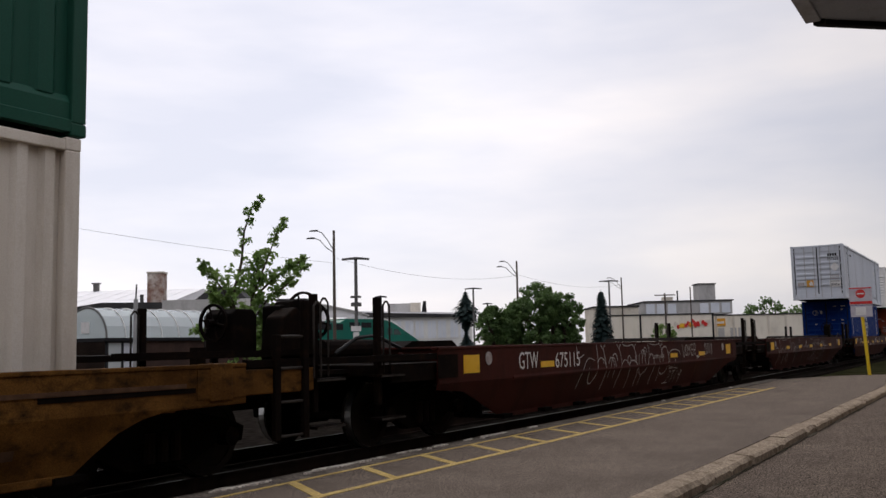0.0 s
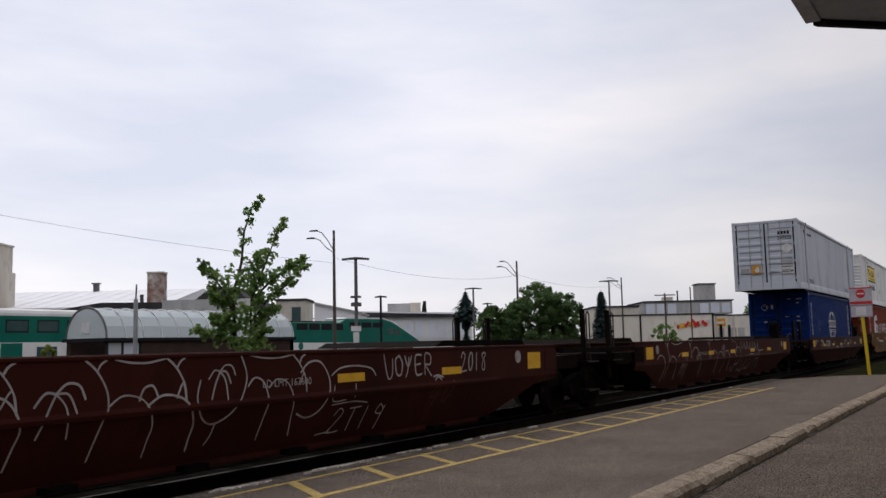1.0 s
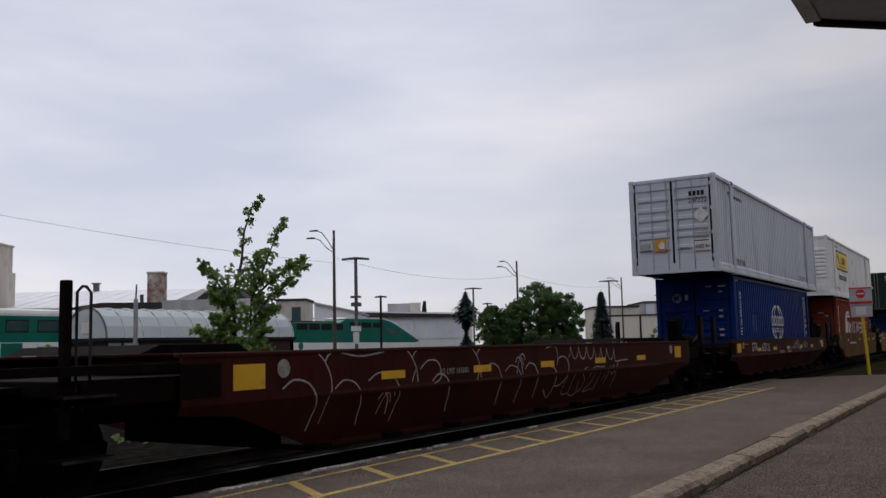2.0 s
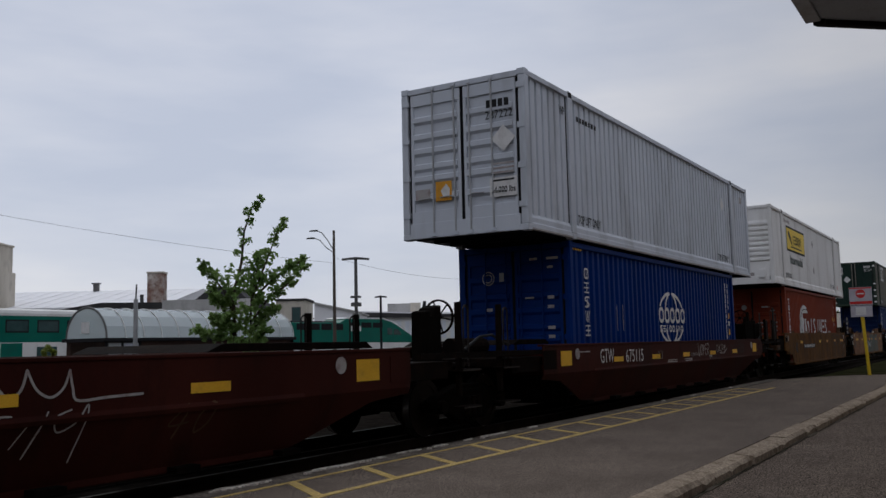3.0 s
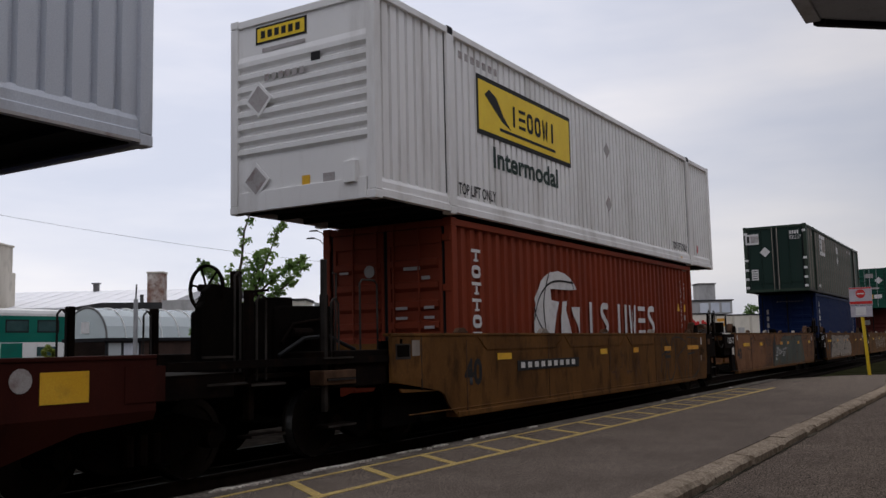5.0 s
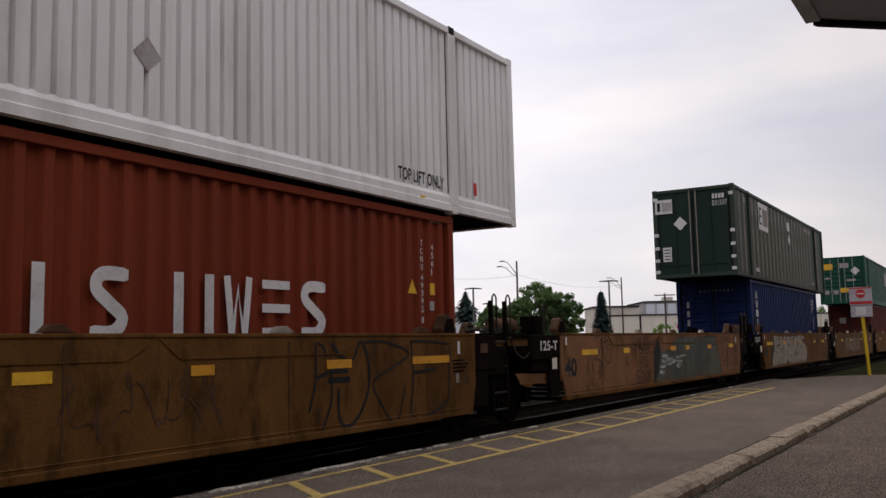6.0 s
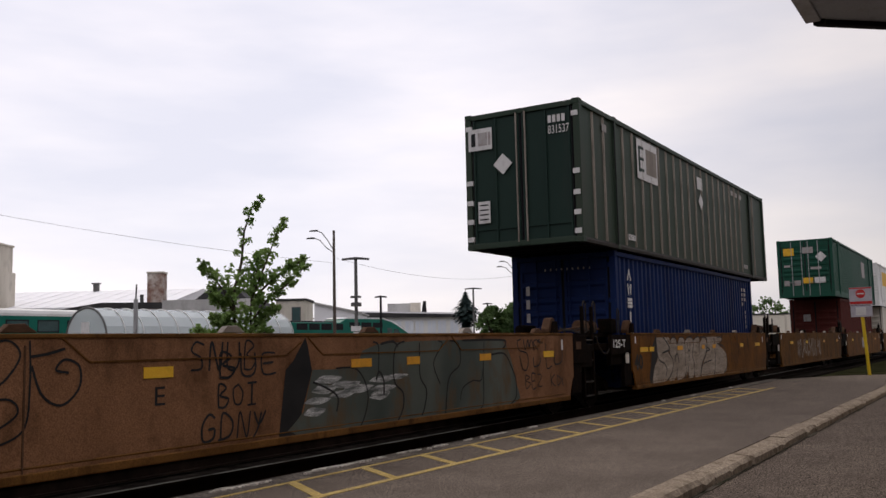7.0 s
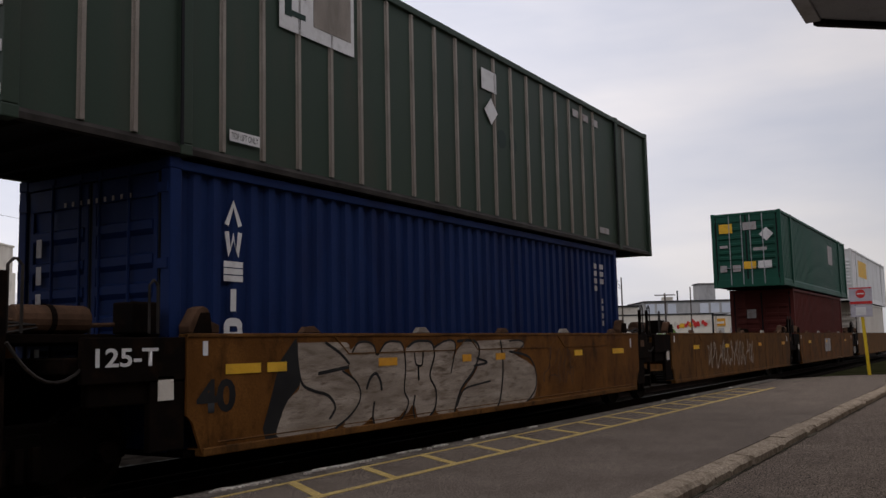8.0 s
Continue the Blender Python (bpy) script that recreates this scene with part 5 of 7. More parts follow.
sprays(car_e, "black_mark", 0.022, [[(1.94, 1.44), (1.95, 1.1), (1.9, 0.74), (1.62, 0.62)], [(1.95, 1.31), (2.1, 1.33), (2.26, 1.37)], [(1.96, 1.24), (2.06, 1.0), (2.24, 0.91), (2.4, 1.04), (2.4, 1.22), (2.26, 1.28), (2.18, 1.2), (2.3, 1.17)],
       [(1.55, 1.38), (1.75, 1.44), (1.86, 1.32), (1.72, 1.12), (1.5, 1.0), (1.78, 0.98), (1.84, 0.86), (1.6, 0.72)], [(1.1, 0.7), (1.3, 1.2), (1.42, 0.8)]], "black sprayed loops")
sprays(car_e, "black_mark", 0.024, scrawl("snub", 3.6, 1.13, 0.24, 0.28, 0.02) + scrawl("bue", 3.98, 1.06, 0.3, 0.24) + scrawl("boi", 3.97, 0.77, 0.2, 0.22) + scrawl("gdny", 3.74, 0.45, 0.24, 0.26, 0.03), "black sprayed scrawl")


def mural_patch(car, pts, colour, label, lift=0.0):
    """A filled sprayed shape with soft corners on a car's side."""
    out = smooth_path(list(pts) + [pts[0]], 3)[:-1]
    out = [(x, min(1.45, max(0.37, z))) for x, z in out]
    part("graffiti", Geo().prism(out, "y", -1.5312 - lift, -1.5326 - lift), colour, car, label)


def mural_lines(car, w, paths, label="black sprayed outline"):
    """Outlines over a sprayed mural, heavier than a scrawl."""
    for k, pts in enumerate(paths):
        g = Geo()
        stroke(g, [(x, min(1.45, max(0.37, z))) for x, z in smooth_path(pts)], w * (1.0, 0.8, 1.2)[k % 3], -1.5345, 0.002)
        part("graffiti", g, "black_mark", car, label)


# a faded grey-green mural with smeared white
part("graffiti", Geo().prism([(5.3, 1.45), (5.1, 1.2), (4.97, 1.1), (4.86, 0.39), (5.13, 0.37), (5.22, 0.6), (5.41, 1.08), (5.34, 1.36)], "y", -1.5312, -1.5322), "black_mark", car_e, "black sprayed edge of a mural")
mural_patch(car_e, [(5.42, 1.09), (6.19, 1.1), (6.67, 1.36), (9.5, 1.39), (10.08, 1.3), (10.37, 0.72), (10.27, 0.4), (7.5, 0.38), (5.15, 0.4), (5.26, 0.64)], "teal_spray", "grey-green sprayed mural", 0.0003)
rw = random.Random(61)
for i in range(11):
    x, z = ((5.7, 0.97), (6.0, 0.9), (5.62, 0.86), (5.95, 0.79), (5.5, 0.74), (5.45, 0.62), (6.25, 0.84), (6.75, 0.93), (7.08, 0.95), (6.78, 0.82), (6.7, 0.74))[i]
    a, c = rw.uniform(0.17, 0.34), rw.uniform(0.03, 0.06)
    mural_patch(car_e, [(x - a, z - 0.4 * c), (x - 0.4 * a, z + c), (x + 0.5 * a, z + 0.8 * c), (x + a, z + 0.3 * c), (x + 0.3 * a, z - c), (x - 0.5 * a, z - 0.8 * c)], "smeared_white", "smeared white paint", 0.0016 + 0.00006 * i)
mural_lines(car_e, 0.026, [[(5.42, 0.95), (5.67, 0.87), (5.86, 0.76), (5.84, 0.6)], [(5.83, 1.09), (6.19, 1.08), (6.38, 0.93), (6.45, 0.72), (6.38, 0.51), (6.29, 0.39)], [(6.62, 0.92), (6.69, 1.02), (6.78, 0.91), (6.78, 0.73)], [(7.26, 1.39), (7.04, 1.3), (7.01, 0.9), (7.2, 0.74), (7.2, 0.55), (7.07, 0.38)],
       [(6.57, 1.39), (6.68, 1.33), (6.67, 1.02)], [(6.73, 1.36), (6.99, 1.39), (7.1, 1.32)], [(7.61, 1.37), (7.61, 0.94), (7.76, 0.74), (7.7, 0.51), (7.63, 0.42)], [(8.08, 1.39), (8.18, 1.34), (7.95, 1.09), (8.11, 0.8)]])
mural_lines(car_e, 0.026, [[(8.38, 1.39), (8.62, 1.34), (8.65, 1.06), (8.34, 0.87), (8.23, 0.38)], [(8.64, 0.55), (8.72, 0.72), (9.01, 0.81), (9.28, 0.84), (9.37, 1.39)], [(8.73, 1.39), (9.91, 1.39), (10.06, 1.33), (9.95, 1.25)], [(9.57, 1.17), (9.99, 1.18), (10.2, 1.01), (10.37, 0.76), (10.36, 0.5), (10.13, 0.38)], [(9.33, 1.11), (9.31, 0.5), (9.15, 0.38)]])
sprays(car_e, "black_mark", 0.026, [[(10.59, 1.39), (10.46, 1.36), (10.53, 1.22), (10.78, 1.17), (10.83, 1.02), (10.75, 0.9), (10.61, 0.94), (10.53, 1.14)], [(10.68, 1.39), (10.74, 1.23), (10.84, 1.38), (10.88, 1.27), (10.94, 1.39)], [(10.98, 1.39), (11.07, 1.21)], [(11.17, 1.39), (11.04, 1.34), (11.2, 1.22)],
       [(11.3, 1.39), (11.19, 1.36), (11.39, 1.33)], [(11.03, 1.1), (11.05, 0.95), (11.24, 0.98), (11.3, 1.09)], [(11.5, 1.31), (11.53, 0.92), (11.74, 0.94)], [(12.16, 1.39), (12.15, 1.02), (11.86, 0.97), (11.86, 1.14)]], "black sprayed scrawl")
sprays(car_e, "black_mark", 0.02, [[(10.71, 0.82), (10.73, 0.61), (10.89, 0.68), (10.73, 0.73), (10.87, 0.78), (10.71, 0.82)], [(11.09, 0.82), (10.95, 0.83), (10.96, 0.59), (11.09, 0.61)], [(10.96, 0.71), (11.07, 0.72)], [(11.16, 0.82), (11.31, 0.79), (11.17, 0.63), (11.33, 0.62)], [(11.68, 0.8), (11.69, 0.6)], [(11.83, 0.79), (11.69, 0.69), (11.85, 0.59)],
       [(11.93, 0.77), (11.95, 0.6), (12.1, 0.69), (11.93, 0.77)], [(12.13, 0.75), (12.16, 0.58)]], "black sprayed scrawl")
# five fat silver letters with black outlines
part("graffiti", Geo().prism([(1.57, 1.45), (1.3, 1.2), (1.15, 0.8), (1.03, 0.51), (1.08, 0.38), (1.31, 0.38), (1.43, 0.78), (1.63, 0.94)], "y", -1.5312, -1.5322), "black_mark", car_f, "black sprayed edge of a mural")
mural_patch(car_f, [(1.59, 1.39), (2.3, 1.39), (2.5, 1.36), (2.55, 1.16), (2.4, 1.07), (2.66, 0.89), (2.7, 0.72), (2.52, 0.54), (2.2, 0.42), (1.3, 0.38), (1.31, 0.6), (1.43, 0.78), (1.6, 0.88), (1.62, 1.0), (1.58, 1.19)], "silver_spray", "fat silver sprayed letter", 0.0003)
mural_patch(car_f, [(2.51, 1.28), (2.67, 1.37), (2.85, 1.39), (3.0, 1.34), (3.08, 1.23), (3.25, 1.36), (3.45, 1.39), (3.63, 1.34), (3.7, 1.13), (3.66, 0.77), (3.74, 0.62), (3.51, 0.44), (2.99, 0.4), (2.97, 0.5), (2.74, 0.4), (2.38, 0.42), (2.65, 0.66), (2.66, 0.89), (2.51, 1.06)], "silver_spray", "fat silver sprayed letter", 0.0006)
mural_patch(car_f, [(3.71, 1.3), (3.9, 1.37), (4.12, 1.39), (4.33, 1.35), (4.39, 1.19), (4.27, 0.93), (4.41, 0.73), (4.39, 0.51), (4.22, 0.38), (3.97, 0.38), (3.87, 0.58), (3.68, 0.46), (3.66, 0.77)], "silver_spray", "fat silver sprayed letter", 0.0003)
mural_patch(car_f, [(4.4, 1.32), (4.65, 1.38), (4.89, 1.39), (4.96, 1.3), (4.86, 1.12), (5.16, 1.36), (5.49, 1.38), (5.64, 1.23), (5.46, 0.96), (5.08, 0.7), (4.87, 0.39), (4.42, 0.43), (4.41, 0.73), (4.27, 0.93)], "silver_spray", "fat silver sprayed letter", 0.0006)
mural_patch(car_f, [(5.5, 1.38), (6.31, 1.39), (7.02, 1.38), (7.09, 1.27), (6.7, 1.19), (7.46, 0.94), (7.52, 0.59), (7.11, 0.4), (5.06, 0.38), (5.16, 0.69), (5.58, 1.0)], "silver_spray", "fat silver sprayed letter", 0.0003)
mural_lines(car_f, 0.035, [[(1.57, 1.39), (1.58, 1.19), (1.65, 0.95), (1.83, 0.86), (2.1, 0.79), (2.23, 0.65), (2.12, 0.52)], [(2.37, 1.06), (2.65, 0.91), (2.71, 0.72), (2.52, 0.54), (2.22, 0.41)], [(1.93, 1.04), (2.21, 1.07), (2.5, 1.1)], [(2.06, 1.39), (2.32, 1.27), (2.51, 1.13)],
       [(2.56, 1.26), (2.67, 1.37), (2.85, 1.39), (3.0, 1.34), (3.07, 1.23), (3.25, 1.37), (3.45, 1.39), (3.63, 1.34), (3.69, 1.06), (3.65, 0.77), (3.74, 0.61), (3.6, 0.43), (3.45, 0.38)], [(2.84, 0.82), (2.92, 0.95), (3.04, 1.0), (3.13, 0.9), (3.15, 0.79)], [(3.0, 0.67), (2.96, 0.5), (2.99, 0.39)]])
mural_lines(car_f, 0.035, [[(3.74, 1.31), (3.91, 1.38), (4.12, 1.39), (4.33, 1.36), (4.39, 1.19), (4.27, 0.93), (4.41, 0.73), (4.39, 0.51), (4.22, 0.38)], [(3.9, 1.24), (3.94, 1.09), (4.08, 1.08), (4.11, 1.25)], [(3.99, 1.06), (3.99, 0.87)], [(3.9, 0.69), (3.85, 0.51), (3.9, 0.38)], [(4.39, 1.3), (4.65, 1.38), (4.88, 1.39), (4.95, 1.29), (4.81, 0.93)],
       [(5.0, 1.38), (5.49, 1.38), (5.64, 1.23), (5.46, 0.96), (5.08, 0.7), (4.87, 0.38)], [(5.46, 1.02), (5.87, 1.06), (5.54, 1.13)], [(4.96, 0.47), (5.16, 0.69), (5.57, 0.75), (5.96, 0.78)], [(6.31, 1.39), (6.37, 0.97), (6.27, 0.55), (6.15, 0.38)], [(6.58, 1.21), (7.27, 1.11), (7.52, 0.84), (7.46, 0.57), (7.11, 0.38)], [(6.59, 1.37), (6.94, 1.38), (7.1, 1.32), (6.87, 1.21)]])
# long dark letters at the end of the loaded car
mural_lines(car_d, 0.036, [[(10.67, 1.39), (10.67, 0.99), (10.6, 0.74), (10.55, 0.62)], [(10.7, 1.39), (10.82, 1.33), (10.85, 1.22)], [(10.67, 0.99), (10.9, 1.05)], [(10.94, 1.11), (10.95, 0.74), (10.84, 0.51), (10.76, 0.38)], [(11.6, 1.39), (12.06, 1.38), (12.55, 1.24), (12.22, 1.08), (11.77, 0.9), (11.96, 0.59), (12.15, 0.4), (12.28, 0.4), (12.37, 0.58), (12.47, 0.85)],
       [(10.96, 1.39), (11.01, 1.33), (11.14, 1.22), (11.35, 1.18), (11.51, 1.39), (11.66, 1.19), (11.68, 0.9), (11.56, 0.63), (11.37, 0.45), (11.19, 0.42), (11.09, 0.54), (11.08, 0.86)], [(12.61, 1.39), (12.65, 0.87), (12.6, 0.44), (12.95, 0.4), (13.38, 0.52), (13.53, 0.65), (13.58, 1.31)], [(12.61, 1.39), (13.14, 1.38), (13.58, 1.34)], [(12.66, 0.98), (13.23, 1.02)]], "long dark sprayed letters")
for x, z, n in ((10.92, 1.03, 0.34), (10.9, 0.92, 0.4), (13.66, 1.1, 0.3), (13.66, 1.05, 0.4), (13.66, 1.0, 0.36), (13.66, 0.95, 0.3)):
    part("stencil", Geo().box(x, x + n, -1.5345, -1.5315, z, z + (0.07 if x < 12 else 0.022)), "black_mark" if x < 12 else "shaded_end_steel", car_d, "small stencil line")
part("placard", Geo().box(13.74, 13.82, -1.536, -1.5315, 0.8, 0.93), "batten", car_d)
part("placard", Geo().box(13.92, 14.1, -1.536, -1.5315, 0.78, 0.87), "rust", car_d)
tag(car_f, 7.8, 9.0, 0.6, 1.3, 81, "rust", 0.022, 9)
part("side_plate", Geo().prism([(13.27, 0.342), (14.2, 0.342), (14.28, 0.72), (13.9, 0.72), (13.85, 0.655)], "y", -1.5, -1.529), "car_brown", car_d)
part("number_board", Geo().box(3.5, 5.95, -1.538, -1.531, 0.9, 1.06), "black_mark", car_d)
for k in range(9):
    part("stencil", Geo().box(3.62 + k * 0.25, 3.76 + k * 0.25, -1.541, -1.538, 0.94, 1.03), "white_mark", car_d, "white stencil block")
tag(car_d, 7.4, 9.2, 0.55, 1.2, 91, "rust", 0.022, 9)
tag(car_g, 3.0, 8.0, 0.55, 1.3, 95, "silver_spray", 0.05, 12)
part("number_board", Geo().box(5.6, 7.0, -1.538, -1.531, 0.7, 1.25), "dull_mark", car_h, "white sprayed panel")
tag(car_h, 5.7, 6.9, 0.8, 1.2, 97, "black_mark", 0.04, 9)


# paint below the bend follows the tucked plate
for car in (car_w, car_a, car_b, car_c, car_d, car_e, car_f, car_g, car_h, car_i):
    for o in car.children:
        if o.name.split(".")[0] in ("graffiti", "lettering", "stencil", "seam", "side_crease", "painted_shape", "number_board", "side_strip"):
            for v in o.data.vertices:
                if v.co.z < BEND and v.co.y < 0:
                    v.co.y += TUCK[car.name] * (BEND - v.co.z)


# ---- markings on the containers ----
def blocks(c, x, z, y, sizes, height, material, gap=0.05):
    """A row of plain painted blocks where a name stands."""
    for n in sizes:
        part("painted_block", Geo().box(x, x + n, y - 0.004, y, z, z + height), material, c)
        x += n + gap


def column(c, x, z, y, n, w, h, material, gap=0.06, end=False):
    """A column of plain blocks for vertical lettering; z is the top."""
    for i in range(n):
        top = z - i * (h + gap)
        b = Geo().box(x, x + w, y - 0.004, y, top - h, top) if not end else Geo().box(y - 0.004, y, x, x + w, top - h, top)
        part("painted_block", b, material, c)


def sticker(c, x, z, y, w, h, material, label=""):
    return part("sticker", Geo().box(x - w / 2, x + w / 2, y - 0.004, y, z - h / 2, z + h / 2), material, c, label)


def diamond(c, x, z, y, r, material="white_mark"):
    part("placard", Geo().prism([(x - r, z), (x, z - r), (x + r, z), (x, z + r)], "y", y, y - 0.005), material, c, "white diamond placard")


def door_sticker(c, y, z, w, h, material, x=0.0):
    return part("sticker", Geo().box(x - 0.005, x, y - w / 2, y + w / 2, z - h / 2, z + h / 2), material, c)


def door_diamond(c, y, z, r):
    part("placard", Geo().prism([(y - r, z), (y, z - r), (y + r, z), (y, z + r)], "x", -0.004, 0.003), "white_mark", c, "white diamond placard")


YW, YN = -1.249, -1.188
# light grey container
x0 = 50.96
for x in (2.29, 11.9 + 0.6):
    lettering("TOP LIFT ONLY", 0.17, 1.18, side_plane(x, 3.62, YW), "black_mark", box_grey, bold=0.02)
lettering("WP", 0.17, 0.24, side_plane(1.54, 5.65, -1.252), "black_mark", box_grey, bold=0.02)
blocks(box_grey, 2.37, 5.66, YW + 0.004, (0.12, 0.08, 0.1, 0.12, 0.08, 0.12, 0.1), 0.1, "black_mark", 0.05)
diamond(box_grey, 13.2, 5.3, YW, 0.2)
sticker(box_grey, 15.5, 5.7, YW, 0.24, 0.2, "dull_mark")
part("base_strip", Geo().box(0.1, 16.05, -1.302, -1.296, 3.30, 3.33), "dull_mark", box_grey)
lettering("287222", 0.15, 0.55, end_plane(-0.5, 5.32, -0.003), "black_mark", box_grey)
for k in range(4):
    door_sticker(box_grey, -0.57 - k * 0.12, 5.6, 0.09, 0.14, "black_mark")
door_diamond(box_grey, -0.85, 4.95, 0.24)
door_sticker(box_grey, -0.83, 4.08, 0.54, 0.34, "white_mark")
lettering("24,000 lbs", 0.13, 0.48, end_plane(-0.59, 3.96, -0.008), "black_mark", box_grey, bold=0.02)
door_sticker(box_grey, -0.83, 4.2, 0.44, 0.03, "black_mark", -0.004)
for k in range(3):
    door_sticker(box_grey, -0.82, 4.5 - k * 0.08, 0.45, 0.035, "dull_mark")
door_sticker(box_grey, 0.4, 4.13, 0.34, 0.36, "orange_mark")
part("sticker", Geo().prism([(0.28, 4.0), (0.42, 4.04), (0.46, 4.14), (0.34, 4.26), (0.27, 4.16)], "x", -0.008, -0.004), "white_mark", box_grey)
door_sticker(box_grey, 0.85, 4.1, 0.32, 0.2, "dull_mark")

# blue container: a banded globe and rows of blocks, vertical marks at both ends
for k, (rx, span) in enumerate(((0.95, 0.72), (0.48, 0.86))):
    for sgn in (-1, 1):
        for up in (0, 1):
            pts = []
            for i in range(9):
                t = radians(90) + sgn * radians(8 + i * 7)
                pts.append((6.16 + rx * math.cos(t) * 1.02, 1.87 + (0.6 if up else -0.62) * math.sin(t)))
            band = Geo()
            stroke(band, pts, 0.075, YN)
            part("emblem", band, "white_mark", box_blue, "band of a white globe emblem")
for i in range(5):
    c = 5.42 + i * 0.42 - 0.03
    g = Geo()
    ringp = []
    for k in range(17):
        t = 2 * math.pi * k / 16
        ringp.append((c + 0.14 * math.copysign(abs(math.cos(t)) ** 0.7, math.cos(t)), 1.93 + 0.15 * math.copysign(abs(math.sin(t)) ** 0.7, math.sin(t))))
    stroke(g, ringp, 0.085, YN)
    part("painted_block", g, "white_mark", box_blue, "white rounded block")
for k, kind in enumerate("seiooiwo"):
    painted_shape(box_blue, kind, 5.24 + k * 0.235, 1.52, 0.18, 0.17, YN - 0.003, "white_mark", 0.045)
for k, kind in enumerate("oeswe"):
    painted_shape(box_blue, kind, 0.72, 2.56 - k * 0.28, 0.22, 0.22, YN - 0.003, "white_mark", 0.035)
    painted_shape(box_blue, "i", 0.72, 2.56 - k * 0.28, 0.22, 0.22, YN - 0.005, "white_mark", 0.03)
column(box_blue, 11.35, 2.95, YN, 11, 0.06, 0.12, "white_mark", 0.03)
column(box_blue, 11.62, 2.95, YN, 5, 0.06, 0.12, "white_mark", 0.04)
sticker(box_blue, 11.66, 2.0, YN, 0.13, 0.15, "orange_mark")
sticker(box_blue, 11.66, 1.78, YN, 0.13, 0.13, "white_mark")
part("sticker", Geo().prism([(11.56, 1.45), (11.76, 1.45), (11.66, 1.63)], "y", YN, YN - 0.004), "yellow_mark", box_blue, "yellow warning triangle")
blocks(box_blue, 0.2, 3.1, YN, (0.08, 0.08, 0.08, 0.08), 0.06, "yellow_mark", 0.04)
stroke_b = Geo()
for x in (2.45, 2.8):
    stroke(stroke_b, [(x, 2.1), (x, 1.55)], 0.03, YN)
part("scratch", stroke_b, "dull_mark", box_blue, "pale scratches")
for yy, zz, w, h in ((-0.45, 2.95, 0.28, 0.08), (-0.85, 2.95, 0.4, 0.08), (-0.8, 2.78, 0.2, 0.08), (-0.8, 2.2, 0.22, 0.1), (-0.8, 2.02, 0.22, 0.1), (-0.8, 1.62, 0.25, 0.1), (-0.8, 1.45, 0.22, 0.1), (0.55, 2.0, 0.25, 0.1), (-0.35, 2.2, 0.3, 0.05)):
    door_sticker(box_blue, yy, zz, w * 0.6, h * 0.6, "dull_mark")
for k in range(2):
    part("emblem", Geo().ring((0.0, 0.55, 2.62), "x", 0.12 - k * 0.05, 0.14 - k * 0.05, 0.004, 16), "dull_mark", box_blue)
part("vent", Geo().box(-0.01, 0.004, 0.2, 0.3, 2.55, 2.72), "dull_mark", box_blue)

# white container with the yellow board
sticker(box_white, 4.68, 5.16, YW, 3.68, 0.98, "black_mark")
part("board", Geo().box(2.9, 6.46, -1.258, -1.253, 4.75, 5.57), "board_yellow", box_white, "yellow sign board with black frame")
for k, kind in enumerate("ieoowi"):
    painted_shape(box_white, kind, 4.0 + k * 0.31, 5.0, 0.25, 0.36, -1.261, "black_mark", 0.075)
part("emblem", Geo().prism([(3.1, 5.35), (3.35, 5.2), (3.7, 5.0), (4.0, 4.92), (3.75, 5.1), (3.5, 5.38), (3.25, 5.46)], "y", -1.258, -1.261), "black_mark", box_white)
blocks(box_white, 3.6, 4.84, -1.258, (2.2,), 0.05, "black_mark", 0.05)
lettering("Intermodal", 0.36, 2.54, side_plane(3.36, 4.18, YW), "green_door", box_white, bold=0.03)
for x in (2.22, 12.74):
    lettering("TOP LIFT ONLY", 0.18, 1.2, side_plane(x, 3.61, YW), "black_mark", box_white, bold=0.02)
blocks(box_white, 2.3, 5.75, YW + 0.004, (0.12, 0.1, 0.12, 0.1, 0.12, 0.12, 0.1), 0.12, "dull_mark", 0.08)
for z in (5.35, 4.2):
    diamond(box_white, 8.45, z, YW, 0.17, "dull_mark")
sticker(box_white, 14.87, 3.74, YW, 0.09, 0.2, "red_mark")
sticker(box_white, 13.29, 3.41, -1.289, 0.12, 0.05, "yellow_mark")
door_sticker(box_white, 0.35, 5.85, 0.95, 0.26, "black_mark", 0.03)
door_sticker(box_white, 0.35, 5.85, 0.88, 0.2, "board_yellow", 0.025)
for k in range(6):
    door_sticker(box_white, 0.68 - k * 0.13, 5.85, 0.08, 0.11, "black_mark", 0.02)
door_sticker(box_white, 0.3, 5.62, 0.8, 0.06, "dull_mark", 0.03)
for k in range(6):
    door_sticker(box_white, 0.6 - k * 0.13, 5.2, 0.08, 0.1, "dull_mark", 0.01)
door_sticker(box_white, -0.3, 5.35, 0.16, 0.12, "black_mark", 0.008)
door_sticker(box_white, -0.1, 3.62, 0.14, 0.16, "yellow_mark", 0.03)
door_sticker(box_white, -0.5, 3.6, 0.2, 0.18, "dull_mark", 0.03)
for yy, zz in ((0.8, 3.72), (0.75, 4.9)):
    part("placard", Geo().prism([(yy - 0.26, zz), (yy, zz - 0.26), (yy + 0.26, zz), (yy, zz + 0.26)], "x", -0.004, 0.012), "white_paint", box_white, "framed diamond placard holder")
    part("placard", Geo().prism([(yy - 0.2, zz), (yy, zz - 0.2), (yy + 0.2, zz), (yy, zz + 0.2)], "x", -0.008, -0.004), "dull_mark", box_white)
part("junction_box", Geo().box(-0.05, 0.04, -1.0, -0.8, 3.5, 3.8), "white_paint", box_white, bevel=0.01)

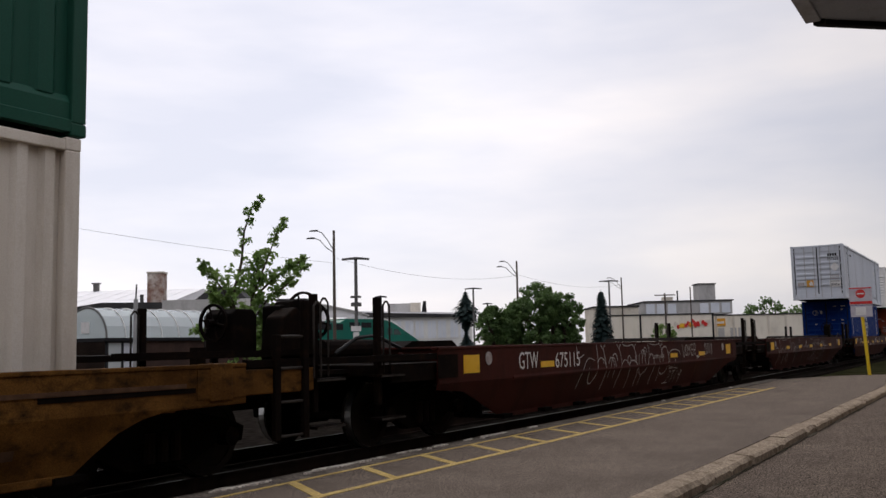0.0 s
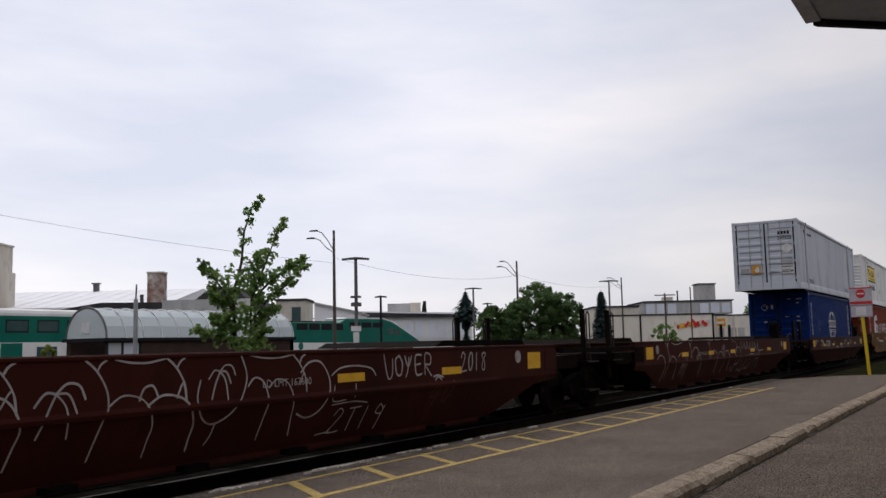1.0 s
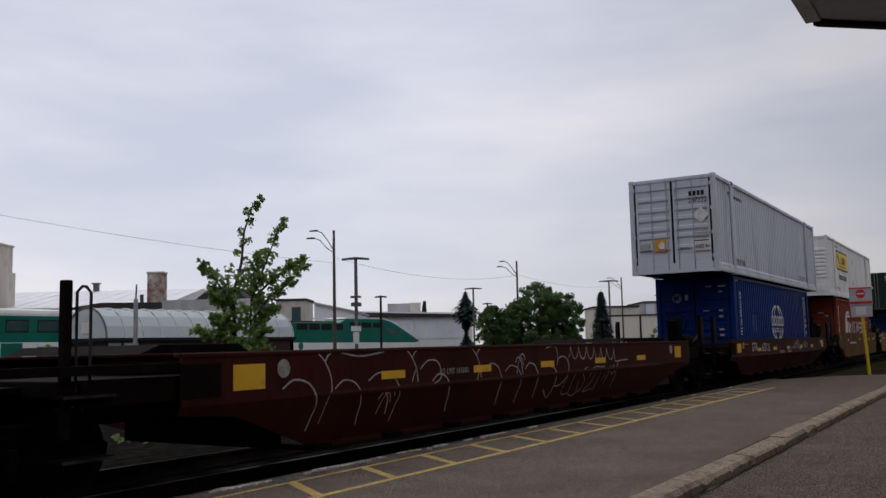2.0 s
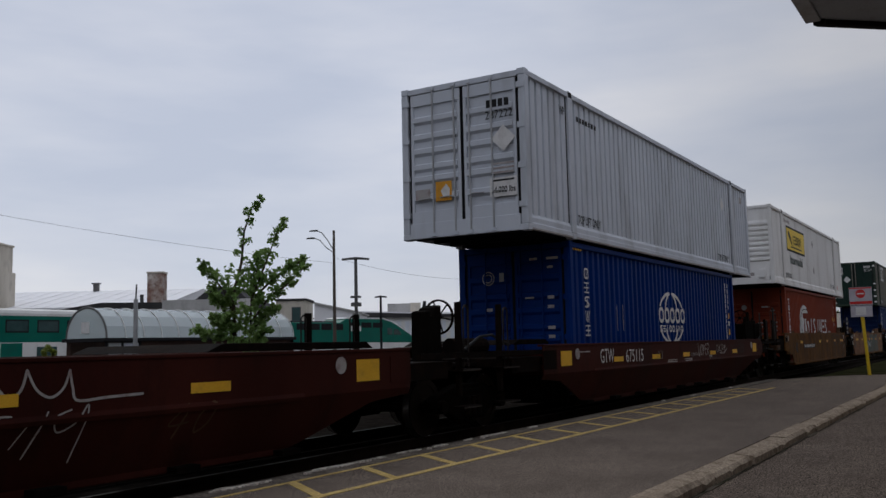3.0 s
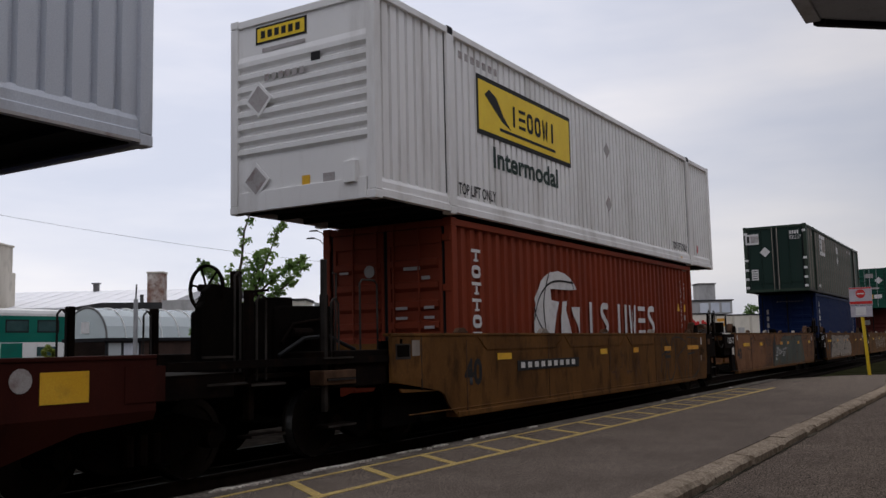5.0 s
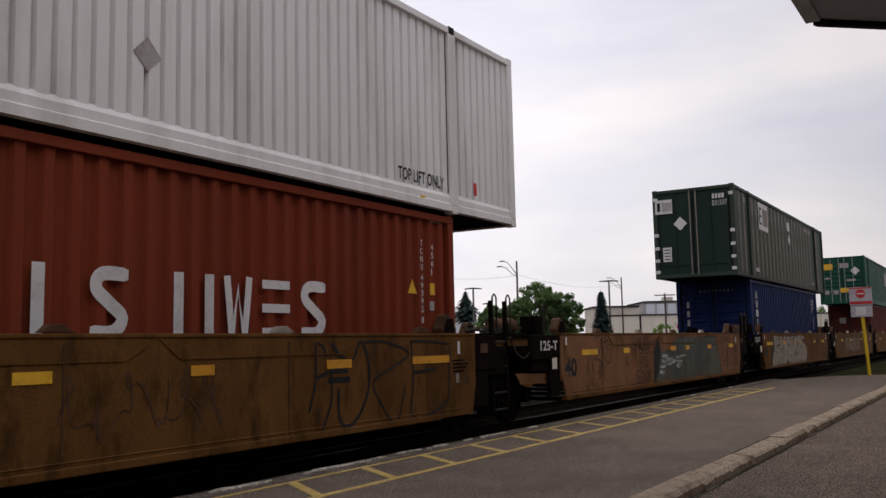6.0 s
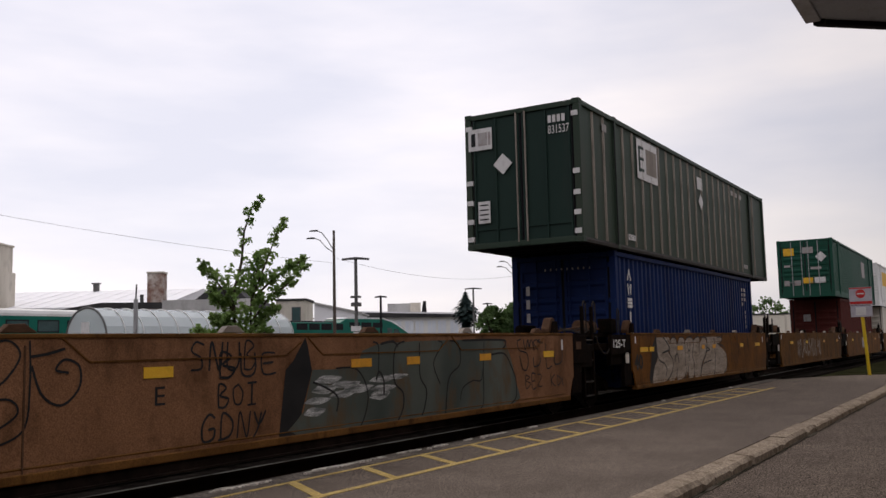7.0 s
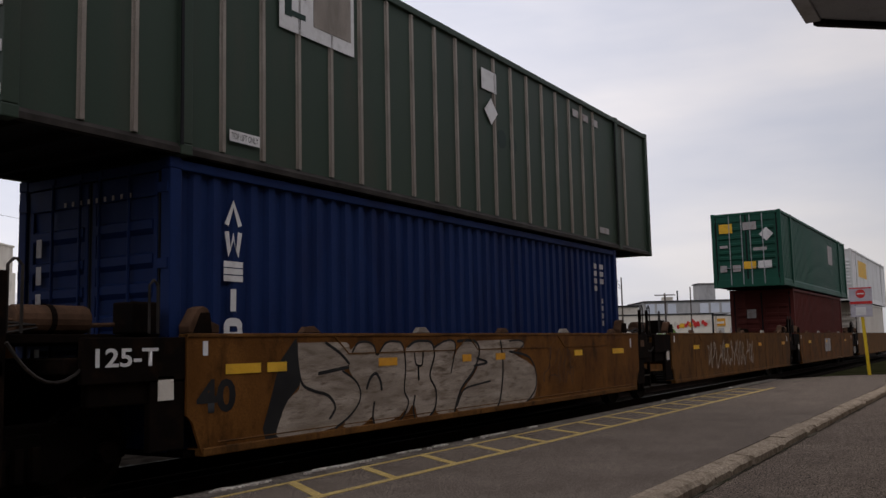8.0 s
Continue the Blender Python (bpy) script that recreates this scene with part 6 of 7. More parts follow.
# rust-red container
for k, kind in enumerate("hohhoh"):
    painted_shape(box_red, kind, 0.63, 2.61 - k * 0.257, 0.28, 0.205, YN - 0.003, "white_mark", 0.068)
part("emblem", Geo().prism([(2.79, 1.45), (2.79, 1.76), (2.87, 2.01), (2.82, 2.1), (3.0, 2.28), (3.1, 2.42), (3.28, 2.52), (3.51, 2.6), (3.85, 2.64), (4.16, 2.61), (4.44, 2.52), (4.58, 2.43), (4.68, 2.33), (4.33, 2.31), (3.49, 2.3), (3.52, 2.1), (3.86, 2.07), (3.73, 1.86), (3.59, 1.45)], "y", YN, YN - 0.004), "white_mark", box_red, "white rounded emblem")
part("emblem", Geo().prism([(4.01, 2.08), (4.21, 2.1), (4.16, 1.92), (4.27, 1.73), (4.42, 1.45), (3.92, 1.45), (3.93, 1.77)], "y", YN, YN - 0.004), "white_mark", box_red)
part("emblem", Geo().prism([(4.41, 1.99), (4.81, 2.0), (4.77, 1.45), (4.7, 1.64), (4.5, 1.83)], "y", YN, YN - 0.004), "white_mark", box_red)
for line in ([(2.79, 1.72), (2.99, 2.1), (3.36, 2.36), (3.84, 2.46), (4.5, 2.45)], [(2.8, 1.95), (2.92, 1.74), (3.2, 1.5)], [(3.45, 2.58), (3.27, 2.29), (3.18, 1.94), (3.26, 1.46)], [(4.44, 2.5), (4.5, 2.4), (4.52, 2.33)]):
    g = Geo()
    stroke(g, smooth_path(line, 5), 0.035, YN - 0.006)
    part("paint_line", g, "black_mark", box_red, "dark line across the emblem")
for x, w, kind in ((5.1, 0.5, "i"), (5.87, 0.42, "s"), (6.65, 0.5, "i"), (7.22, 0.18, "i"), (7.5, 0.46, "w"), (8.1, 0.45, "e"), (8.75, 0.45, "s")):
    painted_shape(box_red, kind, x, 1.45, w, 0.66, YN - 0.003, "white_mark", 0.13)
for k, ch in enumerate("TCNU493958"):
    lettering(ch, 0.088, 0.06, side_plane(11.33, 2.73 - 0.112 * k - (0.04 if k > 3 else 0) - (0.04 if k > 8 else 0), YN - 0.002), "white_mark", box_red)
for k, ch in enumerate("4561"):
    lettering(ch, 0.09, 0.022 if ch == "1" else 0.06, side_plane(11.61, 2.69 - 0.118 * k, YN - 0.002), "white_mark", box_red)
sticker(box_red, 11.63, 2.13, YN, 0.12, 0.17, "yellow_mark")
sticker(box_red, 11.61, 1.89, YN, 0.12, 0.13, "dull_mark")
part("sticker", Geo().prism([(11.0, 2.05), (11.22, 2.05), (11.11, 2.25)], "y", YN, YN - 0.004), "yellow_mark", box_red, "yellow warning triangle")
blocks(box_red, 11.6, 3.1, YN, (0.04, 0.04, 0.04, 0.04, 0.04), 0.04, "dull_mark", 0.03)
for yy, zz, w, h in ((-0.5, 2.5, 0.5, 0.09), (-0.75, 2.35, 0.25, 0.09), (-0.3, 1.9, 0.35, 0.07), (-0.3, 1.75, 0.35, 0.07), (-0.8, 1.9, 0.3, 0.07), (-0.8, 1.75, 0.3, 0.07), (-0.8, 1.6, 0.3, 0.07), (0.8, 2.5, 0.3, 0.06)):
    door_sticker(box_red, yy, zz, w * 0.6, h * 0.6, "dull_mark")
part("vent", Geo().ring((0.0, 0.3, 2.5), "x", 0.0, 0.1, 0.006, 12), "dull_mark", box_red)

# dull green container
sticker(box_green, 4.1, 5.5, -1.271, 1.42, 0.94, "white_mark", "large white sign")
for x, w in ((3.48, 0.12), (4.0, 0.5), (4.5, 0.24)):
    part("painted_block", Geo().box(x, x + w, -1.279, -1.275, 5.2, 5.8), "green_door" if x < 3.6 else "batten", box_green)
for z in (5.22, 5.48, 5.74):
    part("painted_block", Geo().box(3.6, 3.85, -1.279, -1.275, z, z + 0.07), "green_door", box_green)
sticker(box_green, 8.45, 5.6, -1.271, 0.5, 0.34, "white_mark")
diamond(box_green, 8.5, 5.1, -1.271, 0.22)
sticker(box_green, 2.82, 3.6, -1.281, 0.46, 0.12, "white_mark")
lettering("TOP LIFT ONLY", 0.07, 0.4, side_plane(2.62, 3.565, -1.286), "black_mark", box_green)
for x in (12.0, 12.5, 13.0):
    sticker(box_green, x, 5.8, -1.271, 0.28, 0.14, "dull_mark")
sticker(box_green, 1.4, 5.8, -1.271, 0.25, 0.16, "dull_mark")
sticker(box_green, 13.3, 3.6, -1.271, 0.5, 0.12, "dull_mark")
door_sticker(box_green, 0.94, 5.6, 0.56, 0.46, "white_mark")
for yy, w, m in ((1.1, 0.1, "black_mark"), (0.88, 0.22, "dull_mark"), (0.72, 0.06, "dull_mark")):
    door_sticker(box_green, yy, 5.6, w, 0.28, m, -0.002)
door_diamond(box_green, 0.42, 5.02, 0.22)
door_sticker(box_green, 0.88, 4.05, 0.28, 0.46, "white_mark")
for k in range(4):
    door_sticker(box_green, 0.88, 4.2 - k * 0.1, 0.2, 0.03, "black_mark", -0.002)
lettering("831537", 0.17, 0.46, end_plane(-0.62, 5.5, 0.002), "white_mark", box_green)
for k in range(4):
    door_sticker(box_green, -0.66 - k * 0.1, 5.8, 0.07, 0.15, "white_mark")
for x, z, r in ((8.9, 4.72, 0.16), (9.3, 4.68, 0.14)):
    part("patch", Geo().ring((x, -1.2485, z), "y", 0.0, r, 0.003, 14), "green_door", box_green, "dark repair patch")

# navy container
for k, kind in enumerate("vwnio"):
    painted_shape(box_navy, kind if kind != "n" else "e", 0.76, 2.65 - k * 0.305, 0.28, 0.235, YN - 0.003, "white_mark", 0.085)
column(box_navy, 11.0, 2.9, YN, 4, 0.14, 0.1, "dull_mark", 0.05)
column(box_navy, 11.3, 2.9, YN, 3, 0.2, 0.1, "dull_mark", 0.05)
column(box_navy, 11.35, 2.2, YN, 4, 0.08, 0.1, "dull_mark", 0.05)
column(box_navy, 0.8, 2.58, 0.004, 5, 0.09, 0.2, "dull_mark", 0.1, True)
for k in range(9):
    door_sticker(box_navy, 0.4 - k * 0.13, 2.92, 0.035, 0.05, "dull_mark")

# bright green container, far back
for yy, zz, w, h, m in ((0.75, 5.55, 0.5, 0.36, "yellow_mark"), (-0.15, 5.6, 0.5, 0.3, "dull_mark"), (-0.1, 4.1, 0.45, 0.28, "yellow_mark"), (-0.65, 4.1, 0.5, 0.28, "white_mark"), (0.9, 4.0, 0.25, 0.25, "dull_mark"), (0.4, 4.0, 0.3, 0.25, "dull_mark"), (0.85, 4.85, 0.3, 0.1, "dull_mark"), (-0.5, 4.7, 0.5, 0.12, "dull_mark")):
    door_sticker(box_far, yy, zz, w, h, m)
door_diamond(box_far, -0.75, 5.25, 0.26)
sticker(box_far, 11.5, 5.2, YW, 1.3, 0.9, "dull_mark")
door_sticker(box_maroon, 0.4, 2.3, 0.35, 0.35, "dull_mark")
sticker(box_last, 4.7, 5.2, YW, 3.6, 0.95, "yellow_mark")
lettering("TOP LIFT ONLY", 0.15, 1.2, side_plane(2.2, 3.56, YW), "black_mark", box_last)


# ---- beyond the freight track ----
def foliage(name, base, other, scale):
    """Leaves: a matt surface that lets part of the light through."""
    m = surface(name, base, other, scale, 0.6, 0.0, gloss=0.3)
    n, l = m.node_tree.nodes, m.node_tree.links
    b = n["Principled BSDF"]
    t = n.new("ShaderNodeBsdfTranslucent")
    l.new(b.inputs["Base Color"].links[0].from_socket, t.inputs["Color"])
    mx = n.new("ShaderNodeMixShader")
    mx.inputs["Fac"].default_value = 0.5
    l.new(b.outputs[0], mx.inputs[1])
    l.new(t.outputs[0], mx.inputs[2])
    l.new(mx.outputs[0], n["Material Output"].inputs["Surface"])
    return m


M.update({
    "teal": surface("teal", (0.004, 0.115, 0.085), (0.008, 0.145, 0.105), 0.4, 0.35, 0.02, grime=(0.02, 0.09, 0.07), amount=0.4),
    "coach_white": surface("coach_white", (0.66, 0.66, 0.64), (0.74, 0.74, 0.72), 0.4, 0.4, 0.02, grime=(0.5, 0.48, 0.44), amount=0.4),
    "dark_glass": surface("dark_glass", (0.02, 0.055, 0.056), (0.035, 0.08, 0.08), 1, 0.12, 0.0, gloss=0.8),
    "roof_white": surface("roof_white", (0.76, 0.76, 0.78), (0.84, 0.84, 0.86), 0.12, 0.5, 0.02, grime=(0.66, 0.66, 0.68), amount=0.6, fine=8),
    "tan_wall": surface("tan_wall", (0.55, 0.5, 0.42), (0.66, 0.61, 0.53), 0.3, 0.85, 0.1, grime=(0.2, 0.17, 0.14), amount=0.5, streak=0.4, fine=20),
    "cream_wall": surface("cream_wall", (0.7, 0.65, 0.55), (0.78, 0.73, 0.64), 0.25, 0.8, 0.05, grime=(0.45, 0.41, 0.34), amount=0.5, streak=0.4, fine=20),
    "grey_wall": surface("grey_wall", (0.38, 0.37, 0.36), (0.5, 0.49, 0.48), 0.3, 0.85, 0.1, grime=(0.15, 0.14, 0.13), amount=0.5, streak=0.4, fine=20),
    "brick": surface("brick", (0.24, 0.13, 0.1), (0.62, 0.57, 0.52), 0.9, 0.9, 0.2, grime=(0.14, 0.06, 0.045), amount=0.9, fine=14),
    "dark_brick": surface("dark_brick", (0.035, 0.022, 0.018), (0.06, 0.036, 0.028), 1.5, 0.9, 0.2, fine=14),
    "dark_roof": surface("dark_roof", (0.03, 0.03, 0.032), (0.06, 0.058, 0.058), 0.5, 0.85, 0.1, fine=12),
    "pole_grey": surface("pole_grey", (0.10, 0.1, 0.1), (0.16, 0.155, 0.15), 1, 0.6, 0.05, 0.3),
    "pole_wood": surface("pole_wood", (0.07, 0.055, 0.045), (0.12, 0.1, 0.085), 1, 0.9, 0.2, streak=0.1),
    "bark": surface("bark", (0.05, 0.038, 0.028), (0.09, 0.07, 0.05), 4, 0.95, 0.6, streak=0.2),
    "leaf": foliage("leaf", (0.115, 0.21, 0.05), (0.23, 0.33, 0.1), 1.2),
    "leaf_dark": foliage("leaf_dark", (0.06, 0.115, 0.04), (0.15, 0.235, 0.08), 0.9),
    "leaf_yellow": foliage("leaf_yellow", (0.15, 0.2, 0.03), (0.24, 0.27, 0.05), 2),
    "needle": surface("needle", (0.008, 0.018, 0.018), (0.02, 0.035, 0.032), 0.6, 0.7, 0.0),
    "post_yellow": surface("post_yellow", (0.62, 0.42, 0.02), (0.7, 0.5, 0.04), 2, 0.5, 0.05, grime=(0.3, 0.2, 0.05), amount=0.5, streak=0.3),
    "vault_glass": glass("vault_glass", (0.86, 0.89, 0.9), 0.22, 0.62),
    "blue_glass": surface("blue_glass", (0.6, 0.64, 0.7), (0.74, 0.77, 0.82), 0.4, 0.2, 0.0, gloss=0.7),
})


def facing(x, y, z=0.0):
    """A pose whose own x axis runs to the viewer's right and whose y axis leads away from the platform's near end."""
    return Matrix.Translation((x, y, z)) @ Matrix.Rotation(radians(31.43 - 90), 4, "Z")


# second track
rail(66 - 0.7535, -60, 400)
rail(66 + 0.7535, -60, 400)

# glazed barrel-vault shelter over a brick stairwell
vault = thing("vaulted_shelter", "translucent barrel-vault shelter on a dark brick base", "shelter", pose(23.5, 31.05, 0))
LV, RV, ZV = 11.0, 1.22, 1.9
for i in range(12):
    for k in range(8):
        a0, a1 = math.pi * k / 8, math.pi * (k + 1) / 8
        x0, x1 = LV * i / 12 + 0.02, LV * (i + 1) / 12 - 0.02
        vs = [(x, -r * math.cos(a), ZV + r * math.sin(a)) for r in (RV, RV - 0.012) for a in (a0, a1) for x in (x0, x1)]
        part("glazing_panel", Geo().add(vs, [(0, 1, 3, 2), (4, 6, 7, 5), (0, 4, 5, 1), (2, 3, 7, 6), (0, 2, 6, 4), (1, 5, 7, 3)]), "vault_glass", vault)
for i in range(13):
    pts = [(LV * i / 12, -(RV + 0.01) * math.cos(math.pi * k / 14), ZV + (RV + 0.01) * math.sin(math.pi * k / 14)) for k in range(15)]
    part("rib", Geo().tube(pts, 0.045 if i == 0 else 0.024, 6), "pole_grey" if i == 0 else "white_mark", vault)
pts = [(0.0, -RV * math.cos(math.pi * k / 14), ZV + RV * math.sin(math.pi * k / 14)) for k in range(15)]
part("end_glazing", Geo().prism([(p[1] * 0.98, ZV + (p[2] - ZV) * 0.98) for p in pts], "x", -0.01, 0.01), "vault_glass", vault)
part("end_sign", Geo().box(-0.03, -0.012, -0.2, 0.3, 2.1, 2.55), "white_mark", vault, "small white notice")
part("gutter", Geo().box(-0.15, LV + 0.1, -RV - 0.12, -RV + 0.06, ZV - 0.14, ZV), "dark_gap", vault, bevel=0.02)
part("gutter", Geo().box(-0.15, LV + 0.1, RV - 0.06, RV + 0.12, ZV - 0.14, ZV), "dark_gap", vault, bevel=0.02)
part("end_beam", Geo().box(-0.12, 0.02, -RV, RV, ZV - 0.14, ZV), "dark_gap", vault)
part("base_wall", Geo().box(1.7, LV, -RV, -RV + 0.25, GROUND, ZV - 0.14), "dark_brick", vault)
part("base_wall", Geo().box(0.0, LV, RV - 0.25, RV, GROUND, ZV - 0.14), "dark_brick", vault)
part("base_wall", Geo().box(LV - 0.25, LV, -RV, RV, GROUND, ZV - 0.14), "dark_brick", vault)
for x in (0.02, 0.75, 1.6):
    part("door_post", Geo().box(x, x + 0.08, -RV, -RV + 0.1, GROUND, ZV - 0.14), "dark_gap", vault)
part("door_leaf", Geo().box(0.12, 0.73, -RV + 0.03, -RV + 0.06, GROUND, ZV - 0.2), "vault_glass", vault)
part("door_leaf", Geo().box(0.85, 1.58, -RV + 0.03, -RV + 0.06, GROUND, ZV - 0.2), "grey_paint", vault, "pale grey door leaf")

# green and white commuter train
coach = thing("commuter_coach", "green and white bilevel commuter coach standing in a yard", "train", pose(24.0, 66, 0))


def rounded(y, z0, z1, r):
    """The section of a coach: flat sides, sloped and rounded shoulders."""
    return [(-y, z0), (-y, z1 - r), (-y + r * 0.3, z1 - r * 0.35), (-y + r, z1), (y - r, z1), (y - r * 0.3, z1 - r * 0.35), (y, z1 - r), (y, z0)]


def coach_body(t, x0, x1):
    part("lower_body", Geo().box(x0, x1, -1.5, 1.5, 0.45, 2.25), "coach_white", t, "white lower side", bevel=0.04)
    part("upper_body", Geo().box(x0, x1, -1.5, 1.5, 2.252, 4.3), "teal", t, "green upper side", bevel=0.02)
    part("roof", Geo().prism(rounded(1.5, 4.302, 4.85, 0.35), "x", x0, x1), "coach_white", t, "white roof")
    part("underframe", Geo().box(x0 + 2, x1 - 2, -1.2, 1.2, 0.1, 0.45), "shaded_under_steel", t)


coach_body(coach, 0, 25.9)
coach_b = thing("commuter_coach", "green and white bilevel commuter coach coupled ahead of another", "train", pose(50.3, 66, 0))
coach_body(coach_b, 0, 22.6)
for t, n in ((coach, 9), (coach_b, 8)):
    for i in range(n):
        x = 1.55 + i * 2.68
        w = part("window", Geo().box(x, x + 1.95, -1.512, -1.502, 3.0, 4.0), "dark_gap", t, bevel=0.03)
        part("pane", Geo().box(x + 0.1, x + 1.85, -1.52, -1.512, 3.1, 3.9), "dark_glass", w)
        if i not in (3, 6):
            part("lower_window", Geo().box(x, x + 1.8, -1.512, -1.502, 1.15, 1.9), "dark_glass", t, bevel=0.03)
    for i in (3, 6):
        part("door", Geo().box(1.2 + i * 2.68, 3.0 + i * 2.68, -1.512, -1.502, 0.55, 2.2), "teal", t, "green sliding door")
    for x in (2.5, 20.0):
        part("bogie", Geo().box(x - 1.4, x + 1.4, -1.1, 1.1, 0.0, 0.7), "shaded_under_steel", t, bevel=0.1)

loco = thing("locomotive", "green and white commuter locomotive with a raked nose", "locomotive", pose(74.2, 66, 0))
part("lower_body", Geo().prism([(0, 0.5), (0, 1.95), (24.0, 1.75), (25.4, 1.6), (25.4, 0.5)], "y", -1.5, 1.5), "coach_white", loco, "white lower side", bevel=0.04)
part("upper_body", Geo().prism([(0, 1.952), (0, 4.1), (8.5, 4.15), (9.6, 4.6), (17.0, 4.65), (19.0, 4.3), (21.6, 3.3), (25.2, 1.9), (24.0, 1.752)], "y", -1.5, 1.5), "teal", loco, "green hood", bevel=0.08)
part("roof_band", Geo().prism([(9.4, 4.62), (9.8, 4.76), (17.0, 4.82), (19.2, 4.42), (21.9, 3.36), (21.6, 3.3), (19.0, 4.3), (17.0, 4.66), (9.8, 4.62)], "y", -1.45, 1.45), "coach_white", loco, "white roof edge")
part("fan_housing", Geo().box(0.5, 8.2, -1.2, 1.2, 4.12, 4.3), "dark_roof", loco, bevel=0.05)
part("side_window", Geo().prism([(19.2, 2.75), (19.2, 3.5), (20.2, 3.4), (20.9, 2.75)], "y", -1.512, -1.5), "dark_glass", loco)
part("side_window", Geo().prism([(17.8, 2.75), (17.8, 3.6), (18.9, 3.55), (18.9, 2.75)], "y", -1.512, -1.5), "dark_glass", loco)
for i in range(4):
    part("grille", Geo().prism([(0.9 + i * 2.1, 3.3), (0.9 + i * 2.1, 4.0), (2.7 + i * 2.1, 4.0), (2.7 + i * 2.1, 3.3)], "y", -1.515, -1.5), "dark_gap", loco, "dark louvred grille")
for i in range(3):
    part("grille", Geo().box(10.2 + i * 2.3, 12.2 + i * 2.3, -1.515, -1.5, 3.6, 4.2), "dark_gap", loco, "dark louvred grille")
part("emblem", Geo().ring((1.6, -1.51, 1.55), "y", 0.0, 0.4, 0.02, 20), "teal", loco, "round green emblem")
for x in (4.0, 20.0):
    part("bogie", Geo().box(x - 2.2, x + 2.2, -1.2, 1.2, 0.0, 0.75), "shaded_under_steel", loco, bevel=0.1)


# ---- lamps and poles ----
def cobra_lamp(x, y, h, arm, label):
    """A tall pole with two drooping arms to the viewer's left."""
    p = thing("street_lamp", label, "street lamp", facing(x, y, GROUND))
    top = h - GROUND
    part("pole", Geo().rod((0, 0, 0), (0, 0, top), 0.14, 10, 0.09), "pole_wood", p)
    for k, z in enumerate((0.0, -0.55)):
        a = arm * (1.0 if k else 0.85)
        part("arm", Geo().tube([(0, 0, top - 1.5 + z * 0.3), (-0.35 * a, 0, top - 0.75 + z), (-0.7 * a, 0, top - 0.15 + z), (-a, 0, top + z)], 0.035), "pole_grey", p)
        part("lamp_head", Geo().prism([(-a - 0.55, top - 0.06 + z), (-a - 0.4, top + 0.04 + z), (-a + 0.1, top + 0.06 + z), (-a + 0.1, top - 0.05 + z)], "y", -0.12, 0.12), "pole_grey", p, bevel=0.02)
    return p


def tee_lamp(x, y, h, span, r, material, label, group="platform lamps"):
    """A post with a pair of flat lamp heads like a T."""
    p = thing("platform_lamp", label, "lamp post", facing(x, y, GROUND), group)
    top = h - GROUND
    part("pole", Geo().rod((0, 0, 0), (0, 0, top), r, 10, r * 0.85), material, p)
    for s in (-1, 1):
        part("lamp_head", Geo().prism([(0, top - 0.02), (s * span, top - 0.06), (s * span, top + 0.03), (0, top + 0.1)], "y", -0.12, 0.12), material, p)
    return p


cobra_lamp(52.57, 41.53, 9.92, 1.5, "tall wooden street lamp with two drooping arms")
cobra_lamp(84.8, 42.85, 9.9, 1.6, "tall wooden street lamp with two drooping arms")
cobra_lamp(124.7, 46.3, 10.4, 1.9, "tall street lamp seen far off over roofs")
big_tee = tee_lamp(38.36, 28.86, 5.95, 0.72, 0.1, "pole_grey", "grey twin-head platform lamp with small signs on its post")
part("sign", Geo().box(-0.28, 0.28, -0.16, -0.13, 4.0 - GROUND - 0.12, 4.0 - GROUND + 0.0), "pole_grey", big_tee)
part("collar", Geo().rod((0, 0, 3.45 - GROUND), (0, 0, 3.65 - GROUND), 0.28, 12), "pole_grey", big_tee)
part("sign", Geo().box(-0.26, 0.26, -0.18, -0.15, 2.15 - GROUND, 2.42 - GROUND), "white_mark", big_tee, "small white sign")
part("sign", Geo().box(-0.15, 0.15, -0.18, -0.15, 1.5 - GROUND, 2.1 - GROUND), "white_mark", big_tee, "small white sign")
tee_lamp(52.97, 37.67, 4.84, 0.42, 0.09, "dark_gap", "slim black twin-head lamp post")
tee_lamp(69.57, 39.5, 6.2, 0.75, 0.09, "pole_grey", "grey twin-head platform lamp")
tee_lamp(74.55, 40.83, 5.06, 0.45, 0.09, "dark_gap", "slim black twin-head lamp post")
tee_lamp(81.5, 31.5, 7.0, 0.9, 0.09, "pole_grey", "grey twin-head platform lamp behind a tree")
slim = thing("lamp_mast", "slim dark mast behind the yard", "mast", facing(96.2, 28.1, GROUND))
part("mast", Geo().rod((0, 0, 0), (0, 0, 6.9 - GROUND), 0.09, 8, 0.06), "pole_wood", slim)
stub = thing("signal_mast", "thin grey mast with a short aerial", "mast", facing(23.07, 27.65, GROUND))
part("mast", Geo().rod((0, 0, 0), (0, 0, 3.3 - GROUND), 0.085, 8), "galvanised", stub)
part("aerial", Geo().rod((0, 0, 3.3 - GROUND), (0.02, 0, 3.85 - GROUND), 0.03, 6), "pole_grey", stub)

wires = thing("overhead_wires", "thin dark wires slung between poles", "wires")


def wire(a, b, sag, r=0.010):
    pts = [Vector(a).lerp(Vector(b), i / 14) - Vector((0, 0, sag * 4 * (i / 14) * (1 - i / 14))) for i in range(15)]
    part("wire", Geo().tube(pts, r, 5), "dark_gap", wires)


wire((22.0, 55.2, 11.4), (52.57, 41.53, 7.5), 0.5)
wire((52.57, 41.53, 7.9), (84.8, 42.85, 8.4), 0.9)
wire((84.8, 42.85, 8.5), (124.7, 46.3, 9.4), 0.8)

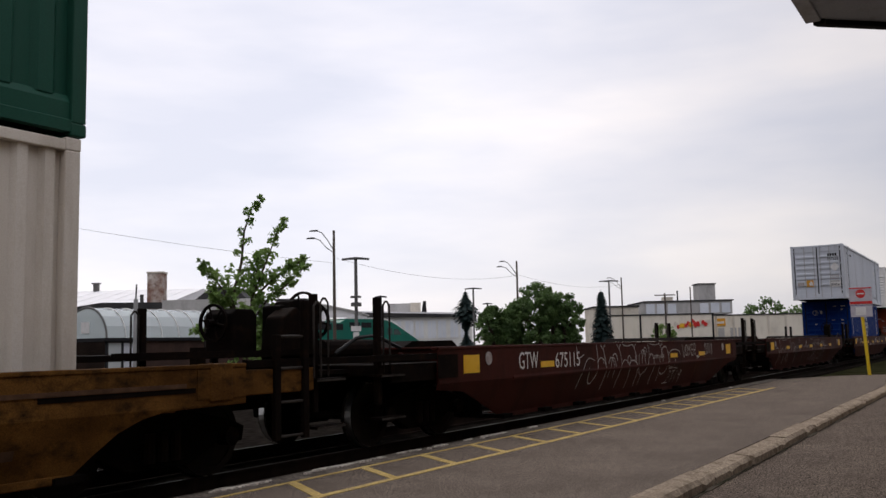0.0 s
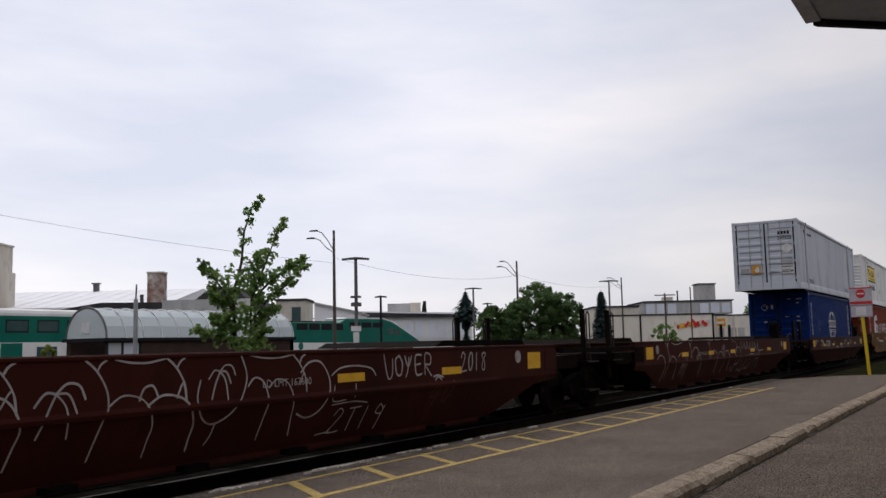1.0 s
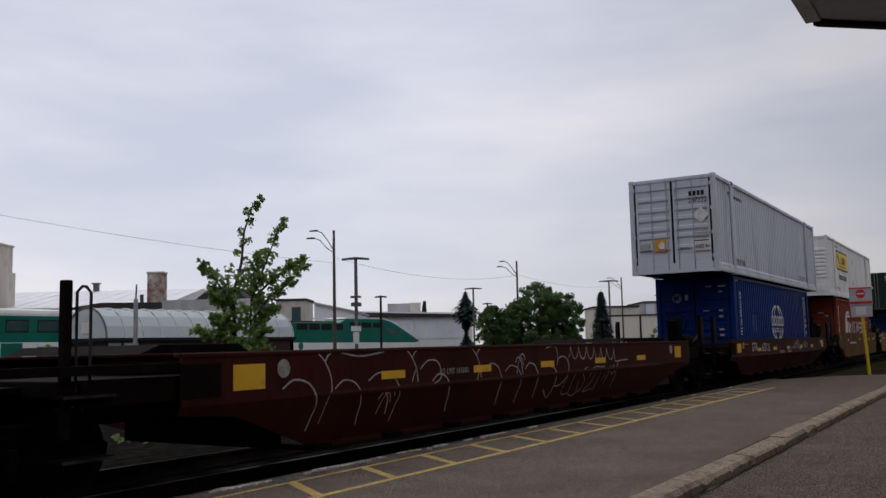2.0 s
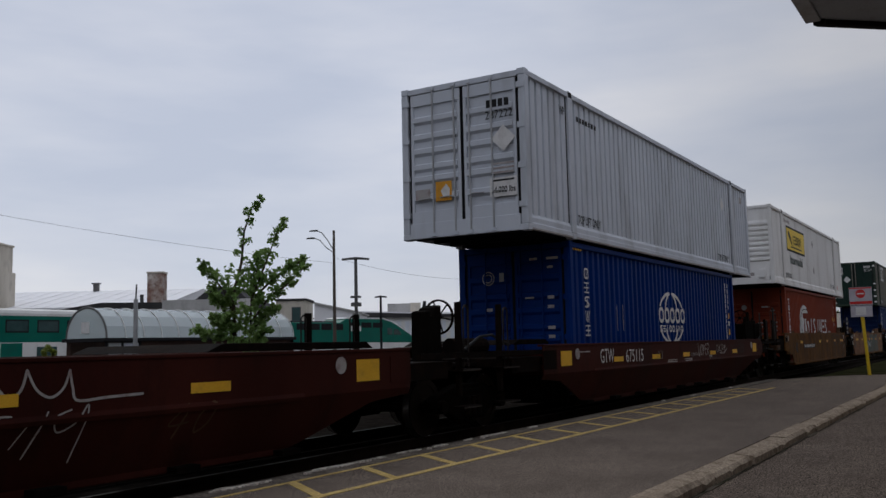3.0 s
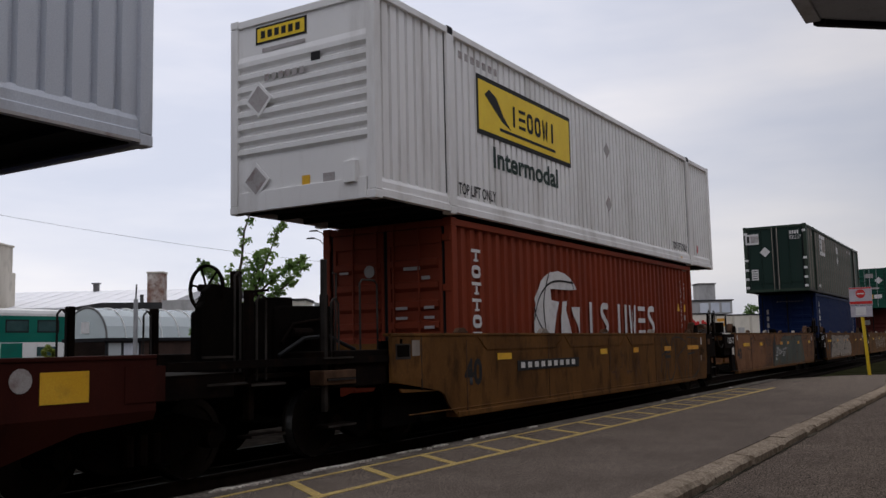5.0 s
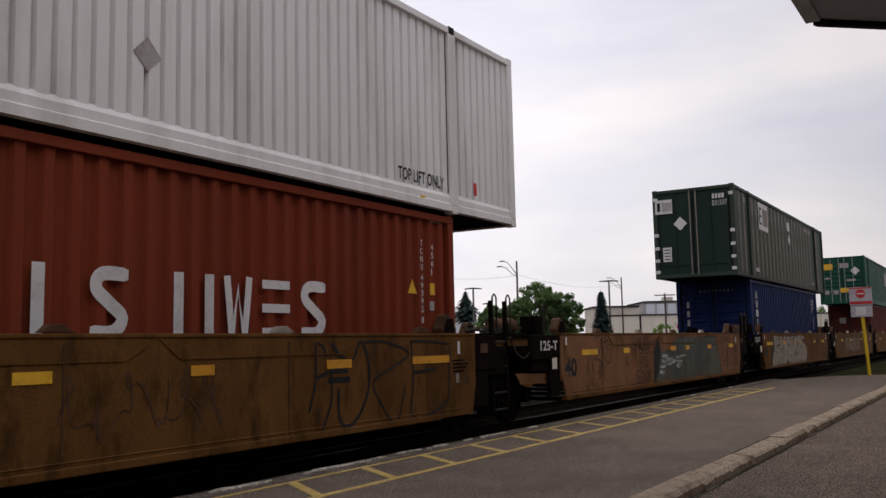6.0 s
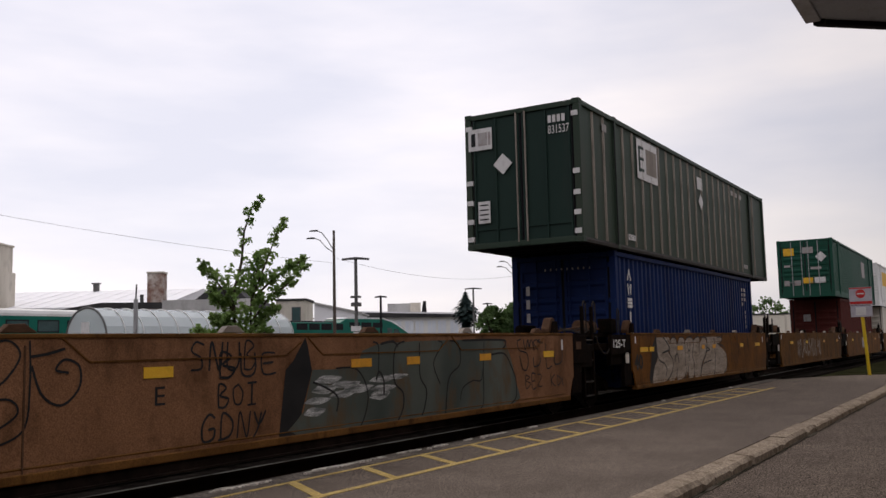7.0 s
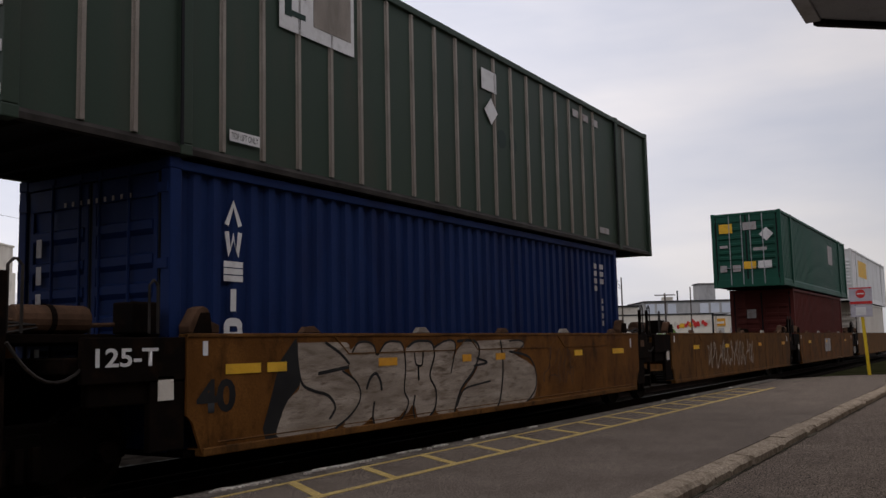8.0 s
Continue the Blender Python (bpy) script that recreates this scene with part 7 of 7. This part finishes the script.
# ---- buildings ----
def building(name, label, x, y, w, d, h, wall, m=None, parapet=0.0, cap="dark_roof"):
    """A block with its front left corner at x, y, seen square on; returns it for windows and trim."""
    b = thing(name, label, "building", facing(x, y, GROUND))
    part("wall", Geo().box(0, w, 0, d, 0, h - GROUND), wall, b)
    part("roof", Geo().box(-0.15, w + 0.15, -0.15, d + 0.15, h - GROUND + 0.004, h - GROUND + 0.25), cap, b, bevel=0.03)
    return b


def openings(b, x0, step, n, w, z0, z1, glaze="dark_glass", frame="pole_grey"):
    for i in range(n):
        x = x0 + i * step
        win = part("window", Geo().box(x - 0.1, x + w + 0.1, -0.06, 0.0, z0 - 0.1 - GROUND, z1 + 0.1 - GROUND), frame, b)
        part("pane", Geo().box(x, x + w, -0.08, -0.06, z0 - GROUND, z1 - GROUND), glaze, win)


shed = thing("warehouse", "white metal warehouse with a broad low-pitched roof", "building", facing(74.0, 131.5, GROUND))
part("wall", Geo().box(-4, 32.5, 0.3, 44, 0, 8.2), "grey_wall", shed)
part("roof", Geo().prism([(-0.3, 8.15), (-0.3, 8.4), (22, 12.2), (44.3, 8.4), (44.3, 8.15)], "x", -4.6, 33), "roof_white", shed, "white sheet-metal roof")
for i in range(16):
    x = -4.5 + i * 2.5
    part("roof_seam", Geo().add([(x, -0.3, 8.405), (x + 0.08, -0.3, 8.405), (x + 0.08, 22, 12.205), (x, 22, 12.205), (x, -0.3, 8.46), (x + 0.08, -0.3, 8.46), (x + 0.08, 22, 12.26), (x, 22, 12.26)], [(4, 5, 6, 7), (0, 4, 7, 3), (1, 2, 6, 5), (0, 1, 5, 4), (3, 7, 6, 2)]), "roof_white", shed)
part("roof_vent", Geo().box(14.6, 15.4, 21, 21.8, 11.9, 13.3).box(14.4, 15.6, 20.8, 22.0, 13.3, 13.5), "pole_grey", shed)
tower = thing("concrete_tower", "pale ribbed concrete tower above a warehouse", "tower", facing(74.8, 124.2, GROUND))
part("lower_block", Geo().box(-4, 3.4, 0, 6, 0, 13.8), "tan_wall", tower)
part("upper_block", Geo().box(-4, 3.1, 0.4, 5.6, 13.8, 17.6), "tan_wall", tower)
part("cornice", Geo().box(-4.2, 3.25, 0.2, 5.8, 17.6, 17.85), "tan_wall", tower)
for i in range(5):
    part("rib", Geo().box(-0.9 + i * 0.75, -0.65 + i * 0.75, 0.2, 0.4, 13.7, 17.1), "grey_wall", tower)
part("opening", Geo().box(1.0, 2.2, -0.05, 0.0, 10.8, 13.0), "dark_gap", tower)
chimney = thing("brick_chimney", "square brick chimney with peeling white paint", "chimney", facing(65.3, 76.7, GROUND))
part("shaft", Geo().box(0.1, 1.75, 0, 1.5, 0, 9.55 - GROUND), "brick", chimney, bevel=0.02)
part("cap", Geo().box(0.04, 1.81, -0.06, 1.56, 9.55 - GROUND, 9.72 - GROUND), "tan_wall", chimney)
low = thing("low_workshop", "low dark-roofed workshop with small chimneys", "building", facing(62.2, 82.0, GROUND))
part("wall", Geo().box(0, 17, 0, 12, 0, 6.5), "grey_wall", low)
part("roof", Geo().prism([(-3.2, 6.3), (1.5, 7.0), (7.8, 6.9), (11.4, 7.1), (13.0, 8.3), (14.0, 8.45), (15.5, 8.3), (17.4, 6.6), (17.4, 6.2)], "y", -0.4, 12.4), "dark_roof", low)
part("parapet", Geo().box(8.0, 17.2, -0.6, -0.41, 5.6, 7.1), "grey_wall", low)
for x, h in ((5.0, 7.9), (6.3, 7.6), (5.9, 7.5)):
    part("flue", Geo().rod((x, 2, 6.6), (x, 2, h), 0.2, 8), "pole_grey", low)
office = building("brick_office", "tan flat-roofed block with a dark window", 83.0, 74.5, 3.6, 6, 7.05, "tan_wall")
openings(office, 2.0, 1, 1, 0.9, 4.6, 6.2)
gable = thing("white_annex", "white sheet-clad annex with a sloping roof", "building", facing(99.5, 81.3, GROUND) @ Matrix.Diagonal((1.15, 1.15, 1.15, 1)))
part("wall", Geo().prism([(-0.6, 0), (-0.6, 6.9), (5.0, 5.6), (5.0, 0)], "y", 0, 10), "roof_white", gable)
part("roof", Geo().prism([(-0.8, 6.95), (-0.8, 7.15), (5.2, 5.75), (5.2, 5.55)], "y", -0.3, 10.3), "grey_wall", gable)
long_shed = thing("long_shed", "long pale shed with a flat roof and a row of windows", "building", facing(112.4, 89.2, GROUND) @ Matrix.Diagonal((1.27, 1.27, 1.27, 1)))
part("wall", Geo().box(0, 17.2, 0, 14, 0, 4.9), "coach_white", long_shed)
part("roof", Geo().prism([(-2.5, 5.0), (0.5, 5.7), (3.0, 5.65), (17.6, 5.05), (17.6, 4.8)], "y", -0.5, 14.5), "dark_roof", long_shed)
part("roof_edge", Geo().prism([(0.5, 5.7), (0.5, 5.85), (17.6, 5.25), (17.6, 5.05)], "y", -0.52, 10), "roof_white", long_shed)
for i in range(9):
    x = 4.6 + i * 1.38 + (0.12 if i % 2 else 0.0)
    w = part("window", Geo().box(x, x + 1.16, -0.06, 0.0, 2.2, 4.5), "coach_white", long_shed, "tall pale window")
    for k in range(2):
        part("pane", Geo().box(x + 0.08 + 0.52 * k, x + 0.54 + 0.52 * k, -0.09, -0.06, 2.3, 4.4), "blue_glass", w)
part("penthouse", Geo().box(6.6, 10.6, 3, 8, 5.3, 6.75), "grey_wall", long_shed)
part("penthouse", Geo().box(9.5, 10.8, 2.6, 2.98, 5.3, 6.8), "tan_wall", long_shed)
part("flue", Geo().rod((11.2, 3, 5.3), (11.3, 3, 7.0), 0.35, 8, 0.2), "dark_gap", long_shed)
small_house = building("small_house", "small pale hut with a white roof beyond the shed", 99.5, 55.0, 3.0, 4, 2.6, "cream_wall", cap="roof_white")

factory = thing("factory", "long cream factory wall with glazed upper floor", "building", facing(127.0, 48.2, GROUND))
part("wall", Geo().box(-1.5, 14.2, 0, 20, 0, 5.4), "cream_wall", factory)
part("wall", Geo().box(14.2, 34, 2.5, 20, 0, 5.2), "cream_wall", factory)
part("coping", Geo().box(-1.7, 14.3, -0.1, 20, 5.4, 5.6), "dark_roof", factory)
part("coping", Geo().box(14.31, 34, 2.4, 20, 5.2, 5.38), "dark_roof", factory)
for x in (-1.5, 3.4, 14.0):
    part("downpipe", Geo().box(x, x + 0.25, -0.12, 0, 0, 5.4), "dark_gap", factory)
for i in range(7):
    part("pilaster", Geo().box(15.2 + i * 2.6, 15.45 + i * 2.6, 2.35, 2.5, 0, 5.2), "tan_wall", factory)
part("upper_floor", Geo().box(5.6, 19.0, 6, 18, 5.6, 7.6), "grey_wall", factory)
for i in range(8):
    if i not in (3, 4):
        part("upper_window", Geo().box(5.8 + i * 1.65, 7.1 + i * 1.65, 5.93, 6.0, 5.8, 7.3), "blue_glass", factory, "pale blue glazing")
part("upper_coping", Geo().box(5.4, 19.2, 5.8, 18.2, 7.6, 7.78), "dark_roof", factory)
part("lift_tower", Geo().box(14.5, 17.1, 8, 11, 7.6, 10.3), "grey_wall", factory)
part("lift_cap", Geo().box(14.35, 17.25, 7.85, 11.15, 10.3, 10.45), "dark_roof", factory)
part("plant_room", Geo().box(8.9, 10.2, 7, 9, 7.6, 8.4), "tan_wall", factory)
part("vent_stack", Geo().rod((10.8, 6.5, 7.6), (10.8, 6.5, 9.3), 0.12, 8), "dark_gap", factory)
rg = random.Random(12)
for i in range(14):
    x, z, m = 8.7 + i * 0.36, rg.uniform(3.7, 4.5), rg.choice(("orange_mark", "red_mark", "yellow_mark", "red_mark", "cream_paint"))
    pts = [(x + rg.uniform(0.18, 0.42) * math.cos(q), z + rg.uniform(0.18, 0.5) * math.sin(q)) for q in (0, 0.9, 1.8, 2.7, 3.6, 4.5, 5.4)]
    part("painted_patch", Geo().prism(pts, "y", -0.08 - 0.004 * i, -0.02), m, factory, "coloured sprayed paint")
part("wall_sign", Geo().box(15.2, 16.7, 2.36, 2.48, 3.7, 4.8), "orange_mark", factory, "orange sign panel")
part("wall_sign", Geo().box(15.4, 16.5, 2.34, 2.358, 4.05, 4.35), "cream_paint", factory)
for x in (15.6, 17.4, 18.6):
    part("door", Geo().box(x, x + 0.9, 2.42, 2.5, 1.2, 3.4), "grey_wall", factory)
building("tan_block", "tan flat-roofed block far behind trees", 126.8, 51.5, 6.6, 9, 6.3, "tan_wall")
for x, y, h in ((129.28, 41.5, 8.1),):
    p = thing("utility_pole", "wooden utility pole with a crossarm", "pole", facing(x, y, GROUND))
    part("pole", Geo().rod((0, 0, 0), (0, 0, h - GROUND), 0.16, 8, 0.12), "pole_wood", p)
    part("crossarm", Geo().box(-1.5, 1.5, -0.06, 0.06, h - GROUND - 0.35, h - GROUND - 0.2), "pole_wood", p)
fence = thing("yard_fence", "dark low fence along the far yard", "fence", None)
for i in range(40):
    part("post", Geo().box(30 + i * 3.0, 30.1 + i * 3.0, 50.0, 50.1, GROUND, 1.0), "pole_grey", fence)
part("rail", Geo().box(30, 147.1, 50.02, 50.08, 0.9, 0.98), "pole_grey", fence)


# ---- trees and shrubs ----
def leaf_cloud(centres, per, size, seed):
    """Many small folded leaves scattered round points (x, y, z, radius)."""
    r = random.Random(seed)
    g = Geo()
    for cx, cy, cz, rad in centres:
        for _ in range(per):
            d = Vector((r.gauss(0, 1), r.gauss(0, 1), r.gauss(0, 1)))
            d = d.normalized() * rad * r.random() ** 0.45
            p = Vector((cx, cy, cz)) + d
            q = Euler((r.uniform(-1.1, 1.1), r.uniform(-1.1, 1.1), r.uniform(0, 6.28))).to_matrix()
            s = size * r.uniform(0.6, 1.3)
            v = [p + q @ Vector(c) for c in ((-s * 0.5, 0, 0), (-s * 0.1, -s * 0.38, s * 0.1), (s * 0.6, 0, 0), (-s * 0.1, s * 0.38, s * 0.1))]
            g.add(v, [(0, 1, 2), (0, 2, 3)])
    return g


def stem(g, pts, r0, r1):
    n = len(pts) - 1
    for i, (a, b) in enumerate(zip(pts, pts[1:])):
        g.rod(a, b, r0 + (r1 - r0) * i / n, 7, r0 + (r1 - r0) * (i + 1) / n)


def leaf_part(name, g, material, parent):
    me = bpy.data.meshes.new(name)
    me.from_pydata(g.v, [], g.f)
    return part(name, me, material, parent)


maple = thing("young_tree", "young broad-leaved tree with two thin leaders, in full leaf", "tree", facing(19.36, 18.83, GROUND))
STEM_LINES = [
    ((0.0, 0.0), (-0.06, 1.2), (-0.09, 2.23), (-0.14, 3.36), (0.1, 4.28), (0.18, 5.22), (0.41, 5.91), (0.76, 6.19)),
    ((0.15, 0.9), (0.37, 2.12), (0.41, 3.2), (0.88, 4.36), (1.15, 5.07), (1.38, 5.57)),
    ((0.41, 2.6), (0.96, 3.28), (1.49, 3.59), (2.12, 4.14)),
    ((0.5, 3.3), (1.04, 3.83), (1.57, 4.22), (2.07, 4.43)),
    ((-0.12, 2.8), (-0.35, 3.45), (-0.68, 3.97), (-0.92, 4.25)),
    ((-0.09, 1.9), (-0.45, 2.15), (-0.84, 2.25), (-1.31, 2.39)),
    ((0.41, 3.2), (0.47, 4.04), (0.57, 4.69)),
    ((-0.09, 2.4), (-0.4, 3.0), (-0.74, 3.55)),
    ((0.38, 2.3), (0.75, 2.7), (1.15, 2.95)),
    ((0.1, 1.6), (0.6, 2.0), (1.0, 2.35)),
    ((-0.1, 2.2), (-0.4, 2.55), (-0.7, 2.75)),
]
rt = random.Random(3)
wood, clumps = Geo(), []
for i, path in enumerate(STEM_LINES):
    off = rt.uniform(-0.7, 0.7) if i else 0.0
    pts = [Vector((u, off * k / (len(path) - 1), z)) for k, (u, z) in enumerate(path)]
    stem(wood, pts, 0.075 if i == 0 else 0.035, 0.012)
    for k in range(38):
        t = 0.22 + 0.76 * k / 37 if i else 0.3 + 0.69 * k / 37
        s = t * (len(pts) - 1)
        j = min(int(s), len(pts) - 2)
        p = pts[j].lerp(pts[j + 1], s - j)
        wide = 0.3 - 0.17 * t
        clumps.append((p.x + rt.uniform(-wide, wide), p.y + rt.uniform(-wide, wide), p.z + rt.uniform(-0.08, 0.1), rt.uniform(0.06, 0.11) + 0.07 * (1 - t)))
for _ in range(90):
    z = rt.uniform(1.4, 4.2)
    clumps.append((rt.gauss(0.22, 0.42 - 0.06 * (z - 1.4)), rt.gauss(0, 0.45), z, rt.uniform(0.08, 0.17)))
part("trunk", wood, "bark", maple, "thin grey-brown stems")
leaf_part("crown", leaf_cloud(clumps, 11, 0.13, 8), "leaf", maple)


def broad_tree(label, x, y, w, h, seed, material="leaf_dark", leaf=0.22, n=120, per=52):
    t = thing("broadleaf_tree", label, "tree", facing(x, y, GROUND))
    r = random.Random(seed)
    wood = Geo()
    stem(wood, [Vector((0, 0, 0)), Vector((0.05, 0, h * 0.35)), Vector((0, 0, h * 0.6))], 0.22, 0.1)
    cl = []
    for i in range(n):
        a = r.uniform(0, 6.283)
        e = r.uniform(-0.9, 1.0)
        k = math.sqrt(max(0.0, 1 - e * e)) * r.uniform(0.45, 1.0)
        p = Vector((math.cos(a) * k * w / 2, math.sin(a) * k * w / 2, h * 0.56 + e * h * 0.42))
        if i < 10:
            stem(wood, [Vector((0, 0, h * 0.4)), p * 0.55 + Vector((0, 0, h * 0.2)), p], 0.08, 0.02)
        cl.append((p.x, p.y, p.z, r.uniform(0.05, 0.13) * w))
    part("trunk", wood, "bark", t)
    leaf_part("crown", leaf_cloud(cl, per, leaf, seed + 1), material, t)
    return t


broad_tree("full dark-green broad tree behind the tracks", 63.2, 30.2, 4.2, 6.3, 21)
broad_tree("full dark-green broad tree behind the tracks", 64.4, 28.6, 3.0, 5.6, 22)
broad_tree("dense green tree with a rounded crown", 62.0, 32.2, 2.4, 4.3, 23)
broad_tree("low rounded green tree", 61.3, 33.2, 2.6, 4.6, 24)
broad_tree("dense green tree between two others", 63.0, 31.6, 3.4, 5.2, 33)
broad_tree("dense green tree between two others", 64.0, 29.4, 3.0, 5.4, 34)
broad_tree("small shrub with orange-red blossom before a cream wall", 110.0, 35.5, 3.4, 3.6, 26, "leaf", 0.3, 40, 30)
broad_tree("small yellow-green shrub beside the shelter", 19.4, 27.6, 0.75, 2.05, 27, "leaf_yellow", 0.12, 40, 22)
broad_tree("distant dark tree beyond the factory", 171.0, 36.5, 9.0, 8.5, 28, "leaf_dark", 0.5, 50, 30)
broad_tree("distant dark tree beyond the factory", 168.0, 29.0, 12.0, 7.0, 29, "leaf_dark", 0.5, 50, 30)


def spruce(label, x, y, w, h, seed, ragged=0.0):
    """A conifer: whorls of drooping boughs, each a fan of needle sprays."""
    t = thing("conifer", label, "tree", facing(x, y, GROUND))
    r = random.Random(seed)
    part("trunk", Geo().rod((0, 0, 0), (0, 0, h - GROUND), 0.16, 8, 0.02), "bark", t)
    g = Geo()
    rows = 26
    for i in range(rows):
        f = i / rows
        z = (h - GROUND) * (0.1 + 0.88 * f)
        rad = w / 2 * (1 - f) ** 0.85 + 0.06
        if ragged:
            rad = w / 2 * (0.55 + 0.45 * math.sin(f * 9 + seed)) * (1 - 0.35 * f)
        for k in range(13):
            a = 6.283 * k / 13 + r.uniform(-0.3, 0.3)
            d = Vector((math.cos(a), math.sin(a), 0))
            e = rad * r.uniform(0.7, 1.12)
            side = Vector((-d.y, d.x, 0))
            for s in range(4):
                b = d * e * (0.25 + 0.25 * s) + Vector((0, 0, z - 0.35 * e * (s / 4) ** 2 + r.uniform(-0.1, 0.1)))
                q = 0.16 + 0.1 * e
                g.add([b - side * q, b + d * q * 1.4 - Vector((0, 0, q * 0.8)), b + side * q, b - d * q * 0.5 + Vector((0, 0, q * 0.4))], [(0, 1, 2), (0, 2, 3)])
    leaf_part("crown", g, "needle", t)
    return t


spruce("dark blue-green spruce with a pointed top", 79.0, 31.35, 2.6, 6.1, 31)
spruce("narrow ragged dark conifer beyond the shed", 103.85, 60.15, 4.6, 8.6, 2, 1.0)

# low dark weeds added beyond the track, a dark backing under the cars
backing_scrub = Geo()
rs = random.Random(44)
cl = []
for i in range(260):
    x = rs.uniform(6, 150)
    cl.append((x, rs.uniform(12.5, 15.5), GROUND + rs.uniform(0.05, 0.4), rs.uniform(0.2, 0.45)))
leaf_me = bpy.data.meshes.new("backing_scrub")
sg = leaf_cloud(cl, 22, 0.16, 45)
leaf_me.from_pydata(sg.v, [], sg.f)
tagged(part("backing_scrub", leaf_me, "leaf_dark"), "low dark weeds added beyond the track to darken the view under the cars", "weeds", "", "stuff")

M["sign_white"] = surface("sign_white", (0.42, 0.4, 0.45), (0.5, 0.48, 0.52), 3, 0.6, 0.02, grime=(0.3, 0.27, 0.28), amount=0.5)
# ---- no-entry sign on a leaning yellow post at the platform's end ----
sign = thing("no_entry_sign", "white signs with a red no-entry disc on a leaning yellow post", "sign", pose(34.05, 3.96, 0))
part("post", Geo().rod((0, 0, -0.3), (-0.01, 0.13, 2.3), 0.055, 10), "post_yellow", sign, "scuffed yellow post")
part("upper_board", Geo().box(-0.08, -0.06, -0.24, 0.48, 2.37, 2.98), "sign_white", sign, "white board with a red disc", bevel=0.004)
part("lower_board", Geo().box(-0.08, -0.06, -0.22, 0.46, 1.97, 2.35), "sign_white", sign, bevel=0.004)
part("disc", Geo().ring((-0.083, 0.12, 2.76), "x", 0.0, 0.15, 0.006, 24), "red_mark", sign, "red disc")
part("bar", Geo().box(-0.092, -0.086, 0.01, 0.23, 2.74, 2.78), "white_mark", sign)
part("band", Geo().box(-0.086, -0.08, -0.23, 0.47, 2.41, 2.5), "red_mark", sign, "red band")
part("band", Geo().box(-0.086, -0.08, -0.23, 0.47, 2.93, 2.97), "red_mark", sign, "red band")
part("notice", Geo().box(-0.086, -0.08, -0.02, 0.3, 2.03, 2.3), "white_mark", sign, "pale paper notice")
part("bracket", Geo().box(-0.06, 0.02, -0.06, 0.3, 2.1, 2.16), "galvanised", sign)


# ---- what moves ----
def motions():
    """The train rolls past towards -x, a little slower with time; its wheels turn with it."""
    times = [i * 0.5 for i in range(17)]
    for ob, x0 in TRAIN:
        walk(ob, [(t, pose(x0 - run(t), TRACK, 0)) for t in times])
    for ws in WHEELSETS:
        at = ws.location.copy()
        walk(ws, [(i / 30, pose(at.x, at.y, at.z, 0, -math.degrees(run(i / 30) / 0.42), 0)) for i in range(241)])


motions()
